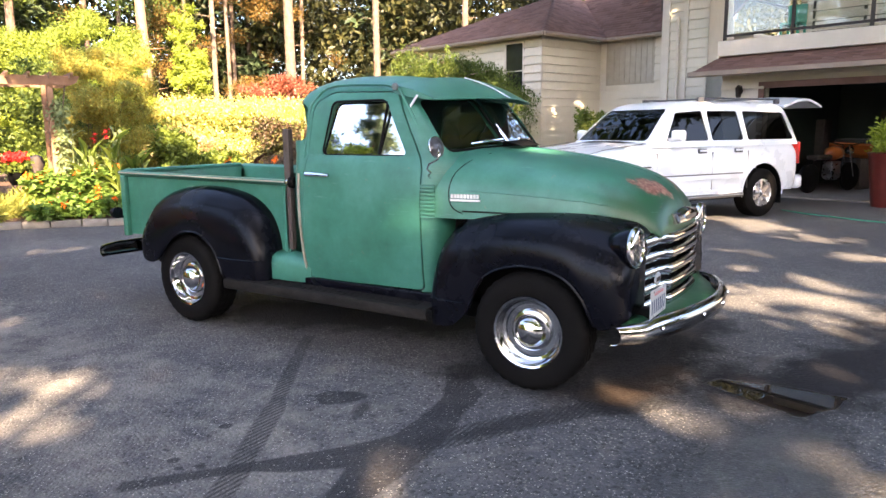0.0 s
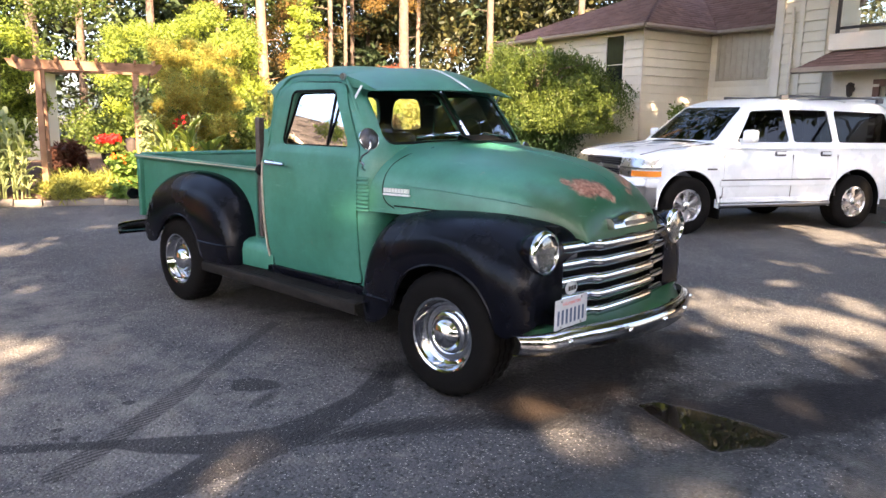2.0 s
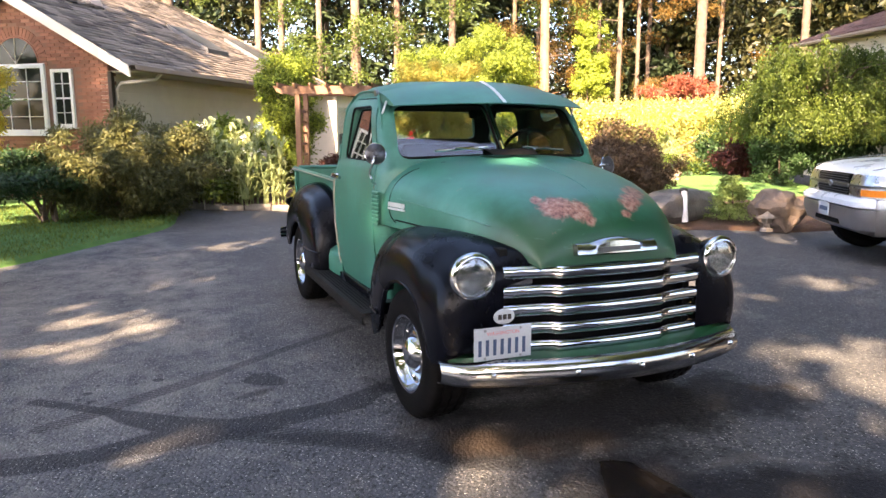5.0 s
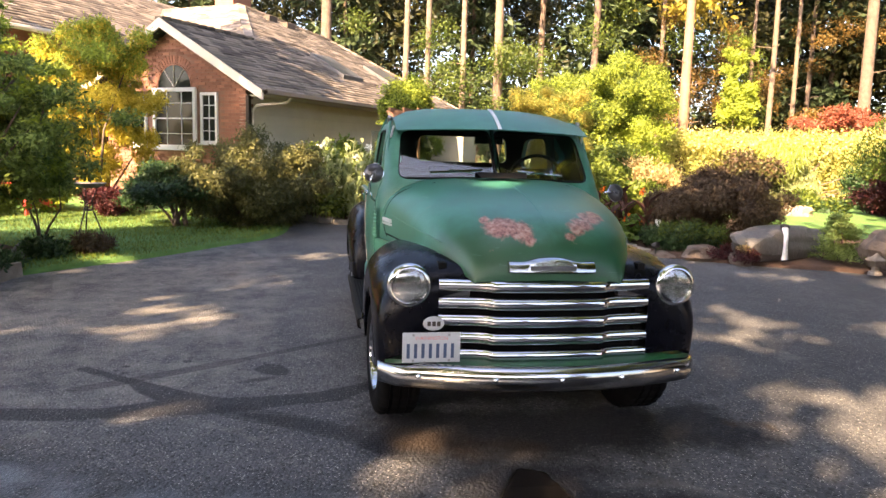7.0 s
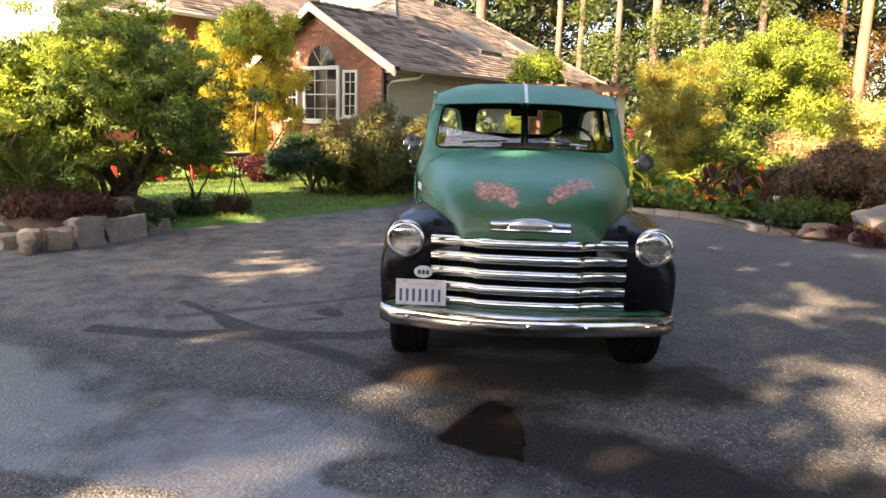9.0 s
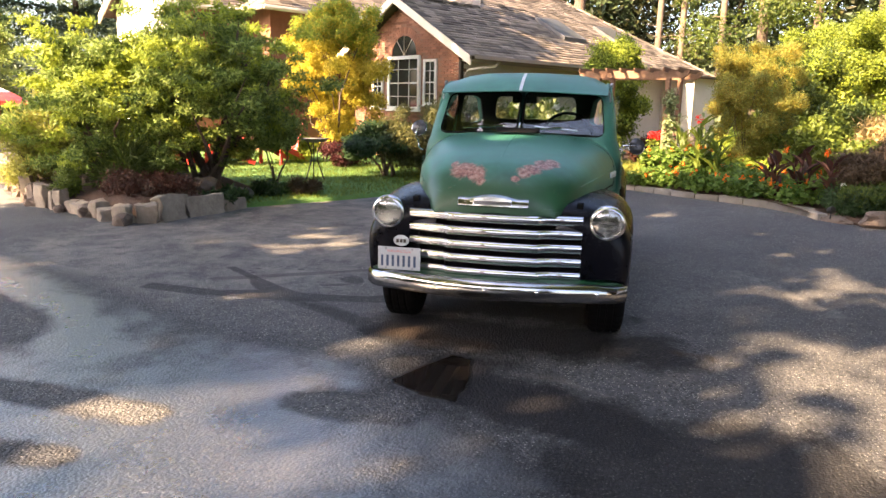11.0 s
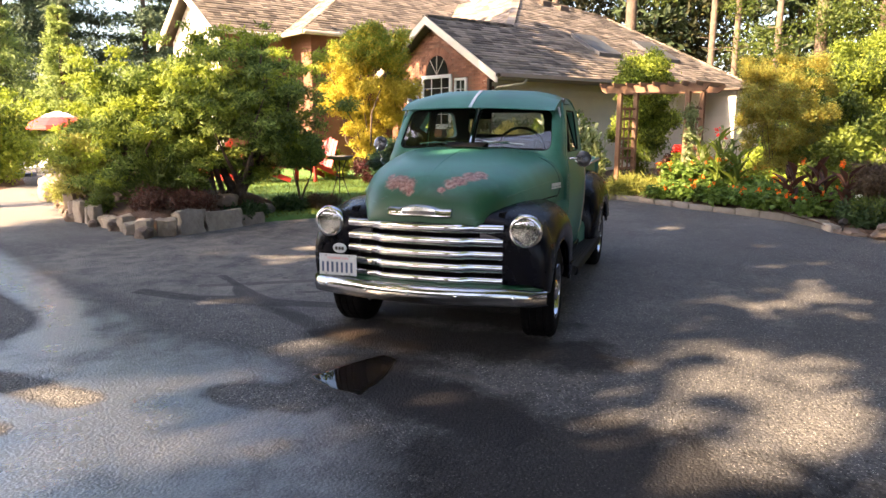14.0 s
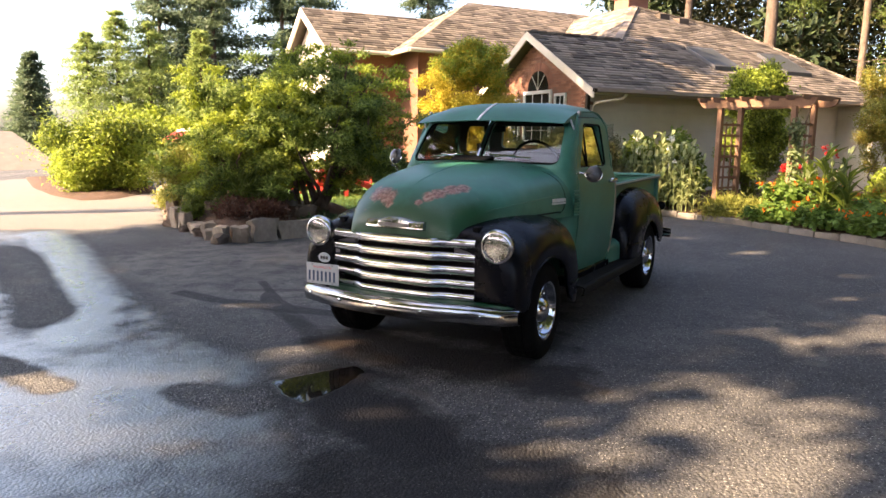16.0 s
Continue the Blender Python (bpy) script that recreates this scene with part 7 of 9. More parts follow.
def conifer(label, x, y, h, r, material, seed, n, leaf=(0.22, 0.10), base=0.3, z0=-0.05, droop=0.5, trunk_r=0.16, whorls=16, name="conifer"):
    """A tapered trunk, whorls of drooping boughs, and sprays of needles along them."""
    rng = np.random.default_rng(seed)
    e = thing(name, label, "tree", pose(x, y, z0))
    part("trunk", tube([(0, 0, 0), (0.03, 0.02, h * 0.4), (0, 0, h * 0.97)], trunk_r, 9, [trunk_r, trunk_r * 0.7, 0.02]), BARK, e, smooth=60)
    pts = []
    for k in range(whorls):
        t = (k + rng.uniform(0, 0.6)) / whorls
        z = h * (base / h + (1 - base / h) * t)
        ln = r * (1 - t) ** 0.8 * rng.uniform(0.75, 1.1) + 0.12
        for a in rng.uniform(0, 2 * math.pi, rng.integers(5, 9)):
            l1 = ln * rng.uniform(0.65, 1.15)
            m = int(n / whorls / 6.5)
            s = rng.random(m) ** 0.7
            spread = rng.normal(size=(m, 3)) * np.array([0.10, 0.10, 0.05]) * l1 * 0.9
            px = np.stack([np.cos(a) * s * l1, np.sin(a) * s * l1, z + l1 * (0.25 * s - droop * s * s)], 1) + spread * (0.4 + s[:, None])
            pts.append(px)
    p = np.concatenate(pts)
    p = p[p[:, 2] > 0.05]
    out = p * np.array([1, 1, 0])
    out /= np.linalg.norm(out, axis=1, keepdims=True) + 1e-6
    v, f = leaves_at(rng, p, out, leaf[0], leaf[1], droop, 0.2, 0.8, 0.4)
    soup("needles", v, f, material, e)
    return e


def tall_tree(label, x, y, h, r, lean, seed, bark, crown_z, crown_r, n, material, limbs=6, z0=-0.05):
    """A tall bare trunk with stubs and a crown far up."""
    rng = np.random.default_rng(seed)
    e = thing("tree", label, "tree", pose(x, y, z0))
    pts = [(lean[0] * t * h + 0.05 * math.sin(5 * t + seed), lean[1] * t * h + 0.05 * math.cos(4 * t + seed), t * h) for t in (0, 0.03, 0.1, 0.25, 0.5, 0.75, 1.0)]
    part("trunk", tube(pts, r, 11, [r * 1.35, r * 1.1, r, r * 0.92, r * 0.75, r * 0.5, 0.03]), bark, e, smooth=60)
    blobs = []
    for k in range(limbs):
        t = rng.uniform(crown_z / h, 0.95)
        a = rng.uniform(0, 2 * math.pi)
        ln = crown_r * rng.uniform(0.5, 1.0)
        b = np.array([lean[0] * t * h, lean[1] * t * h, t * h])
        tip = b + np.array([math.cos(a) * ln, math.sin(a) * ln, -0.1 * ln])
        part("limb", tube([tuple(b), tuple((b + tip) / 2 + (0, 0, 0.15 * ln)), tuple(tip)], r * 0.25, 6, [r * 0.3, r * 0.18, 0.01]), bark, e, smooth=60)
        blobs.append((*((b + tip) / 2), ln * 0.55, ln * 0.55, ln * 0.3))
        blobs.append((*tip, ln * 0.4, ln * 0.4, ln * 0.25))
    foliage("crown", rng, blobs, n, 0.32, 0.16, material, e, "", 0.4)
    for k in range(5):
        z = rng.uniform(1.2, 7)
        a = rng.uniform(0, 2 * math.pi)
        c = np.array([lean[0] * z, lean[1] * z, z])
        part("dead_stub", tube([tuple(c), tuple(c + (math.cos(a) * 0.7, math.sin(a) * 0.7, 0.1))], 0.02, 5, [0.025, 0.008]), bark, e)
    return e


# the woods: dark foliage far behind the gardens
rng = np.random.default_rng(21)
blobs = []
for k in range(560):
    a = rng.uniform(radians(88), radians(190)) if k < 420 else rng.uniform(radians(92), radians(124))
    d = rng.uniform(33, 52)
    z = rng.uniform(0.3, 20) if d > 36 else rng.uniform(3, 17)
    s = rng.uniform(1.2, 2.8)
    blobs.append((d * math.cos(a), d * math.sin(a), z, s, s, s * 0.6))
for k in range(90):
    a, r, s = rng.uniform(radians(162), radians(194)), rng.uniform(34, 46), rng.uniform(1.6, 2.8)
    blobs.append((r * math.cos(a), r * math.sin(a), rng.uniform(2, 17), s, s, s * 0.7))
for k in range(170):
    a, r, s = rng.uniform(radians(116), radians(146)), rng.uniform(33, 48), rng.uniform(1.6, 3.0)
    blobs.append((r * math.cos(a), r * math.sin(a), rng.uniform(0.5, 13), s, s, s * 0.7))
for k in range(260):
    a, r, s = rng.uniform(radians(86), radians(196)), rng.uniform(50, 60), rng.uniform(2.5, 4.0)
    blobs.append((r * math.cos(a), r * math.sin(a), rng.uniform(0.5, 24), s, s, s * 0.8))
tagged(foliage("woods", rng, blobs, 330000, 0.42, 0.19, L_WOODS, droop=0.4, shell=0.6), "dark mixed forest filling the background", "woods", kind="stuff")
blobs = []
for k in range(84):
    a = rng.uniform(radians(100), radians(186)) if k < 60 else rng.choice([rng.uniform(radians(141), radians(186)), rng.uniform(radians(100), radians(124))], p=(0.75, 0.25))
    d = rng.uniform(25.5, 31)
    s = rng.uniform(0.7, 1.5)
    blobs.append((d * math.cos(a), d * math.sin(a), rng.uniform(0.2, 2.0) if k < 60 else rng.uniform(3, 9), s, s, s * 0.7))
tagged(foliage("undergrowth", rng, blobs, 70000, 0.15, 0.075, L_DEEP, droop=0.2, shell=0.7), "sunlit green undergrowth at the wood's edge", "undergrowth", kind="stuff")
blobs = [(-24.5 + rng.normal() * 2.5, 20 + rng.normal() * 4.5, rng.uniform(2.5, 8), s, s, s * 0.7) for s in rng.uniform(0.4, 0.9, 40)]
tagged(foliage("autumn_leaves", rng, blobs, 20000, 0.13, 0.06, L_AUTUMN, droop=0.2, shell=0.7), "orange and yellow autumn branches among the trunks", "foliage", kind="stuff")
# trunks that stand out
TREES = ((-21.2, 17.5, 0.12, PALEBARK), (-22.8, 19.7, 0.10, PALEBARK), (-20.2, 21.2, 0.25, BARK), (-24, 18.4, 0.09, BARK), (-28.5, 2.8, 0.16, PALEBARK), (-28.4, 3.8, 0.15, PALEBARK), (-28.1, 5.5, 0.16, PALEBARK), (-27.8, 7.2, 0.25, PALEBARK), (-27.4, 15.5, 0.12, BARK),
         (-24.6, 15.4, 0.10, PALEBARK), (-26, 11.5, 0.18, BARK), (-30, 10, 0.18, BARK), (-14, 27, 0.18, BARK), (-10, 29, 0.21, BARK), (-18, 25, 0.18, BARK), (-30, -1, 0.30, BARK), (-31, -5, 0.21, BARK), (-22, 24, 0.11, PALEBARK), (-25, 22, 0.12, BARK))
for k, (x, y, r, bk) in enumerate(TREES):
    tall_tree("tall bare-stemmed forest tree with pale bark" if bk is PALEBARK else "tall dark-barked forest tree", x, y, 21 + (k * 7) % 6, r, (0.004 * ((k % 3) - 1), 0.003), 100 + k, bk, 11, 4.2, 2600, L_FIR)
tall_tree("leaning sunlit madrone with peeling orange bark", -18.3, 12.15, 19, 0.20, (-0.16, 0.09), 140, MADRONE, 8, 4.0, 3000, L_ORANGE)
for k, (x, y, h) in enumerate(((-29, 13, 19), (-33, 7, 22), (-26, 24, 20), (-20, 30, 22), (-34, 0, 22), (-8, 33, 21), (-32, 18, 22), (-33, -8, 20))):
    conifer("tall dark fir at the wood's edge", x, y, h, 3.6, L_FIR, 200 + k, 5500, (0.6, 0.25), 2.0, whorls=22)
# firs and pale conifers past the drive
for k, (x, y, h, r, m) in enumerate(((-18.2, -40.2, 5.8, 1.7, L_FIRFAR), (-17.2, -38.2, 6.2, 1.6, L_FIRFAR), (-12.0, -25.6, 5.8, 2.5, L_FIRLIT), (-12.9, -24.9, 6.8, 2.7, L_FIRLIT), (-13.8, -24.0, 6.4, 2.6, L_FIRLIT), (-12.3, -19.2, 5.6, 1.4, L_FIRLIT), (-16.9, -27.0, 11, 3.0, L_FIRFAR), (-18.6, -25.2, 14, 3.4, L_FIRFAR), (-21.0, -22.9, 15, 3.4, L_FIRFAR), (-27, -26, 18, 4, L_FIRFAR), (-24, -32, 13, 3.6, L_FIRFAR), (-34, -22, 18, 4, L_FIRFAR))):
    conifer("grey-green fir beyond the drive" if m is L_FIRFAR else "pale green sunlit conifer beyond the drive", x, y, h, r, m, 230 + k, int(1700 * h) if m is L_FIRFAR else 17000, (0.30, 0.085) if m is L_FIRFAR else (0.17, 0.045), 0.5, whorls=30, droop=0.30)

# hedge of bright leaves
rng = np.random.default_rng(31)
hedge = thing("hedge", "broad sunlit yellow-green clipped hedge", "hedge", pose(-16, 14.5, 0.1))
blobs = [(x + rng.normal() * 0.25, y + rng.normal() * 0.25, z, 0.8, 0.8, 0.5) for t in np.linspace(0, 0.8, 22) for x, y in [(-2.8 + 6.6 * t, -2.4 + 7.8 * t)] for z in (0.5, 1.2, 1.9, 2.15)]
stems_for(rng, (0, 0, 0), blobs, 0.04, 6, BARK, hedge)
foliage("leaves", rng, blobs, 44000, 0.115, 0.075, L_HEDGE, hedge)

shrub("mixed green shrubs at the end of the hedge", "shrub", (-12.6, 18.9, 1.1), (1.3, 1.4, 0.95), L_DEEP, 12000, (0.12, 0.07), 40, 30, 0.35, 3, 0.03)
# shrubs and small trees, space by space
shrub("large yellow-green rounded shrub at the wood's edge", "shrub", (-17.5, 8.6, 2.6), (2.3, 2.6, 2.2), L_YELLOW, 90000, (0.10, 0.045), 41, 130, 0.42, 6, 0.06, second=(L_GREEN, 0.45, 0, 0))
shrub("tall yellow-green shrub behind the flower bed", "shrub", (-12.6, 5.9, 1.6), (1.0, 1.0, 1.4), L_YELLOW, 26000, (0.10, 0.045), 39, 60, 0.3, 6, 0.05, second=(L_DEEP, 0.5, 0, 0))
shrub("green shrub behind the flower bed", "shrub", (-11.5, 5.2, 1.5), (1.5, 1.6, 1.4), L_DEEP, 22000, (0.11, 0.06), 42, 45, 0.4, 5, 0.04)
shrub("feathery orange-yellow shrub in the flower bed", "shrub", (-7.75, 3.55, 1.72), (0.95, 1.0, 1.30), L_ORANGE, 30000, (0.06, 0.015), 43, 110, 0.16, 12, 0.016, droop=0.1, shell=0.4, second=(L_FEATHER, 1.1, 0, 0))
shrub("golden false cypress behind the arbour", "shrub", (-9.9, 0.75, 1.9), (0.60, 0.64, 1.45), L_GREEN, 26000, (0.08, 0.035), 44, 75, 0.23, 4, 0.05, second=(L_YELLOW, 0.85, 0, 0))
shrub("green leafy shrub with white blooms by the siding", "shrub", (-8.2, -0.9, 0.95), (0.9, 0.9, 0.8), L_GREEN, 15000, (0.13, 0.08), 45, 26, 0.3, 4, 0.02)
shrub("dark red-leaved shrub in the bed", "shrub", (-9.2, 1.6, 0.6), (0.3, 0.3, 0.4), L_CANNA, 2600, (0.13, 0.05), 46, 12, 0.14, 3, 0.02)
shrub("pale low grassy shrub under the arbour", "shrub", (-6.75, 0.95, 0.27), (0.5, 0.75, 0.16), L_FEATHER, 12000, (0.16, 0.02), 47, 24, 0.22, 2, 0.01)
shrub("bright lime-leaved low shrub", "shrub", (-9.6, 3.6, 0.7), (0.9, 0.9, 0.55), L_YELLOW, 9000, (0.10, 0.06), 48, 20, 0.28, 3, 0.02)
shrub("low green shrubs in the border", "shrub", (-7.6, 4.8, 0.7), (1.4, 1.0, 0.6), L_GREEN, 20000, (0.10, 0.06), 49, 30, 0.3, 4, 0.02)
shrub("bronze and red shrub in the back bed", "shrub", (-8.7, 8.9, 0.85), (0.9, 0.85, 0.7), L_BRONZE, 13000, (0.10, 0.05), 50, 26, 0.32, 4, 0.03, second=(L_BROWN, 0.3, 0, 0))
shrub("pale straw-coloured ornamental shrub", "shrub", (-9.8, 7.0, 0.85), (1.2, 1.1, 0.65), L_PEACH, 16000, (0.14, 0.03), 51, 30, 0.34, 4, 0.02)
shrub("green shrub by the back bed", "shrub", (-13.8, 8.3, 0.8), (1.2, 1.1, 0.65), L_GREEN, 11000, (0.12, 0.07), 52, 26, 0.4, 3, 0.03)
shrub("laceleaf maple dome of brown-green leaves", "shrub", (-6.35, -2.45, 0.88), (1.28, 1.32, 0.78), L_BRONZE, 60000, (0.095, 0.024), 53, 100, 0.24, 6, 0.03, droop=0.9, flat=0.2)
shrub("dark green spreading shrub on the lawn", "shrub", (-5.75, -3.62, 0.78), (0.80, 0.82, 0.45), L_DARK, 30000, (0.075, 0.03), 54, 60, 0.20, 6, 0.045, flat=0.35, squash=0.5, high=True)
shrub("small brown tuft on the lawn edge", "shrub", (-2.95, -4.15, 0.2), (0.22, 0.22, 0.16), L_BROWN, 2200, (0.10, 0.015), 55, 10, 0.1, 2, 0.01)
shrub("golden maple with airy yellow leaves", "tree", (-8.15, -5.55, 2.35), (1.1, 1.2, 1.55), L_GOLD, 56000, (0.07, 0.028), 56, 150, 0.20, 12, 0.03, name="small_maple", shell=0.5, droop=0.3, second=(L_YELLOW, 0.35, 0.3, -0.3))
shrub("low yellow shrub by the porch", "shrub", (-8.1, -6.6, 0.55), (0.6, 0.6, 0.4), L_YELLOW, 6000, (0.08, 0.04), 57, 14, 0.2, 2, 0.02)
shrub("small maroon maple near the porch", "shrub", (-7.5, -5.1, 0.45), (0.5, 0.5, 0.35), L_PURPLE, 6000, (0.08, 0.03), 58, 14, 0.18, 3, 0.015)
# the large rhododendron on the island bed
def bough_shrub(label, x, y, low, top, spread, boughs, material, second, share, seed, leaf, n, stem=0.045):
    """Crooked limbs from the ground, each ending in ragged tufts of leaves, with gaps between."""
    rng = np.random.default_rng(seed)
    z0 = gz(x) + 0.1
    e = thing("shrub", label, "shrub", pose(x, y, z0))
    one, two = [], []
    for k in range(boughs):
        a = 2.4 * k + rng.normal() * 0.25
        u = (k + 0.5) / boughs
        h = low + (top - low) * u ** 0.8 * rng.uniform(0.9, 1.06)
        r = spread * math.sqrt(max(0.05, 1 - (u - 0.28) ** 2 / 0.62)) * rng.uniform(0.55, 1.12)
        tip = np.array([r * math.cos(a) * 0.92, r * math.sin(a) * 1.05, h])
        root = rng.normal(size=3) * (0.14, 0.18, 0)
        m1 = root * 0.6 + tip * 0.4 + rng.normal(size=3) * 0.10
        m2 = root * 0.25 + tip * 0.75 + rng.normal(size=3) * 0.10
        if k % 4 == 0:
            part("stem", tube([tuple(root), tuple(m1 * (0.8, 0.8, 0.9)), tuple(m2), tuple(tip)], stem, 7, [stem, stem * 0.7, stem * 0.4, 0.006]), BARK, e, smooth=60)
        for c in range(6):
            f = rng.uniform(0.68, 1.08)
            q = root + (tip - root) * f + rng.normal(size=3) * (0.22, 0.22, 0.13)
            s = rng.uniform(0.08, 0.18)
            # lighter tufts grow more frequent upwards: sun on the crown put into colour
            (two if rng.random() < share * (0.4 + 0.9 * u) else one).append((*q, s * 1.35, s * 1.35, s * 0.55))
    for k in range(boughs):
        u, a, s = rng.uniform(0.15, 0.9), rng.uniform(0, 6.28), rng.uniform(0.10, 0.20)
        r = spread * 0.62 * math.sqrt(rng.random())
        one.append((r * math.cos(a), r * math.sin(a), low + (top - low) * u, s * 1.3, s * 1.3, s * 0.7))
    for group, mat, tag in ((one, material, ""), (two, second, "lighter leaves, more towards the top, as if sunlit")):
        foliage("leaves", rng, group, int(n * len(group) / (len(one) + len(two))), leaf[0], leaf[1], mat, e, tag, 0.1, 0.15, 0.7, 0.05)
    return e


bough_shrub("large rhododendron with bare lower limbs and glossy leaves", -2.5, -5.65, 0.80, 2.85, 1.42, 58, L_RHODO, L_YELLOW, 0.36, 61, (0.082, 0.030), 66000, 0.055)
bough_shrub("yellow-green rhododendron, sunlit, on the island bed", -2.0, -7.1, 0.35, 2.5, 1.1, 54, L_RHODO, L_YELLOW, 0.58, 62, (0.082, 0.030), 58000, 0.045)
shrub("feathery pale green shrub at the corner of the island bed", "shrub", (-1.9, -8.2, 0.85), (0.55, 0.6, 0.75), L_FEATHER, 16000, (0.11, 0.018), 63, 40, 0.22, 5, 0.02)
shrub("low spray of rhododendron over the lawn", "shrub", (-3.75, -5.05, 1.05), (0.42, 0.4, 0.26), L_RHODO, 6000, (0.10, 0.035), 64, 14, 0.16, 3, 0.02)
shrub("strappy green clump under the rhododendron", "shrub", (-1.25, -6.3, 0.5), (0.4, 0.45, 0.3), L_DEEP, 3000, (0.34, 0.02), 65, 10, 0.15, 2, 0.01)
shrub("dark red heather on the rockery", "shrub", (-0.75, -5.6, 0.42), (0.45, 0.7, 0.10), L_CANNA, 8000, (0.06, 0.02), 66, 26, 0.16, 2, 0.01)
shrub("small green tuft among the rocks", "shrub", (-0.62, -6.75, 0.30), (0.18, 0.18, 0.2), L_GREEN, 2500, (0.09, 0.015), 67, 8, 0.1, 2, 0.01)
# shrubs left of the drive
shrub("broad yellow-green shrub beside the drive", "shrub", (-4.3, -14.15, 0.95), (1.1, 1.15, 0.95), L_YELLOW, 40000, (0.11, 0.05), 71, 70, 0.42, 5, 0.05, base_z=0.0, second=(L_GREEN, 0.35, 0, 0.1))
shrub("yellow-green shrub farther down the drive", "shrub", (-11.2, -21.4, 1.2), (2.0, 2.2, 1.2), L_YELLOW, 18000, (0.17, 0.09), 72, 44, 0.6, 4, 0.05, base_z=0.0)
# pond side
shrub("brown laceleaf maple mound over the rocks", "shrub", (-4.0, 5.35, 0.85), (0.95, 1.02, 0.50), L_BROWN, 46000, (0.085, 0.020), 81, 95, 0.22, 6, 0.03, droop=1.0, flat=0.2)
shrub("low spreading green juniper by the rocks", "shrub", (-3.55, 4.55, 0.33), (0.6, 0.5, 0.13), L_DARK, 14000, (0.09, 0.02), 82, 26, 0.15, 3, 0.015, second=(L_DEEP, 0.4, 0, 0))
shrub("small red-tinged groundcover by the rocks", "shrub", (-2.55, 4.85, 0.2), (0.35, 0.3, 0.1), L_PURPLE, 3000, (0.05, 0.02), 83, 12, 0.1, 2, 0.008, second=(L_PEACH, 0.12, 0, 0))
shrub("weeping green willow-like shrub by the lawn", "shrub", (-11.0, 11.4, 1.15), (0.75, 0.75, 0.75), L_PALE, 10000, (0.2, 0.025), 84, 22, 0.3, 3, 0.04, droop=2.2, second=(L_YELLOW, 0.4, 0, 0))
shrub("dark leafy shrub by the back lawn", "shrub", (-10.0, 13.6, 0.9), (1.1, 1.0, 0.8), L_DARK, 11000, (0.12, 0.06), 85, 22, 0.35, 3, 0.03)
shrub("low blue-green groundcover by the back lawn", "shrub", (-9.6, 11.2, 0.42), (1.0, 0.8, 0.22), L_DARK, 9000, (0.09, 0.05), 86, 20, 0.25, 2, 0.02, second=(L_GREEN, 0.5, 0, 0))
shrub("dark red maple bush near the house", "shrub", (-8.2, 12.6, 0.95), (0.95, 0.9, 0.75), L_PURPLE, 15000, (0.09, 0.04), 87, 28, 0.3, 4, 0.03, second=(L_RED, 0.12, 0, 0))
shrub("columnar dark conifer by the house", "shrub", (-6.3, 11.6, 0.95), (0.6, 0.6, 0.85), L_DARK, 14000, (0.09, 0.03), 88, 26, 0.25, 2, 0.04)
def weeping_tree(label, x, y, top, radius, seed, strands=1500):
    """A short trunk, arching limbs, and strands of leaves that hang from them."""
    rng = np.random.default_rng(seed)
    z0 = gz(x)
    e = thing("weeping_tree", label, "tree", pose(x, y, z0))
    part("trunk", tube([(0, 0, 0), (0.06, -0.04, 0.9), (-0.05, 0.05, 1.8), (0, 0, top * 0.85)], 0.12, 9, [0.15, 0.12, 0.09, 0.03]), BARK, e, smooth=60)
    starts = []
    for k in range(46):
        a, r = 2 * math.pi * k / 46 * 3 + rng.normal() * 0.2, radius * rng.uniform(0.3, 1.0)
        h = top * (1 - 0.40 * (r / radius) ** 2) * rng.uniform(0.55, 1.0)
        tip = (r * math.cos(a), r * math.sin(a), h)
        part("limb", tube([(0, 0, h * 0.55), (tip[0] * 0.45, tip[1] * 0.45, h * 0.95), tip], 0.03, 6, [0.045, 0.025, 0.008]), BARK, e, smooth=60)
        starts.append(tip)
    pts, tops = [], []
    for k in range(strands):
        t = starts[rng.integers(len(starts))]
        f = rng.uniform(0.45, 1.05)
        p = np.array([t[0] * f, t[1] * f, t[2] * (0.9 + 0.1 * f)]) + rng.normal(size=3) * (0.22, 0.22, 0.12)
        ln = min(max(0.15, p[2] - 1.2), rng.uniform(0.25, 1.0))
        out = np.array([p[0], p[1], 0]) / (np.hypot(p[0], p[1]) + 0.1)
        s = np.linspace(0, 1, 46)[:, None]
        q = p + out * 0.55 * s ** 0.7 - np.array([0, 0, 1]) * ln * s ** 1.7 + rng.normal(size=(46, 3)) * 0.035
        # upper strands take the lighter leaves: sun on the crown in their colour
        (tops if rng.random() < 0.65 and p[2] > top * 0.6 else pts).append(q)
    for group, mat, label2 in ((pts, L_DEEP, ""), (tops, L_WEEP, "upper yellow-green sprays, lightened as if sunlit")):
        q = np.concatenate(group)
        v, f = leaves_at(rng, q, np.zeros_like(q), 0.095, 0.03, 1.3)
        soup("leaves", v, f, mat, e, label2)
    # inner leaves in the darkest tone, the crown's inner shade put into colour
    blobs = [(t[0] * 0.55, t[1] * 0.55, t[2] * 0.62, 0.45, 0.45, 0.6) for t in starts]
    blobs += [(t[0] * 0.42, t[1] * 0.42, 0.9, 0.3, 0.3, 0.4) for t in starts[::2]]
    foliage("leaves", rng, blobs, 20000, 0.10, 0.045, L_DARK, e, "inner leaves darkened for shade", 1.2, floor=0.03)
    return e


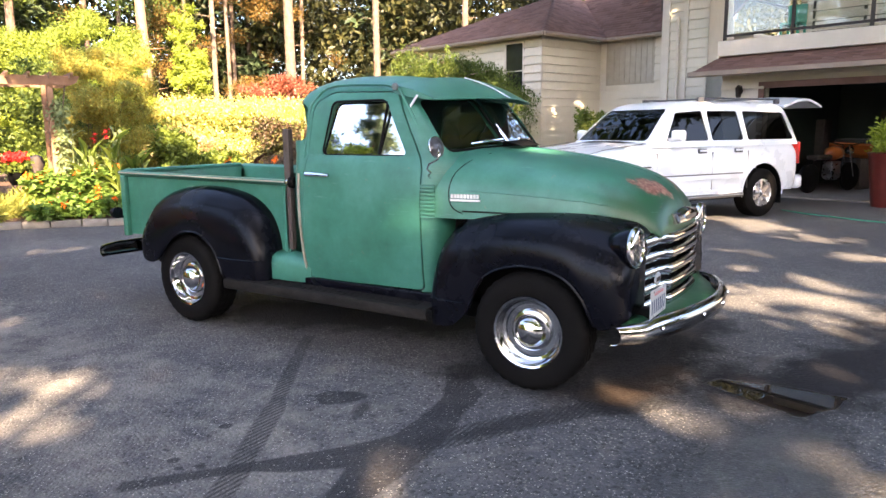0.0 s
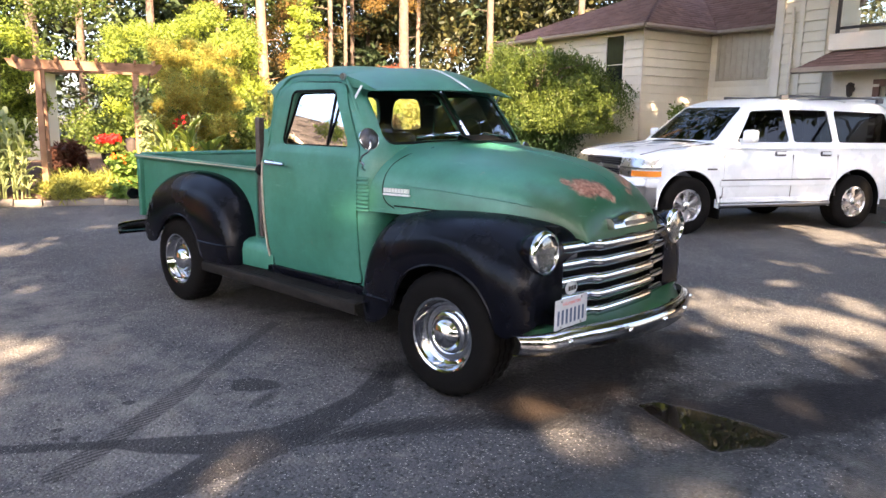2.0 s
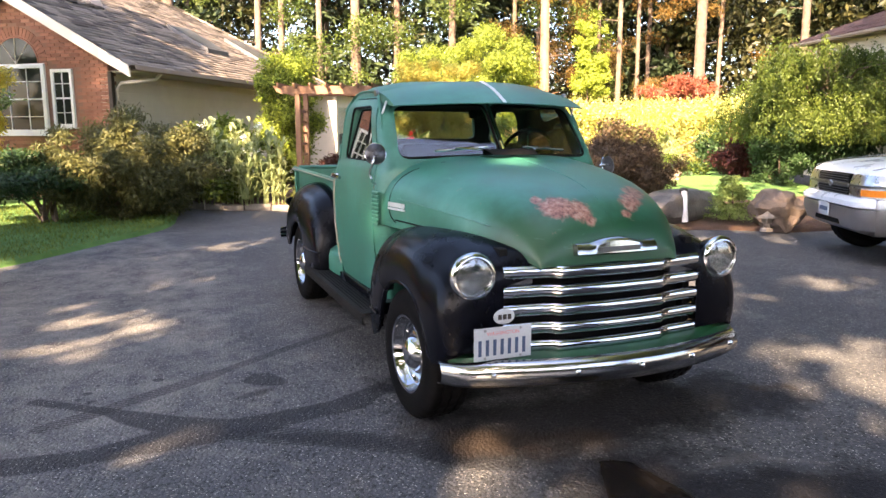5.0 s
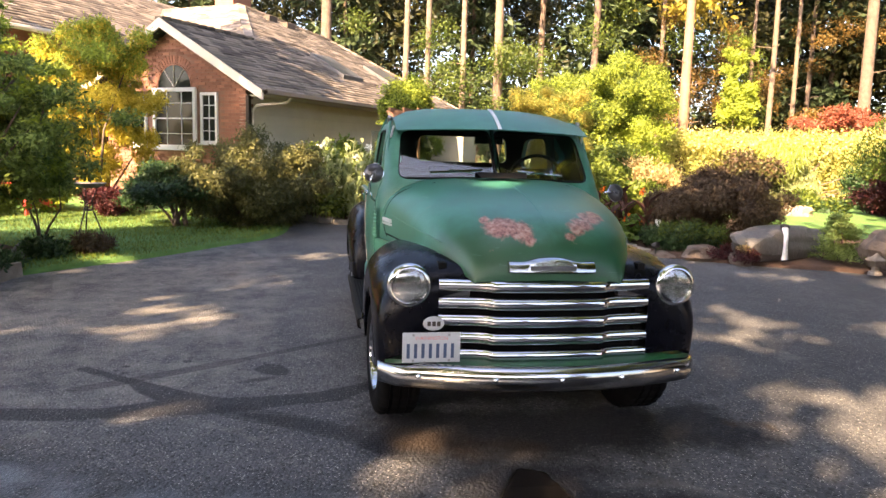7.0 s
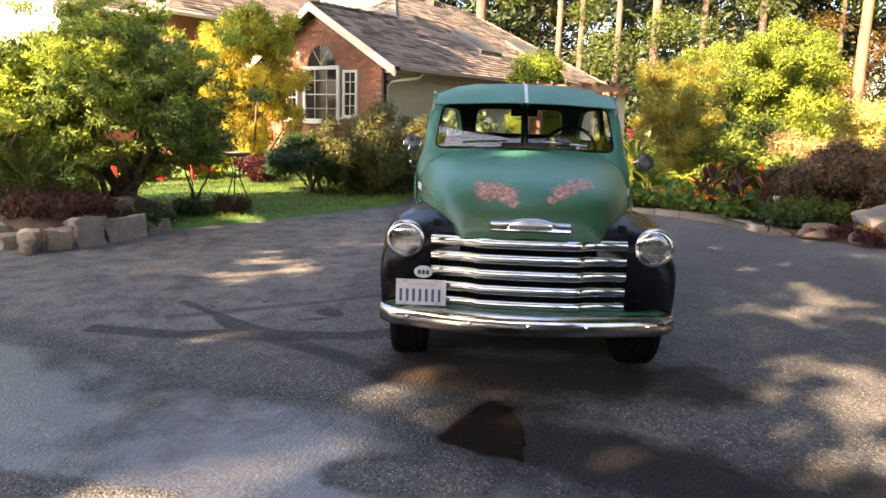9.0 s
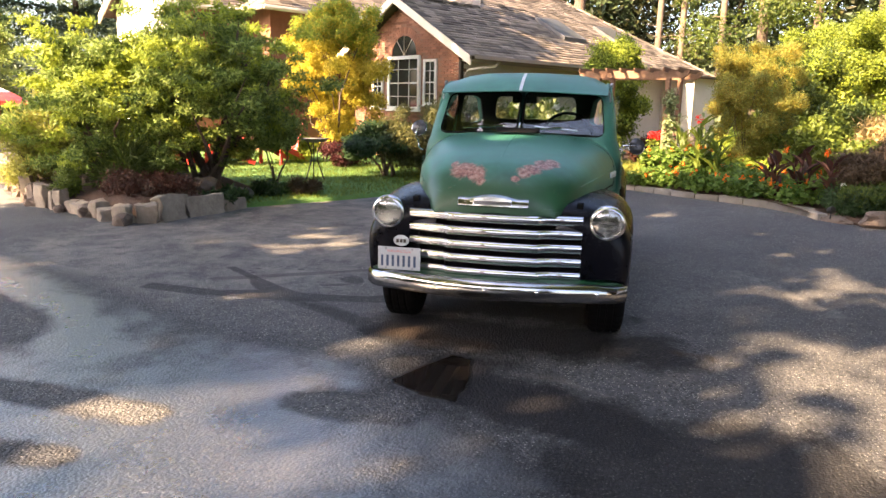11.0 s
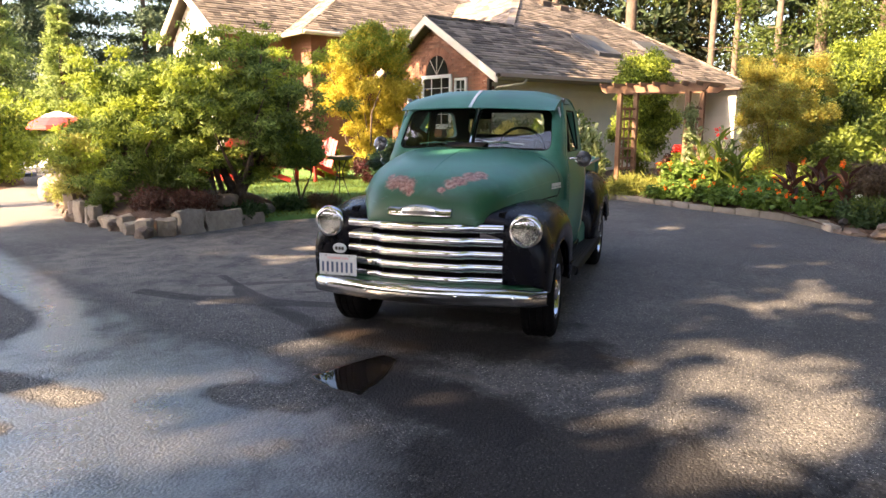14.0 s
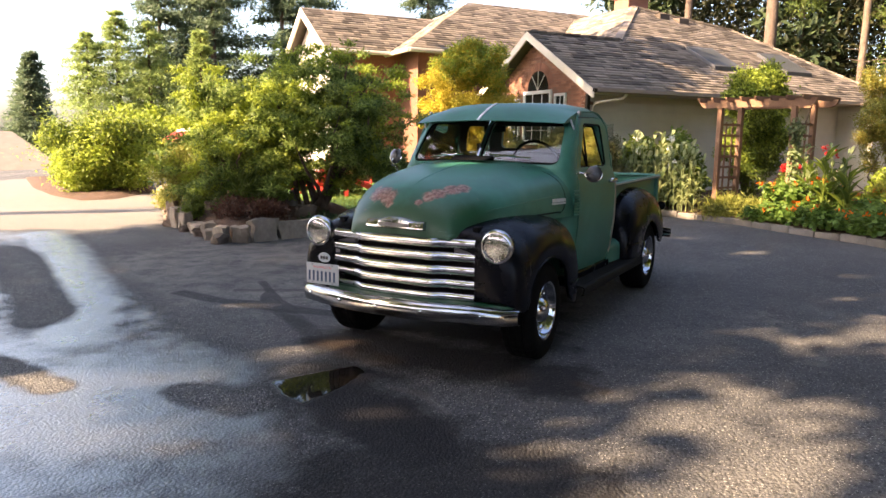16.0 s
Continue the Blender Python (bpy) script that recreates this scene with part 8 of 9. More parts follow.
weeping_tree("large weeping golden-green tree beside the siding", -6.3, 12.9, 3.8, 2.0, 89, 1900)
shrub("green shrub at the wall foot", "shrub", (-1.7, 12.6, 1.5), (0.5, 0.5, 0.6), L_GREEN, 6000, (0.10, 0.04), 90, 14, 0.24, 3, 0.02)
shrub("red-leaved maple among the trunks", "tree", (-18.6, 18.6, 3.1), (1.4, 1.6, 0.6), L_RED, 5500, (0.13, 0.055), 91, 44, 0.2, 5, 0.04, name="maple_tree")
shrub("slender sunlit yellow sapling at the wood's edge", "tree", (-20.5, 15.6, 3.6), (0.75, 0.75, 2.7), L_YELLOW, 13000, (0.13, 0.07), 92, 70, 0.24, 3, 0.05, name="sapling")
conifer("small cone-shaped dwarf conifer among the rocks", -2.3, 6.35, 0.72, 0.3, L_FIRLIT, 93, 7000, (0.05, 0.02), 0.03, 0.1, 0.15, 0.02, 12, name="dwarf_conifer")
for k, (x, y) in enumerate(((-1.6, -4.75), (-2.7, -4.6))):
    shrub("low green edging plants under the shrubs", "shrub", (x, y, 0.17), (0.35, 0.25, 0.12), L_DARK, 3500, (0.07, 0.03), 95 + k, 12, 0.1, 2, 0.008)


def leafy_stalks(label, x, y, h, stalks, material, seed, lean=0.12, bloom=None):
    """A clump of upright stalks with pale pointed leaves set along them, some bent and torn."""
    rng = np.random.default_rng(seed)
    e = thing("lily_clump", label, "plant", pose(x, y, gz(x) + 0.1), "tall pale-leaved clumps")
    v, f = [], []
    for k in range(stalks):
        b0 = rng.normal(size=2) * 0.13
        a0 = rng.uniform(0, 2 * math.pi)
        hh = h * rng.uniform(0.6, 1.05)
        way = np.array([math.cos(a0), math.sin(a0), 0]) * lean * rng.uniform(0.3, 1.6)
        base = np.array([b0[0], b0[1], 0])
        at = lambda t: base + way * hh * t * t + np.array([0, 0, hh * t])
        part("stalk", tube([tuple(at(t)) for t in (0, 0.35, 0.7, 0.97)], 0.009, 5, [0.012, 0.010, 0.008, 0.003]), material, e)
        for j in range(11):
            t = 0.10 + 0.085 * j + rng.normal() * 0.015
            a = 2.2 * j + rng.normal() * 0.4
            d, sd = np.array([math.cos(a), math.sin(a), 0]), np.array([-math.sin(a), math.cos(a), 0])
            ln, wd, out = rng.uniform(0.26, 0.46) * (1.1 - 0.45 * t), rng.uniform(0.045, 0.08), rng.uniform(0.25, 0.75)
            i = len(v)
            for u, w in ((0, 0.35), (0.25, 0.9), (0.55, 1.0), (0.8, 0.6), (1.0, 0.04)):
                c = at(min(t, 1)) + d * ln * out * u + np.array([0, 0, ln * (0.9 * u - 0.75 * u * u * out * 1.4)])
                v += [c - sd * wd * w / 2, c + np.array([0, 0, -0.12 * wd]), c + sd * wd * w / 2]
            for r in range(4):
                for c in range(2):
                    q = i + 3 * r + c
                    f.append((q, q + 1, q + 4, q + 3))
    soup("leaves", np.array(v), np.array(f), material, e, smooth=60)
    if bloom:
        for k in range(3):
            c = rng.normal(size=3) * (0.15, 0.15, 0.06) + (0, 0, h * rng.uniform(0.55, 0.95))
            p, d = blob_points(rng, [(*c, 0.05, 0.05, 0.045)], 30)
            vv, ff = leaves_at(rng, p, d, 0.05, 0.04)
            soup("flower", vv, ff, bloom, e)
    return e


rng = np.random.default_rng(301)
for k in range(12):
    t = k / 11
    leafy_stalks("tall pale leafy stalks behind the edging with white blooms" if k % 4 == 1 else "tall pale leafy stalks behind the edging", -7.45 + 0.85 * t + rng.uniform(-0.25, 0.2), -1.3 + 1.2 * t + rng.uniform(-0.15, 0.12), rng.uniform(1.1, 1.65), 6, L_PALE if k % 3 else L_STRAP, 310 + k, 0.16, F_WHITE if k % 4 == 1 else None)
for k, (x, y, h) in enumerate(((-6.25, 2.1, 1.5), (-6.0, 2.5, 1.35))):
    leafy_stalks("tall pale leafy stalks beside the arbour", x, y, h, 5, L_STRAP, 325 + k, 0.14)
def canna(label, x, y, h, material, seed, bloom=None, leaf=(0.42, 0.11), stalks=3):
    """Upright stalks with broad pointed leaves that wrap and lean out, folded along the middle."""
    rng = np.random.default_rng(seed)
    e = thing("canna", label, "plant", pose(x, y, gz(x) + 0.1))
    v, f = [], []
    for s in range(stalks):
        bx, by = rng.normal(size=2) * 0.09
        hh = h * rng.uniform(0.75, 1.0)
        part("stalk", tube([(bx, by, 0), (bx * 1.2, by * 1.2, hh * 0.5), (bx * 1.4, by * 1.4, hh * 0.92)], 0.012, 6, [0.016, 0.013, 0.006]), material, e)
        for k in range(6):
            z0 = hh * (0.12 + 0.14 * k)
            a = 2.4 * k + rng.normal() * 0.3 + s
            d2, sd = np.array([math.cos(a), math.sin(a), 0]), np.array([-math.sin(a), math.cos(a), 0])
            ln, wd, lean = leaf[0] * rng.uniform(0.8, 1.15), leaf[1] * rng.uniform(0.8, 1.2), rng.uniform(0.25, 0.7)
            i = len(v)
            for t, w in ((0, 0.15), (0.2, 0.7), (0.45, 1.0), (0.7, 0.75), (0.9, 0.3), (1.0, 0.03)):
                m = np.array([bx, by, z0]) + d2 * ln * (lean * t + 0.25 * t * t) + np.array([0, 0, ln * (0.85 * t - 0.35 * lean * t * t)])
                up = np.array([0, 0, 1.0]) * 0.25 * wd - d2 * 0.25 * wd
                v += [m - sd * wd * w / 2 + up * w, m, m + sd * wd * w / 2 + up * w]
            for r in range(5):
                for c in range(2):
                    q = i + 3 * r + c
                    f.append((q, q + 1, q + 4, q + 3))
    soup("leaves", np.array(v), np.array(f), material, e, smooth=60)
    if bloom:
        for top in ((0.03, 0.02, h * 1.02), (-0.05, 0.04, h * 0.96)):
            p, dd = blob_points(rng, [(*top, 0.028, 0.028, 0.04)], 16)
            vv, ff = leaves_at(rng, p, dd, 0.045, 0.03)
            soup("flower", vv, ff, bloom, e)
    return e


for k, (x, y, h) in enumerate(((-6.1, 1.95, 1.3), (-5.8, 2.25, 1.45), (-5.6, 2.6, 1.15), (-6.35, 2.4, 1.35))):
    canna("tall canna with broad green leaves and a red bloom" if k % 2 else "tall canna with broad green leaves", x, y, h * 0.88, L_GREEN, 330 + k, F_RED if k % 2 else None, (0.42, 0.10))
for k, (x, y, h) in enumerate(((-4.85, 3.25, 0.72), (-4.5, 3.5, 0.85), (-4.2, 3.72, 0.9), (-3.9, 3.95, 0.85))):
    canna("dark bronze-red leaved canna with an orange bloom" if k % 2 else "dark bronze-red leaved canna", x, y, h, L_CANNA, 340 + k, F_ORANGE if k % 2 else None, (0.36, 0.12), 2)


def flower_patch(label, pts, n, leaf_mat_, petal, nf, seed, height=0.32):
    rng = np.random.default_rng(seed)
    e = thing("flower_patch", label, "flowers", pose(pts[0][0], pts[0][1], gz(pts[0][0]) + 0.12))
    blobs = [(x - pts[0][0] + rng.normal() * 0.12, y - pts[0][1] + rng.normal() * 0.12, rng.uniform(0.05, height * 0.7), 0.22, 0.22, 0.16) for x, y in pts for _ in range(4)]
    foliage("leaves", rng, blobs, n, 0.085, 0.095, leaf_mat_, e, "", 0.0, 0.5, 0.8, 0.0)
    for k in range(nf):
        b = blobs[rng.integers(len(blobs))]
        c = np.array(b[:3]) + rng.normal(size=3) * (0.15, 0.15, 0.02) + (0, 0, 0.14)
        p, d = blob_points(rng, [(*c, 0.025, 0.025, 0.02)], 9)
        vv, ff = leaves_at(rng, p, d, 0.045, 0.04)
        soup("bloom", vv, ff, petal, e)
    return e


line = [tuple(p) for p in smooth_line([(-6.0, 1.45), (-5.35, 2.35), (-4.75, 3.2), (-4.1, 3.75)], 0.3)]
flower_patch("green nasturtium leaves with orange blooms along the edging", line, 7500, L_NASTURTIUM, F_ORANGE, 42, 351, 0.28)
flower_patch("second row of nasturtiums with orange blooms", [(x - 0.45, y + 0.30) for x, y in line], 6000, L_NASTURTIUM, F_ORANGE, 34, 352, 0.42)
flower_patch("yellow and orange flowers under the shrubs", [(-7.2, 2.9), (-7.0, 3.3), (-6.7, 3.6)], 3000, L_YELLOW, F_ORANGE, 26, 353, 0.5)
flower_patch("red azalea blooms under the rhododendron", [(-6.6, -8.6), (-7.0, -8.1), (-6.1, -9.0)], 2500, L_GREEN, F_RED, 40, 354, 0.6)
flower_patch("white blooms among the strap leaves", [(-7.3, -0.7), (-7.0, -0.9), (-7.6, -0.5)], 1500, L_GREEN, F_WHITE, 12, 355, 0.6)

flower_patch("tall mound of nasturtiums with orange blooms at the arbour foot", [(-6.45, 1.75), (-6.2, 2.05), (-6.0, 2.4), (-6.5, 2.2)], 4200, L_NASTURTIUM, F_ORANGE, 60, 356, 0.85)

# grass blades on the lawns
rng = np.random.default_rng(361)
LAWN_POLY = [tuple(p) for p in lawn_pts[::3]] + [(-9, -12), (-11, -8), (-11.5, -5), (-10.5, -3)]
pts = []
while len(pts) < 26000:
    x, y = rng.uniform(-8, -1), rng.uniform(-8.5, -1.6)
    if inside(LAWN_POLY, x, y):
        pts.append((x, y, gz(x) + 0.055))
v, f = leaves_at(rng, np.array(pts), np.tile([0, 0, 2.2], (len(pts), 1)), 0.06, 0.01, grow=0.8, face=0.0)
tagged(soup("grass", v, f, L_GREEN), "short green lawn grass", "grass", kind="stuff")


# ---------------------------------------------------------------- rocks
def boulder(label, x, y, z, sx, sy, sz, seed, material, yaw=0.0, group="", rough=0.25, sub=3, name="rock", square=0.88):
    bm = bmesh.new()
    bmesh.ops.create_icosphere(bm, subdivisions=sub, radius=1.0)
    for v in bm.verts:
        p = v.co.copy()
        k = 1 + rough * noise.noise(p * 1.3 + Vector((seed * 3.1, seed, 0))) + rough * 0.5 * noise.noise(p * 3.1 + Vector((seed, 0, seed)))
        q = Vector((math.copysign(abs(p.x) ** square, p.x), math.copysign(abs(p.y) ** square, p.y), math.copysign(abs(p.z) ** square, p.z))) * k
        v.co = Vector((q.x * sx, q.y * sy, q.z * sz))
    ob = part(name, bm, material, smooth=24)
    ob.matrix_basis = pose(x, y, z, 0, 0, yaw)
    return tagged(ob, label, "rock", group)


def slab(label, x, y, w, d, h, yaw, seed, material, tilt=0.0):
    """A quarried block: flat faces, chipped uneven corners."""
    rng = random.Random(seed)
    bm = boxes((-w / 2, w / 2, -d / 2, d / 2, -0.06, h))
    bmesh.ops.subdivide_edges(bm, edges=bm.edges, cuts=2, use_grid_fill=True)
    for v in bm.verts:
        ends = sum(abs(c) > lim * 0.98 for c, lim in ((v.co.x, w / 2), (v.co.y, d / 2), (v.co.z - h / 2, h / 2)))
        amount = 0.12 if ends > 1 else 0.05
        v.co += Vector((rng.uniform(-1, 1) * w, rng.uniform(-1, 1) * d, rng.uniform(-1, 0.5) * h)) * amount
    bmesh.ops.bevel(bm, geom=[e for e in bm.edges if e.calc_face_angle(0) > 0.6], offset=0.012, segments=1, affect="EDGES")
    ob = part("rock", bm, material, smooth=20)
    ob.matrix_basis = pose(x, y, gz(x), tilt, 0, yaw)
    return tagged(ob, label, "rock", "rockery wall")


mound("bed_island", [(-1.75, -4.72), (-1.2, -4.78), (-0.5, -4.95), (-0.08, -5.12), (-0.02, -5.45), (-0.36, -6.1), (-0.56, -6.7), (-0.9, -7.4), (-1.5, -8.2), (-2.4, -9.2), (-3.4, -9.0), (-3.9, -7.5), (-3.7, -6.0), (-2.9, -5.05)], 0.30, SOIL, "mulched island bed behind a low rock wall", "flower bed", wobble=0.10, lip=0.14)
rr = random.Random(9)
for k, (x, y, w, h, yaw) in enumerate(((-1.42, -4.62, 0.42, 0.17, -14), (-0.92, -4.76, 0.62, 0.27, -17), (-0.36, -4.92, 0.42, 0.33, -14))):
    slab("broad flat beige slab in the low rockery wall", x, y, w, 0.2, h, yaw, 20 + k, ROCK, 6)
wall_line = smooth_line([(-0.02, -5.02), (0.10, -5.25), (0.02, -5.62), (-0.3, -6.1), (-0.5, -6.7), (-0.85, -7.4), (-1.5, -8.2), (-2.2, -9.1)], 0.2)
for k, p in enumerate(wall_line[:-1]):
    ahead = wall_line[k + 1] - p
    yaw = math.degrees(math.atan2(ahead.y, ahead.x)) + rr.uniform(-14, 14)
    slab("upright grey-brown stone in the low rockery wall", p.x + rr.uniform(-0.03, 0.03), p.y + rr.uniform(-0.03, 0.03), rr.uniform(0.16, 0.27), rr.uniform(0.14, 0.2), rr.uniform(0.14, 0.36), yaw, 40 + k, rr.choice((ROCK, BROWNROCK, ROCK)), rr.uniform(-12, 4))
for k, p in enumerate(wall_line[1:-1:3]):
    s = rr.uniform(0.09, 0.15)
    boulder("small rough rock fallen at the rockery wall", p.x + 0.12, p.y + 0.02, s * 0.4, s * 1.1, s * 0.8, s * 0.7, 90 + k, BROWNROCK, rr.uniform(0, 180), "rockery wall", 0.35, 3, square=0.7)
for k, (x, y) in enumerate(((-0.6, -5.35), (-1.1, -5.2), (-0.75, -6.0), (-1.6, -5.15), (-1.2, -6.9))):
    boulder("rough rock half buried in the mulch", x, y, 0.34, rr.uniform(0.12, 0.2), 0.12, 0.1, 100 + k, BROWNROCK, k * 50, "rockery wall", 0.3, 3, square=0.6)
for k, (x, y, s) in enumerate(((-2.9, -9.9, 0.3), (-3.5, -10.6, 0.34), (-2.6, -9.2, 0.25), (-4.3, -11.4, 0.3), (-3.1, -9.6, 0.22))):
    boulder("sunlit pale rock beside the drive", x, y, s * 0.5, s * 1.3, s, s * 0.9, 60 + k, ROCK, k * 40, "drive rocks", 0.3)
for k, (x, y, s) in enumerate(((-2.2, -4.85, 0.16), (-2.9, -4.9, 0.14), (-3.2, -4.75, 0.12))):
    boulder("mossy rock on the lawn edge", x, y, 0.12, s * 1.4, s, s * 0.8, 70 + k, WETROCK, k * 60, "lawn rocks")
boulder("long flat grey fountain rock", -2.85, 5.75, 0.30, 1.0, 0.38, 0.30, 81, WETROCK, 112, rough=0.22, sub=4)
boulder("rounded grey boulder at the bed edge", -1.75, 6.75, 0.31, 0.35, 0.30, 0.31, 82, BROWNROCK, 20, rough=0.35, sub=4)
boulder("low brown rock beside the juniper", -2.95, 4.55, 0.14, 0.33, 0.22, 0.14, 83, BROWNROCK, 100)
boulder("flat pale rock at the kerb end", -3.25, 4.02, 0.06, 0.24, 0.13, 0.07, 84, BROWNROCK, 40)
boulder("small rock by the fountain", -2.55, 4.95, 0.1, 0.2, 0.16, 0.12, 85, BROWNROCK, 10)
boulder("grey boulder by the back lawn", -8.0, 9.6, 0.35, 0.5, 0.36, 0.24, 86, ROCK, 70)
# water spout on the fountain rock
fountain = thing("fountain_spout", "small dark spout with a white fall of water on the rock", "fountain", pose(-2.45, 5.55, 0.0))
part("spout", lathe([(0.002, 0.66), (0.05, 0.65), (0.07, 0.62), (0.055, 0.58), (0.03, 0.56), (0.002, 0.55)], 14), IRON, fountain, smooth=50)
part("water_fall", tube([(0.02, -0.01, 0.6), (0.09, -0.03, 0.5), (0.11, -0.04, 0.34), (0.12, -0.04, 0.14)], 0.03, 7, [0.05, 0.035, 0.03, 0.05]), CLOTH, fountain, "white falling water", 60)
lantern = thing("stone_lantern", "small weathered stone lantern at the bed's edge", "lantern", pose(-1.5, 6.3, 0.06))
part("foot", lathe([(0.09, 0), (0.085, 0.04), (0.05, 0.06), (0.045, 0.12)], 8), ROCK, lantern)
part("light_box", boxes((-0.055, 0.055, -0.055, 0.055, 0.12, 0.2), bevel=0.01), ROCK, lantern)
part("cap", lathe([(0.14, 0.2), (0.13, 0.215), (0.05, 0.26), (0.02, 0.29), (0.002, 0.3)], 8), ROCK, lantern)
post = thing("bollard_light", "short white path light post beside the juniper", "light", pose(-3.75, 4.2, gz(-4) + 0.17))
part("post", lathe([(0.035, 0), (0.035, 0.28), (0.045, 0.285), (0.045, 0.31), (0.03, 0.32)], 14), WHITETRIM, post, smooth=40)
part("cap", lathe([(0.05, 0.32), (0.045, 0.335), (0.01, 0.35)], 14), WHITETRIM, post, smooth=40)
spot = thing("spotlight", "small black garden spotlight by the kerb", "light", pose(-3.2, 3.92, 0.06))
part("stake", tube([(0, 0, 0), (0, 0, 0.14)], 0.012), IRON, spot)
part("head", lathe([(0.025, -0.06), (0.04, -0.05), (0.05, 0.03), (0.045, 0.04)], 14, "X", pose(0, 0, 0.17, 0, -20, 30)), IRON, spot, smooth=40)
ornament = thing("garden_ornament", "small pale stone ornament on the island bed", "ornament", pose(-1.95, -5.75, 0.36))
part("figure_stone", lathe([(0.09, 0), (0.10, 0.06), (0.075, 0.13), (0.045, 0.19), (0.05, 0.23), (0.03, 0.27), (0.002, 0.28)], 14), KERB, ornament, smooth=60)

# ---------------------------------------------------------------- the arbour
arbor = thing("garden_arbour", "cedar garden arbour with ladder trellis sides", "arbour", pose(-6.87, 0.46, gz(-6.87) + 0.06, 0, 0, math.degrees(math.atan2(1.17, 0.5))))
AW, AD, AH = 1.40, 0.70, 2.12
for x in (0, AW):
    for y in (0, AD):
        part("post", boxes((x - 0.045, x + 0.045, y - 0.045, y + 0.045, 0, AH), bevel=0.006), CEDAR, arbor)
    for k in range(8):
        part("rung", boxes((x - 0.018, x + 0.018, 0.045, AD - 0.045, 0.28 + k * 0.2, 0.32 + k * 0.2), bevel=0.003), CEDAR, arbor)
    for y in (0.22, 0.44):
        part("trellis_upright", boxes((x - 0.012, x + 0.012, y - 0.015, y + 0.015, 0.1, 1.75)), CEDAR, arbor)
for y in (-0.06, AD + 0.02):
    o = [(-0.42, AH + 0.02), (-0.36, AH - 0.08), (-0.28, AH - 0.12), (AW + 0.28, AH - 0.12), (AW + 0.36, AH - 0.08), (AW + 0.42, AH + 0.02)]
    part("beam", prism(o, "Y", y - 0.02, y + 0.04), CEDAR, arbor)
for k in range(8):
    x = -0.28 + k * (AW + 0.56) / 7
    o = [(-0.32, AH + 0.03), (-0.28, AH - 0.02), (AD + 0.28, AH - 0.02), (AD + 0.32, AH + 0.03), (AD + 0.32, AH + 0.06), (-0.32, AH + 0.06)]
    part("rafter", prism(o, "X", x - 0.018, x + 0.018), CEDAR, arbor)
ornament = thing("garden_stone", "dark weathered stone garden ornament on a flat base", "ornament", pose(-8.35, 2.55, gz(-8.35) + 0.06))
part("base", lathe([(0.002, 0), (0.24, 0), (0.25, 0.05), (0.20, 0.09), (0.002, 0.09)], 10), ROCK, ornament, smooth=40)
part("body", lathe([(0.002, 0.09), (0.15, 0.09), (0.19, 0.22), (0.13, 0.36), (0.16, 0.46), (0.10, 0.62), (0.15, 0.70), (0.11, 0.84), (0.002, 0.88)], 9, m=pose(0, 0, 0, 4, 3)), STAKEWOOD, ornament, "dark stacked stone", 50)
vine_rng = np.random.default_rng(402)
vine = thing("vine", "green and pale vine on the arbour post", "vine", pose(-6.25, 1.82, gz(-6) + 0.06))
part("vine_stem", tube([(0, 0, 0), (0.03, 0.02, 0.7), (-0.02, 0.03, 1.4), (-0.1, 0.2, 2.1)], 0.012, 5), BARK, vine)
foliage("leaves", vine_rng, [(0, 0, z, 0.1, 0.1, 0.22) for z in (0.3, 0.8, 1.2, 1.6)], 900, 0.09, 0.05, L_STRAP, vine, droop=0.8)
gp = thing("flower_pot", "dark pot of red geraniums on a stand", "flower pot", pose(-7.5, 1.75, gz(-7.5) + 0.1))
part("stand", merge(tube([(-0.08, -0.08, 0), (-0.06, -0.06, 0.4)], 0.01), tube([(0.08, -0.08, 0), (0.06, -0.06, 0.4)], 0.01), tube([(0, 0.1, 0), (0, 0.08, 0.4)], 0.01)), IRON, gp)
part("pot", lathe([(0.1, 0.4), (0.13, 0.45), (0.16, 0.62), (0.17, 0.64), (0.15, 0.65), (0.14, 0.6)], 20), FLATBLACK, gp, smooth=40)
foliage("leaves", np.random.default_rng(403), [(0, 0, 0.7, 0.2, 0.2, 0.1)], 500, 0.07, 0.07, L_GREEN, gp)
foliage("blooms", np.random.default_rng(404), [(a, b, 0.85, 0.09, 0.09, 0.07) for a, b in ((0, 0.1), (0.15, -0.05), (-0.14, -0.03), (0.02, -0.15))], 500, 0.045, 0.04, F_RED, gp, "red blooms")

# bird bath, chairs, porch
bath = thing("bird_bath", "iron tripod bird bath with a pale stone bowl", "bird bath", pose(-4.75, -4.72, gz(-4.75) + 0.06))
for a in (90, 210, 330):
    c, s = math.cos(radians(a)), math.sin(radians(a))
    part("leg", tube([(c * 0.2, s * 0.2, 0), (c * 0.07, s * 0.07, 0.35), (c * 0.06, s * 0.06, 0.5), (c * 0.15, s * 0.15, 0.72)], 0.011, 6), IRON, bath, smooth=60)
part("ring", tube([(0.075 * math.cos(a), 0.075 * math.sin(a), 0.36) for a in (2 * math.pi * k / 16 for k in range(17))], 0.008, 5), IRON, bath)
part("bowl", lathe([(0.03, 0.70), (0.16, 0.71), (0.26, 0.76), (0.27, 0.78), (0.25, 0.78), (0.15, 0.74), (0.002, 0.73)], 28), KERB, bath, smooth=50)


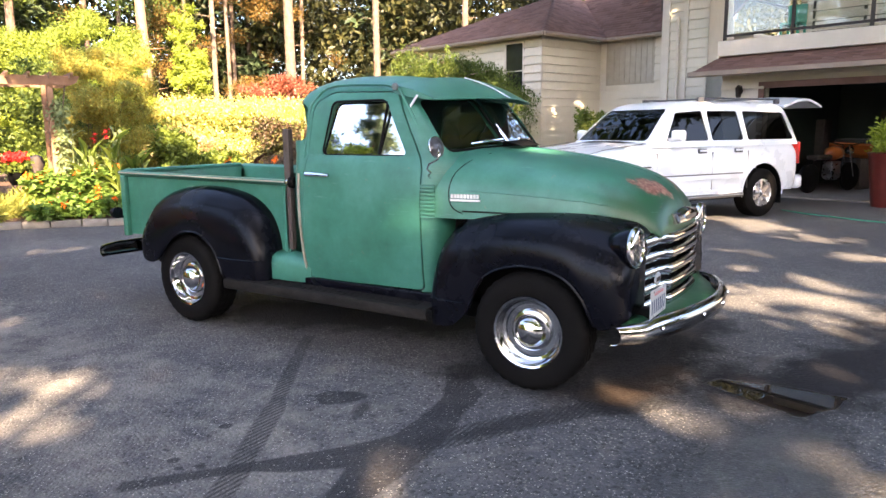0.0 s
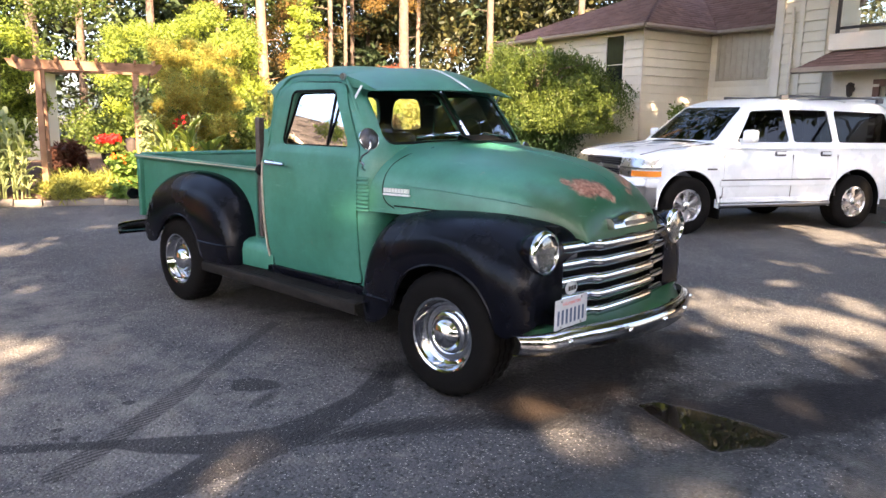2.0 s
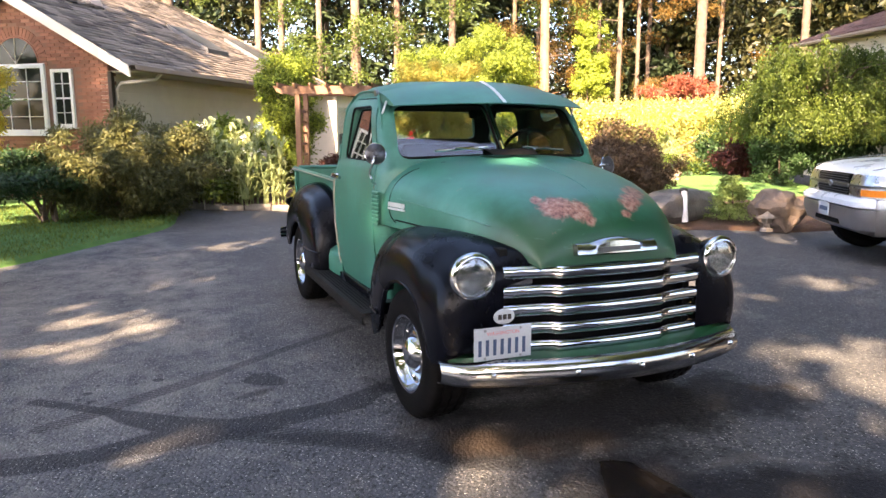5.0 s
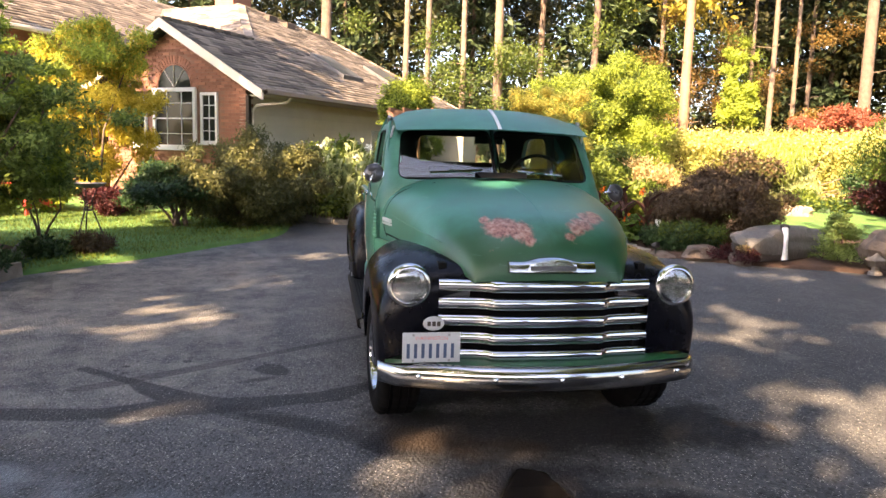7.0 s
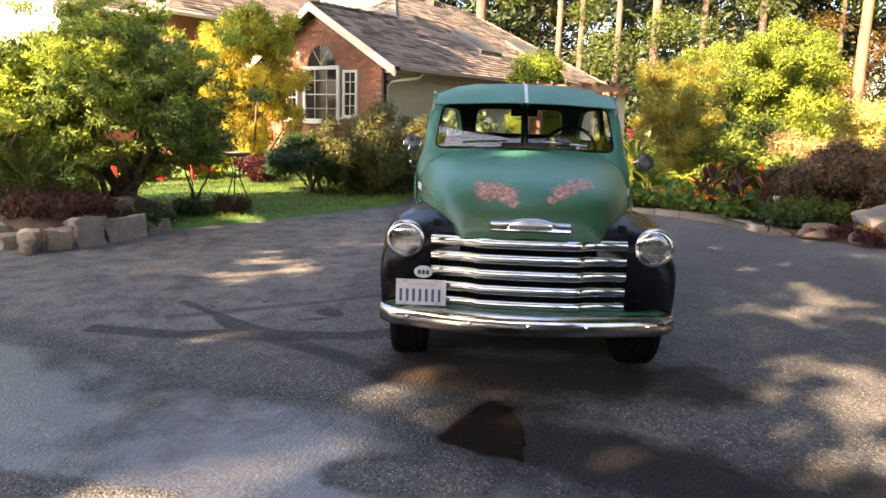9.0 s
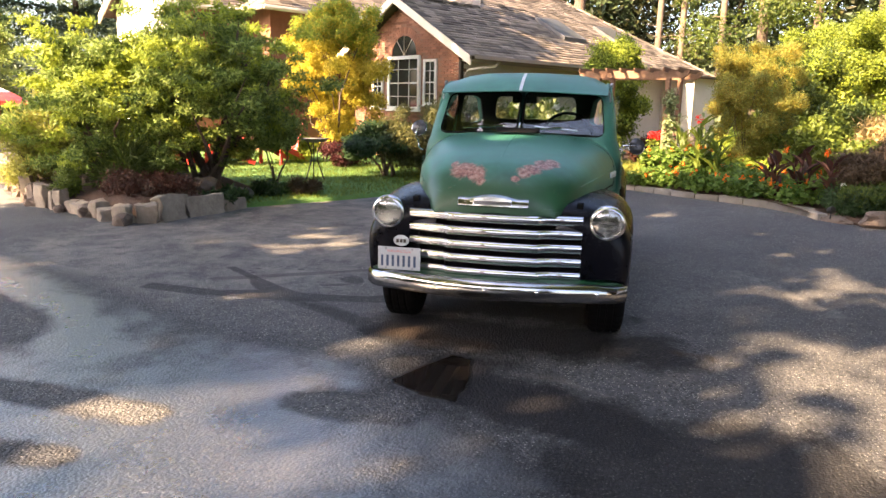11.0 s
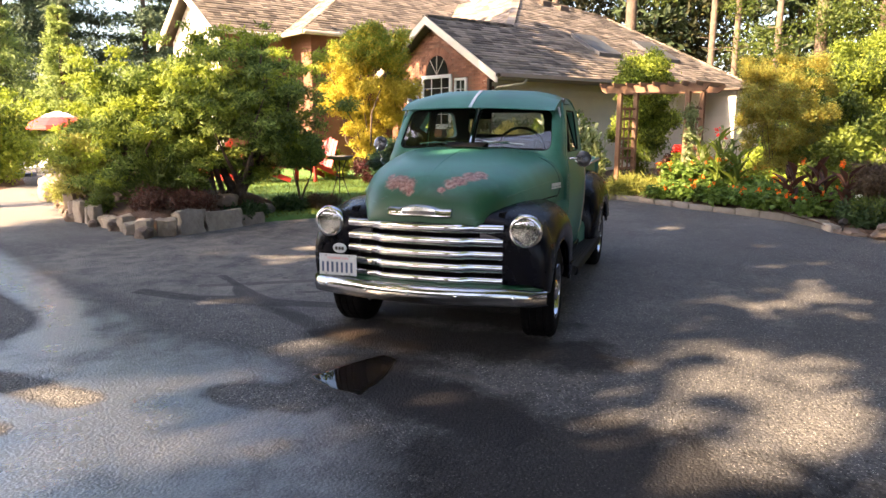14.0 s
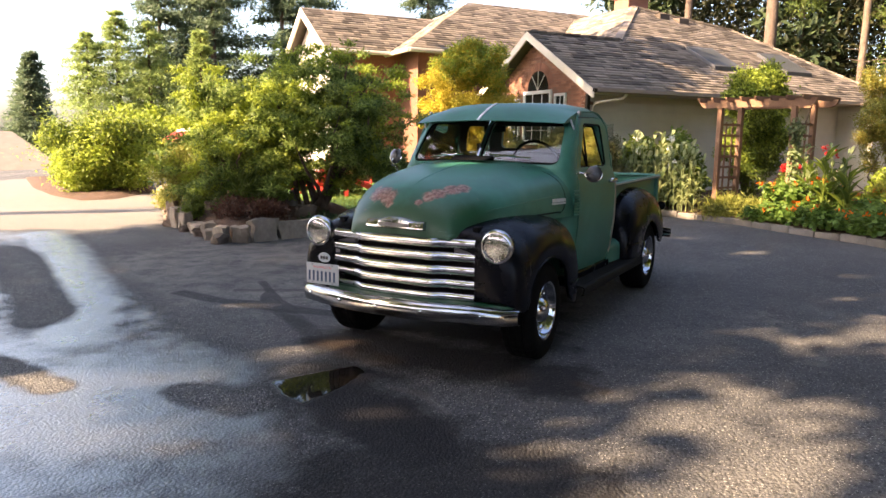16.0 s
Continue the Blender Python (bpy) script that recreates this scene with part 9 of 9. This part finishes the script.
def adirondack(x, y, yaw, group="red chairs"):
    e = thing("adirondack_chair", "bright red wooden garden chair on the lawn", "chair", pose(x, y, gz(x) + 0.06, 0, 0, yaw), group)
    for k in range(5):
        b = part("back_slat", boxes((-0.27 + k * 0.11, -0.17 + k * 0.11, 0, 0.02, 0.0, 0.78 - 0.04 * abs(k - 2)), bevel=0.005), REDPAINT, e)
        b.matrix_basis = pose(0, 0.22, 0.30, -22)
    for k in range(5):
        b = part("seat_slat", boxes((-0.28, 0.28, 0.0, 0.09, 0, 0.02), bevel=0.004), REDPAINT, e)
        b.matrix_basis = pose(0, -0.36 + k * 0.115, 0.38 - k * 0.018)
    for s in (-1, 1):
        part("arm", boxes((s * 0.33 - 0.06, s * 0.33 + 0.06, -0.42, 0.32, 0.54, 0.565), bevel=0.006), REDPAINT, e)
        part("front_leg", boxes((s * 0.30 - 0.02, s * 0.30 + 0.02, -0.40, -0.31, 0, 0.54), bevel=0.005), REDPAINT, e)
        b = part("rear_leg", boxes((s * 0.28 - 0.02, s * 0.28 + 0.02, -0.40, 0.62, -0.06, 0.05), bevel=0.005), REDPAINT, e)
        b.matrix_basis = pose(0, 0, 0.30, -21)
    return e


adirondack(-6.4, -7.5, 40)
adirondack(-7.3, -6.6, 75)
adirondack(-5.9, -8.6, 20)


# ---------------------------------------------------------------- past the drive on the sunny side
umb = thing("patio_umbrella", "red patio umbrella with a white upper band", "umbrella", pose(-8.6, -15.7, -0.55))
part("pole", tube([(0, 0, 0), (0, 0, 2.3)], 0.022), IRON, umb)
for k in range(8):
    a0, a1 = 2 * math.pi * k / 8, 2 * math.pi * (k + 1) / 8
    for cloth, ring in ((WHITETRIM, ((0.02, 2.42), (0.26, 2.34), (0.46, 2.24))), (REDPAINT, ((0.46, 2.24), (0.68, 2.12), (0.86, 2.0), (0.87, 1.88)))):
        rows = [[(r * math.cos(a), r * math.sin(a), z) for a in (a0, (a0 + a1) / 2, a1)] for r, z in ring]
        part("canopy_panel", grid(rows), cloth, umb)
deckchair = thing("deck_chair", "white sun lounger by the garden wall", "lounger", pose(-7.25, -15.5, -0.06, 0, 0, 60))
part("back", boxes((-0.3, 0.3, 0, 0.05, 0, 0.8), bevel=0.02), WHITETRIM, deckchair).matrix_basis = pose(0, 0.3, 0.38, -35)
part("seat", boxes((-0.3, 0.3, -1.0, 0.35, 0.33, 0.38), bevel=0.02), WHITETRIM, deckchair)
for x in (-0.26, 0.26):
    for y in (-0.9, 0.25):
        part("leg", boxes((x - 0.02, x + 0.02, y - 0.02, y + 0.02, 0, 0.33)), WHITETRIM, deckchair)
pot1 = thing("planter", "green glazed pot with pink flowers", "flower pot", pose(-6.17, -14.9, -0.06))
part("pot", lathe([(0.14, 0), (0.2, 0.15), (0.22, 0.34), (0.19, 0.35), (0.17, 0.3)], 20), HOSE, pot1, smooth=40)
foliage("blooms", np.random.default_rng(421), [(0, 0, 0.5, 0.3, 0.3, 0.15)], 900, 0.06, 0.05, F_WHITE, pot1, "pale pink blooms")
pot2 = thing("planter", "small blue glazed pot", "flower pot", pose(-6.5, -14.62, -0.06))
part("pot", lathe([(0.11, 0), (0.15, 0.12), (0.14, 0.26), (0.12, 0.27)], 18), PLATEBLUE, pot2, smooth=40)
mound("bed_drive", [(-2.6, -12.6), (-3.2, -12.2), (-4.9, -12.9), (-6.2, -14.6), (-7.6, -17.4), (-9, -20), (-6, -20.5), (-4.0, -16.8), (-3.0, -14.4)], 0.1, SOIL, "reddish mulch bed under the drive shrubs", "flower bed", wobble=0.08, lip=0.015)
FARROOF = surf("grey_brown_roof", (0.10, 0.085, 0.075), (0.17, 0.145, 0.125), 2.5, 0.9)
far = thing("neighbour_house", "low grey-roofed house beyond the drive", "house", pose(-9.0, -35.3, -2.45, 0, 0, 151))
part("wall", boxes((-6, 6, -4, 4, 0, 2.4)), SIDING, far)
bm = bmesh.new()
hip = [bm.verts.new(p) for p in ((-6.6, -4.6, 2.3), (6.6, -4.6, 2.3), (6.6, 4.6, 2.3), (-6.6, 4.6, 2.3), (-4.5, 0, 4.1), (4.5, 0, 4.1))]
for k in ((0, 1, 5, 4), (1, 2, 5), (2, 3, 4, 5), (3, 0, 4), (3, 2, 1, 0)):
    bm.faces.new([hip[i] for i in k])
part("roof", bm, FARROOF, far)
part("fascia", boxes((-6.6, 6.6, -4.64, -4.56, 2.12, 2.32)), IRON, far)
part("garage_door", boxes((-3, 2, -4.05, -4.0, 0, 2.1)), WHITETRIM, far)

# garage contents, pot, hose
pot3 = thing("tall_planter", "tall dark red glazed planter by the garage", "planter", pose(4.45, 11.0, 0))
part("pot", lathe([(0.2, 0), (0.21, 0.05), (0.27, 0.6), (0.31, 0.95), (0.33, 0.98), (0.30, 1.0), (0.27, 0.95)], 28), TERRA, pot3, smooth=40)
foliage("leaves", np.random.default_rng(431), [(0, 0, 1.25, 0.26, 0.26, 0.3)], 1500, 0.1, 0.05, L_YELLOW, pot3)
hs = [(2.95, 9.5), (3.3, 9.15), (3.8, 8.8), (4.4, 8.45), (5.2, 8.2), (6.2, 8.3)]
tagged(part("garden_hose", tube([(p.x, p.y, 0.012) for p in smooth_line(hs, 0.12)], 0.011, 7), HOSE, smooth=60), "green garden hose lying on the asphalt", "hose")
tank = thing("motorcycle", "dark motorcycle with chrome engine inside the garage", "motorcycle", pose(3.35, 13.6, 0.03, 0, 0, 60))
for x in (-0.7, 0.7):
    part("wheel", lathe([(0.22, -0.05), (0.31, -0.04), (0.32, 0), (0.31, 0.04), (0.22, 0.05)], 28, "Y", pose(x, 0, 0.32)), RUBBER, tank, smooth=40)
part("fuel_tank", lathe([(0.01, -0.25), (0.12, -0.18), (0.16, 0), (0.12, 0.2), (0.01, 0.28)], 18, "X", pose(0.1, 0, 0.85)), ORANGEWOOD, tank, smooth=50)
part("saddle", boxes((-0.65, -0.1, -0.13, 0.13, 0.72, 0.82), bevel=0.04), SEAT, tank, smooth=50)
part("engine", merge(lathe([(0.05, -0.15), (0.16, -0.12), (0.16, 0.12), (0.05, 0.15)], 16, "Y", pose(0.05, 0, 0.42)), boxes((-0.1, 0.2, -0.12, 0.12, 0.45, 0.68), bevel=0.02)), SILVER, tank, smooth=40)
part("handlebar", tube([(0.5, -0.4, 1.08), (0.55, -0.15, 1.02), (0.55, 0.15, 1.02), (0.5, 0.4, 1.08)], 0.014, 7), CHROME, tank, smooth=60)
part("fork", merge(tube([(0.5, -0.08, 1.02), (0.72, -0.08, 0.32)], 0.02), tube([(0.5, 0.08, 1.02), (0.72, 0.08, 0.32)], 0.02)), CHROME, tank, smooth=60)
part("headlight", lathe([(0.02, -0.08), (0.09, -0.02), (0.1, 0.05), (0.08, 0.07), (0.01, 0.08)], 18, "X", pose(0.62, 0, 0.9)), CHROME, tank, smooth=40)
boat = thing("wooden_boat", "varnished orange wooden boat stored in the garage", "boat", pose(4.6, 14.6, 0.7, 0, 0, -20))
rows = []
for k in range(13):
    t = 2 * k / 12 - 1
    w = 0.45 * (1 - abs(t) ** 2.5) + 0.01
    rows.append([(1.5 * t, w * s, 0.32 * (abs(s)) ** 2 + 0.08 * t * t) for s in (-1, -0.6, -0.2, 0.2, 0.6, 1)])
part("hull", thick(grid(rows), 0.02), ORANGEWOOD, boat, smooth=50)
for x in (-0.65, 0.65):
    part("trestle", boxes((x - 0.05, x + 0.05, -0.4, 0.4, -0.68, 0.03)), STAKEWOOD, boat)
for k, (x, y, c, h) in enumerate(((2.6, 17.2, STAKEWOOD, 1.6), (3.6, 17.4, GREYPLASTIC, 1.1), (4.6, 17.1, STAKEWOOD, 1.8), (5.6, 16.8, WHITETRIM, 0.9), (6.4, 16.4, STAKEWOOD, 1.5))):
    cab_ = thing("storage_cabinet", "plain storage cabinet at the garage wall", "cabinet", pose(x, y, 0.03, 0, 0, -16), "garage storage")
    part("body", boxes((-0.4, 0.4, -0.25, 0.25, 0, h), bevel=0.01), c, cab_)
    part("door", boxes((-0.39, -0.005, -0.27, -0.25, 0.05, h - 0.05), bevel=0.004), c, cab_)
    part("door", boxes((0.005, 0.39, -0.27, -0.25, 0.05, h - 0.05), bevel=0.004), c, cab_)
sconce = thing("wall_lantern", "black wall lantern beside the garage opening", "lamp", G0.m @ pose(0.55, 0.2, 2.18))
part("bracket", boxes((-0.03, 0.03, -0.02, 0.03, 0.0, 0.16)), IRON, sconce)
part("lantern", lathe([(0.02, -0.16), (0.06, -0.12), (0.075, 0.04), (0.09, 0.05), (0.03, 0.12), (0.002, 0.13)], 6, "Z", pose(0, -0.1, 0.05)), IRON, sconce)
urn = thing("deck_chair", "small teal seat on the deck", "chair", G0.m @ pose(1.3, 0.8, 3.25))
part("seat", boxes((-0.2, 0.2, -0.2, 0.2, 0.3, 0.36), bevel=0.02), HOSE, urn)
for x in (-0.17, 0.17):
    for y in (-0.17, 0.17):
        part("leg", boxes((x - 0.02, x + 0.02, y - 0.02, y + 0.02, 0, 0.3)), HOSE, urn)
part("backrest", boxes((-0.2, 0.2, 0.17, 0.2, 0.36, 0.75), bevel=0.015), HOSE, urn)

# ---------------------------------------------------------------- unseen wood added behind the walk: it darkens reflections and hides low sky
rng = np.random.default_rng(491)
blobs = []
for a, d in zip(rng.uniform(-82, 34, 150), rng.uniform(15, 24, 150)):
    s = rng.uniform(1.2, 2.2)
    blobs.append((7 + d * math.cos(radians(a)), d * math.sin(radians(a)), rng.uniform(0.4, 4.2), s, s, s * 0.8))
tagged(foliage("wood_edge", rng, blobs, 26000, 0.62, 0.36, L_DARK, droop=0.2, shell=0.7), "dark unseen shrubs and low branches behind the walk, blocking low sky", "undergrowth", kind="stuff")

# ---------------------------------------------------------------- unseen trees behind the walk, their crowns laid out to shade the drive
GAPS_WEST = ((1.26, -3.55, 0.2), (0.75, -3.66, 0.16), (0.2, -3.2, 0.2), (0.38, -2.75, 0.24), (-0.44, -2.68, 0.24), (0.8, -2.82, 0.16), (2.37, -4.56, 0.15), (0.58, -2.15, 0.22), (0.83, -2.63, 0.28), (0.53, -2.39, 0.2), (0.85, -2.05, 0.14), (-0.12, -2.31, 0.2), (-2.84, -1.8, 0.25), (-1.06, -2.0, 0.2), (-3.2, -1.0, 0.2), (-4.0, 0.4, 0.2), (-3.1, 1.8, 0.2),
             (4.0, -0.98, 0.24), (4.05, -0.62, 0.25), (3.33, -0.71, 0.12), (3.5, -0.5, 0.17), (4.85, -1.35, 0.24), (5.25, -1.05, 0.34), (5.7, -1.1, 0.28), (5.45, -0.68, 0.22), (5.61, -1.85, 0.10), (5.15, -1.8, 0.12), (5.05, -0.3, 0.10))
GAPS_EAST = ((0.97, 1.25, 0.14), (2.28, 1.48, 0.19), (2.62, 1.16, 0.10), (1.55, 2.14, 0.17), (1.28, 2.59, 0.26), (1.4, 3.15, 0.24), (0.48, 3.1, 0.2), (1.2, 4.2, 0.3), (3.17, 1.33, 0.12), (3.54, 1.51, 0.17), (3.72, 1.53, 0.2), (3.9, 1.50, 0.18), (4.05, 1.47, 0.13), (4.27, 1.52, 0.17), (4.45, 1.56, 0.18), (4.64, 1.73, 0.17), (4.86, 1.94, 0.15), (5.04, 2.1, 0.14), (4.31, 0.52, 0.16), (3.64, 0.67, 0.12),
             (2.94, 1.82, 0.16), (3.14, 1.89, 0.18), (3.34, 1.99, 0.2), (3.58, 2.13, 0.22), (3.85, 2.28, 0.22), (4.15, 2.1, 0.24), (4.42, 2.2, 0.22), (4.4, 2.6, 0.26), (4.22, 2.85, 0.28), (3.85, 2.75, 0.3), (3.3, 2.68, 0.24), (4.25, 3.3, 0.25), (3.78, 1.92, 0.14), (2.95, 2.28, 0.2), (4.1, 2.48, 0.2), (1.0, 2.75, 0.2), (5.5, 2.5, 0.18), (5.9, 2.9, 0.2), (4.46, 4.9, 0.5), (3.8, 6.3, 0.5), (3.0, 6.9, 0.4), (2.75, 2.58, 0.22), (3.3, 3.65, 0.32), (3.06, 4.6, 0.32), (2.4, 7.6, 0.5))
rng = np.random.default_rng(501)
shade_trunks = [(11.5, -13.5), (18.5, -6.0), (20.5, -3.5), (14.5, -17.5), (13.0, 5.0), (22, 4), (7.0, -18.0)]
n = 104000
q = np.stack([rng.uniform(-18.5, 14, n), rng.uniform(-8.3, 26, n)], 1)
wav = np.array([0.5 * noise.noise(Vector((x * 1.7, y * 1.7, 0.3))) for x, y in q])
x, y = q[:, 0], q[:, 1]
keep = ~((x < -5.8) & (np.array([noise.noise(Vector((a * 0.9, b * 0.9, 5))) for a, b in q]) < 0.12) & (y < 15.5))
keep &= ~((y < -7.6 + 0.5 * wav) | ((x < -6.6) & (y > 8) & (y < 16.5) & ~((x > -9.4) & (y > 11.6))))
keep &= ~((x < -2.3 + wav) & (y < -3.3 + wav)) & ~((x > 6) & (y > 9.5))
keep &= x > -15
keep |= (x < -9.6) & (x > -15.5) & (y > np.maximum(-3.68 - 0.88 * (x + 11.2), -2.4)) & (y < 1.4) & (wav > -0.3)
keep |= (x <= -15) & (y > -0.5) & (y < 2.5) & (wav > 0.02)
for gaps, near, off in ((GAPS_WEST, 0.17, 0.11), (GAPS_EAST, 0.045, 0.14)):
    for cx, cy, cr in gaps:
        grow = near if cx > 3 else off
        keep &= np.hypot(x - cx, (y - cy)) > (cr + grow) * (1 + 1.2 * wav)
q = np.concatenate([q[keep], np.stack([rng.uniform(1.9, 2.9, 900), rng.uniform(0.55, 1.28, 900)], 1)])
# leaves stand sunward of ground meant to be shaded, holes let patches through
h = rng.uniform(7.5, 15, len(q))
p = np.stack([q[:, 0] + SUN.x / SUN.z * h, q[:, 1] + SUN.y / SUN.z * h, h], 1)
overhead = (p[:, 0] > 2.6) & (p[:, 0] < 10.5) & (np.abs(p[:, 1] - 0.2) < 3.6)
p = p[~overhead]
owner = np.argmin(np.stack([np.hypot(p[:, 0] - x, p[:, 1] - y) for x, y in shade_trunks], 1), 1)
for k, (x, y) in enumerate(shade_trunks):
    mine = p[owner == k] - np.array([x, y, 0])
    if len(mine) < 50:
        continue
    e = thing("tree", "unseen tall leafy tree added to shade the drive", "tree", pose(x, y, -0.05))
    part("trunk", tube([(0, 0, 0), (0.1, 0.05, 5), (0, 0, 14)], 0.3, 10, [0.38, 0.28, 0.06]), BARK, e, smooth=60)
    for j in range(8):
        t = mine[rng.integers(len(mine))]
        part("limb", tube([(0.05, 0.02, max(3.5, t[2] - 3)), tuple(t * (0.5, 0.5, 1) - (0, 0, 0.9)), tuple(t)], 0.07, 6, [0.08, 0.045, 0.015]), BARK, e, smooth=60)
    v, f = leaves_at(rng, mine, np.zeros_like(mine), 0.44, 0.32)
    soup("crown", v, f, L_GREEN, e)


# ---------------------------------------------------------------- bricks of the gable, laid last
def brick_mesh(ln):
    bm = boxes((0.004, ln - 0.004, -0.016, 0.03, 0.004, 0.061), bevel=0.004)
    me = bpy.data.meshes.new("brick")
    bm.to_mesh(me)
    bm.free()
    me.materials.append(BRICK)
    return me


def brickwork(parent, m, x0, x1, z0, top, holes, near):
    """Running bond on the outer face of a wall; those in the stretch near are parts, the rest one joined part."""
    whole = brick_mesh(0.205)
    base = np.array([tuple(v.co) for v in whole.vertices])
    polys = [tuple(p.vertices) for p in whole.polygons]
    rest_v, rest_f, count = [], [], 0
    row, z = 0, z0
    while z < 4.1:
        x = x0 - (0.1025 if row % 2 else 0)
        while x < x1:
            a, b = max(x, x0), min(x + 0.205, x1)
            zt = z + 0.065
            ok = b - a > 0.04 and zt < min(top(a), top(b))
            for h in holes:
                if ok and b > h[0] and a < h[1] and zt > h[2] and z < h[3](0.5 * (a + b)):
                    ok = False
            if ok:
                if near[0] < a < near[1] and near[2] < z < near[3] and count < 300 and b - a > 0.2:
                    o = new("brick", whole)
                    o.parent = parent
                    o.matrix_basis = m @ pose(a, 0, z)
                    count += 1
                else:
                    i = len(rest_v) * len(base)
                    v = base.copy()
                    v[:, 0] *= (b - a) / 0.205
                    rest_v.append(v + np.array([a, 0, z]))
                    rest_f.append(i)
            x += 0.205
        z += 0.065
        row += 1
    bm = bmesh.new()
    me = bpy.data.meshes.new("brickwork")
    verts = np.concatenate(rest_v)
    faces = [tuple(k + i for k in p) for i in rest_f for p in polys]
    me.from_pydata([tuple(v) for v in verts], [], faces)
    bm.free()
    ob = linked("brickwork", me, BRICKS, parent)
    ob.matrix_basis = m
    return tagged(ob, kind="stuff")


def brick_mix():
    m, n, l, b = nodes_of("red_bricks")
    g = n.new("ShaderNodeNewGeometry")
    fine = noise_node(n, l, 70, 4, 0.6, g.outputs["Position"])
    f = math_node(n, l, "ADD", math_node(n, l, "MULTIPLY", g.outputs["Random Per Island"], 0.65), math_node(n, l, "MULTIPLY", fine.outputs[0], 0.35))
    l.new(ramp(n, l, f, [(0.1, (0.13, 0.055, 0.036)), (0.55, (0.22, 0.098, 0.064)), (0.95, (0.32, 0.16, 0.11))]), b.inputs["Base Color"])
    b.inputs["Roughness"].default_value = 0.85
    bump(n, l, b, fine.outputs[0], 0.4, 0.004)
    return m


BRICKS = brick_mix()
arch_top = lambda x: ACZ + math.sqrt(max(0.0, (ACR + 0.2) ** 2 - (x - ACX) ** 2))
brickwork(brick_house, mg, 0.02, 4.09, 0.3, lambda x: 2.56 + PITCH * min(4.8 - x, 0.7 + x), [(1.40, 2.79, 1.42, arch_top), (2.84, 3.35, 1.55, lambda x: 2.70), (0.78, 1.28, 1.45, lambda x: 2.64)], (2.6, 4.1, 1.2, 4.0))
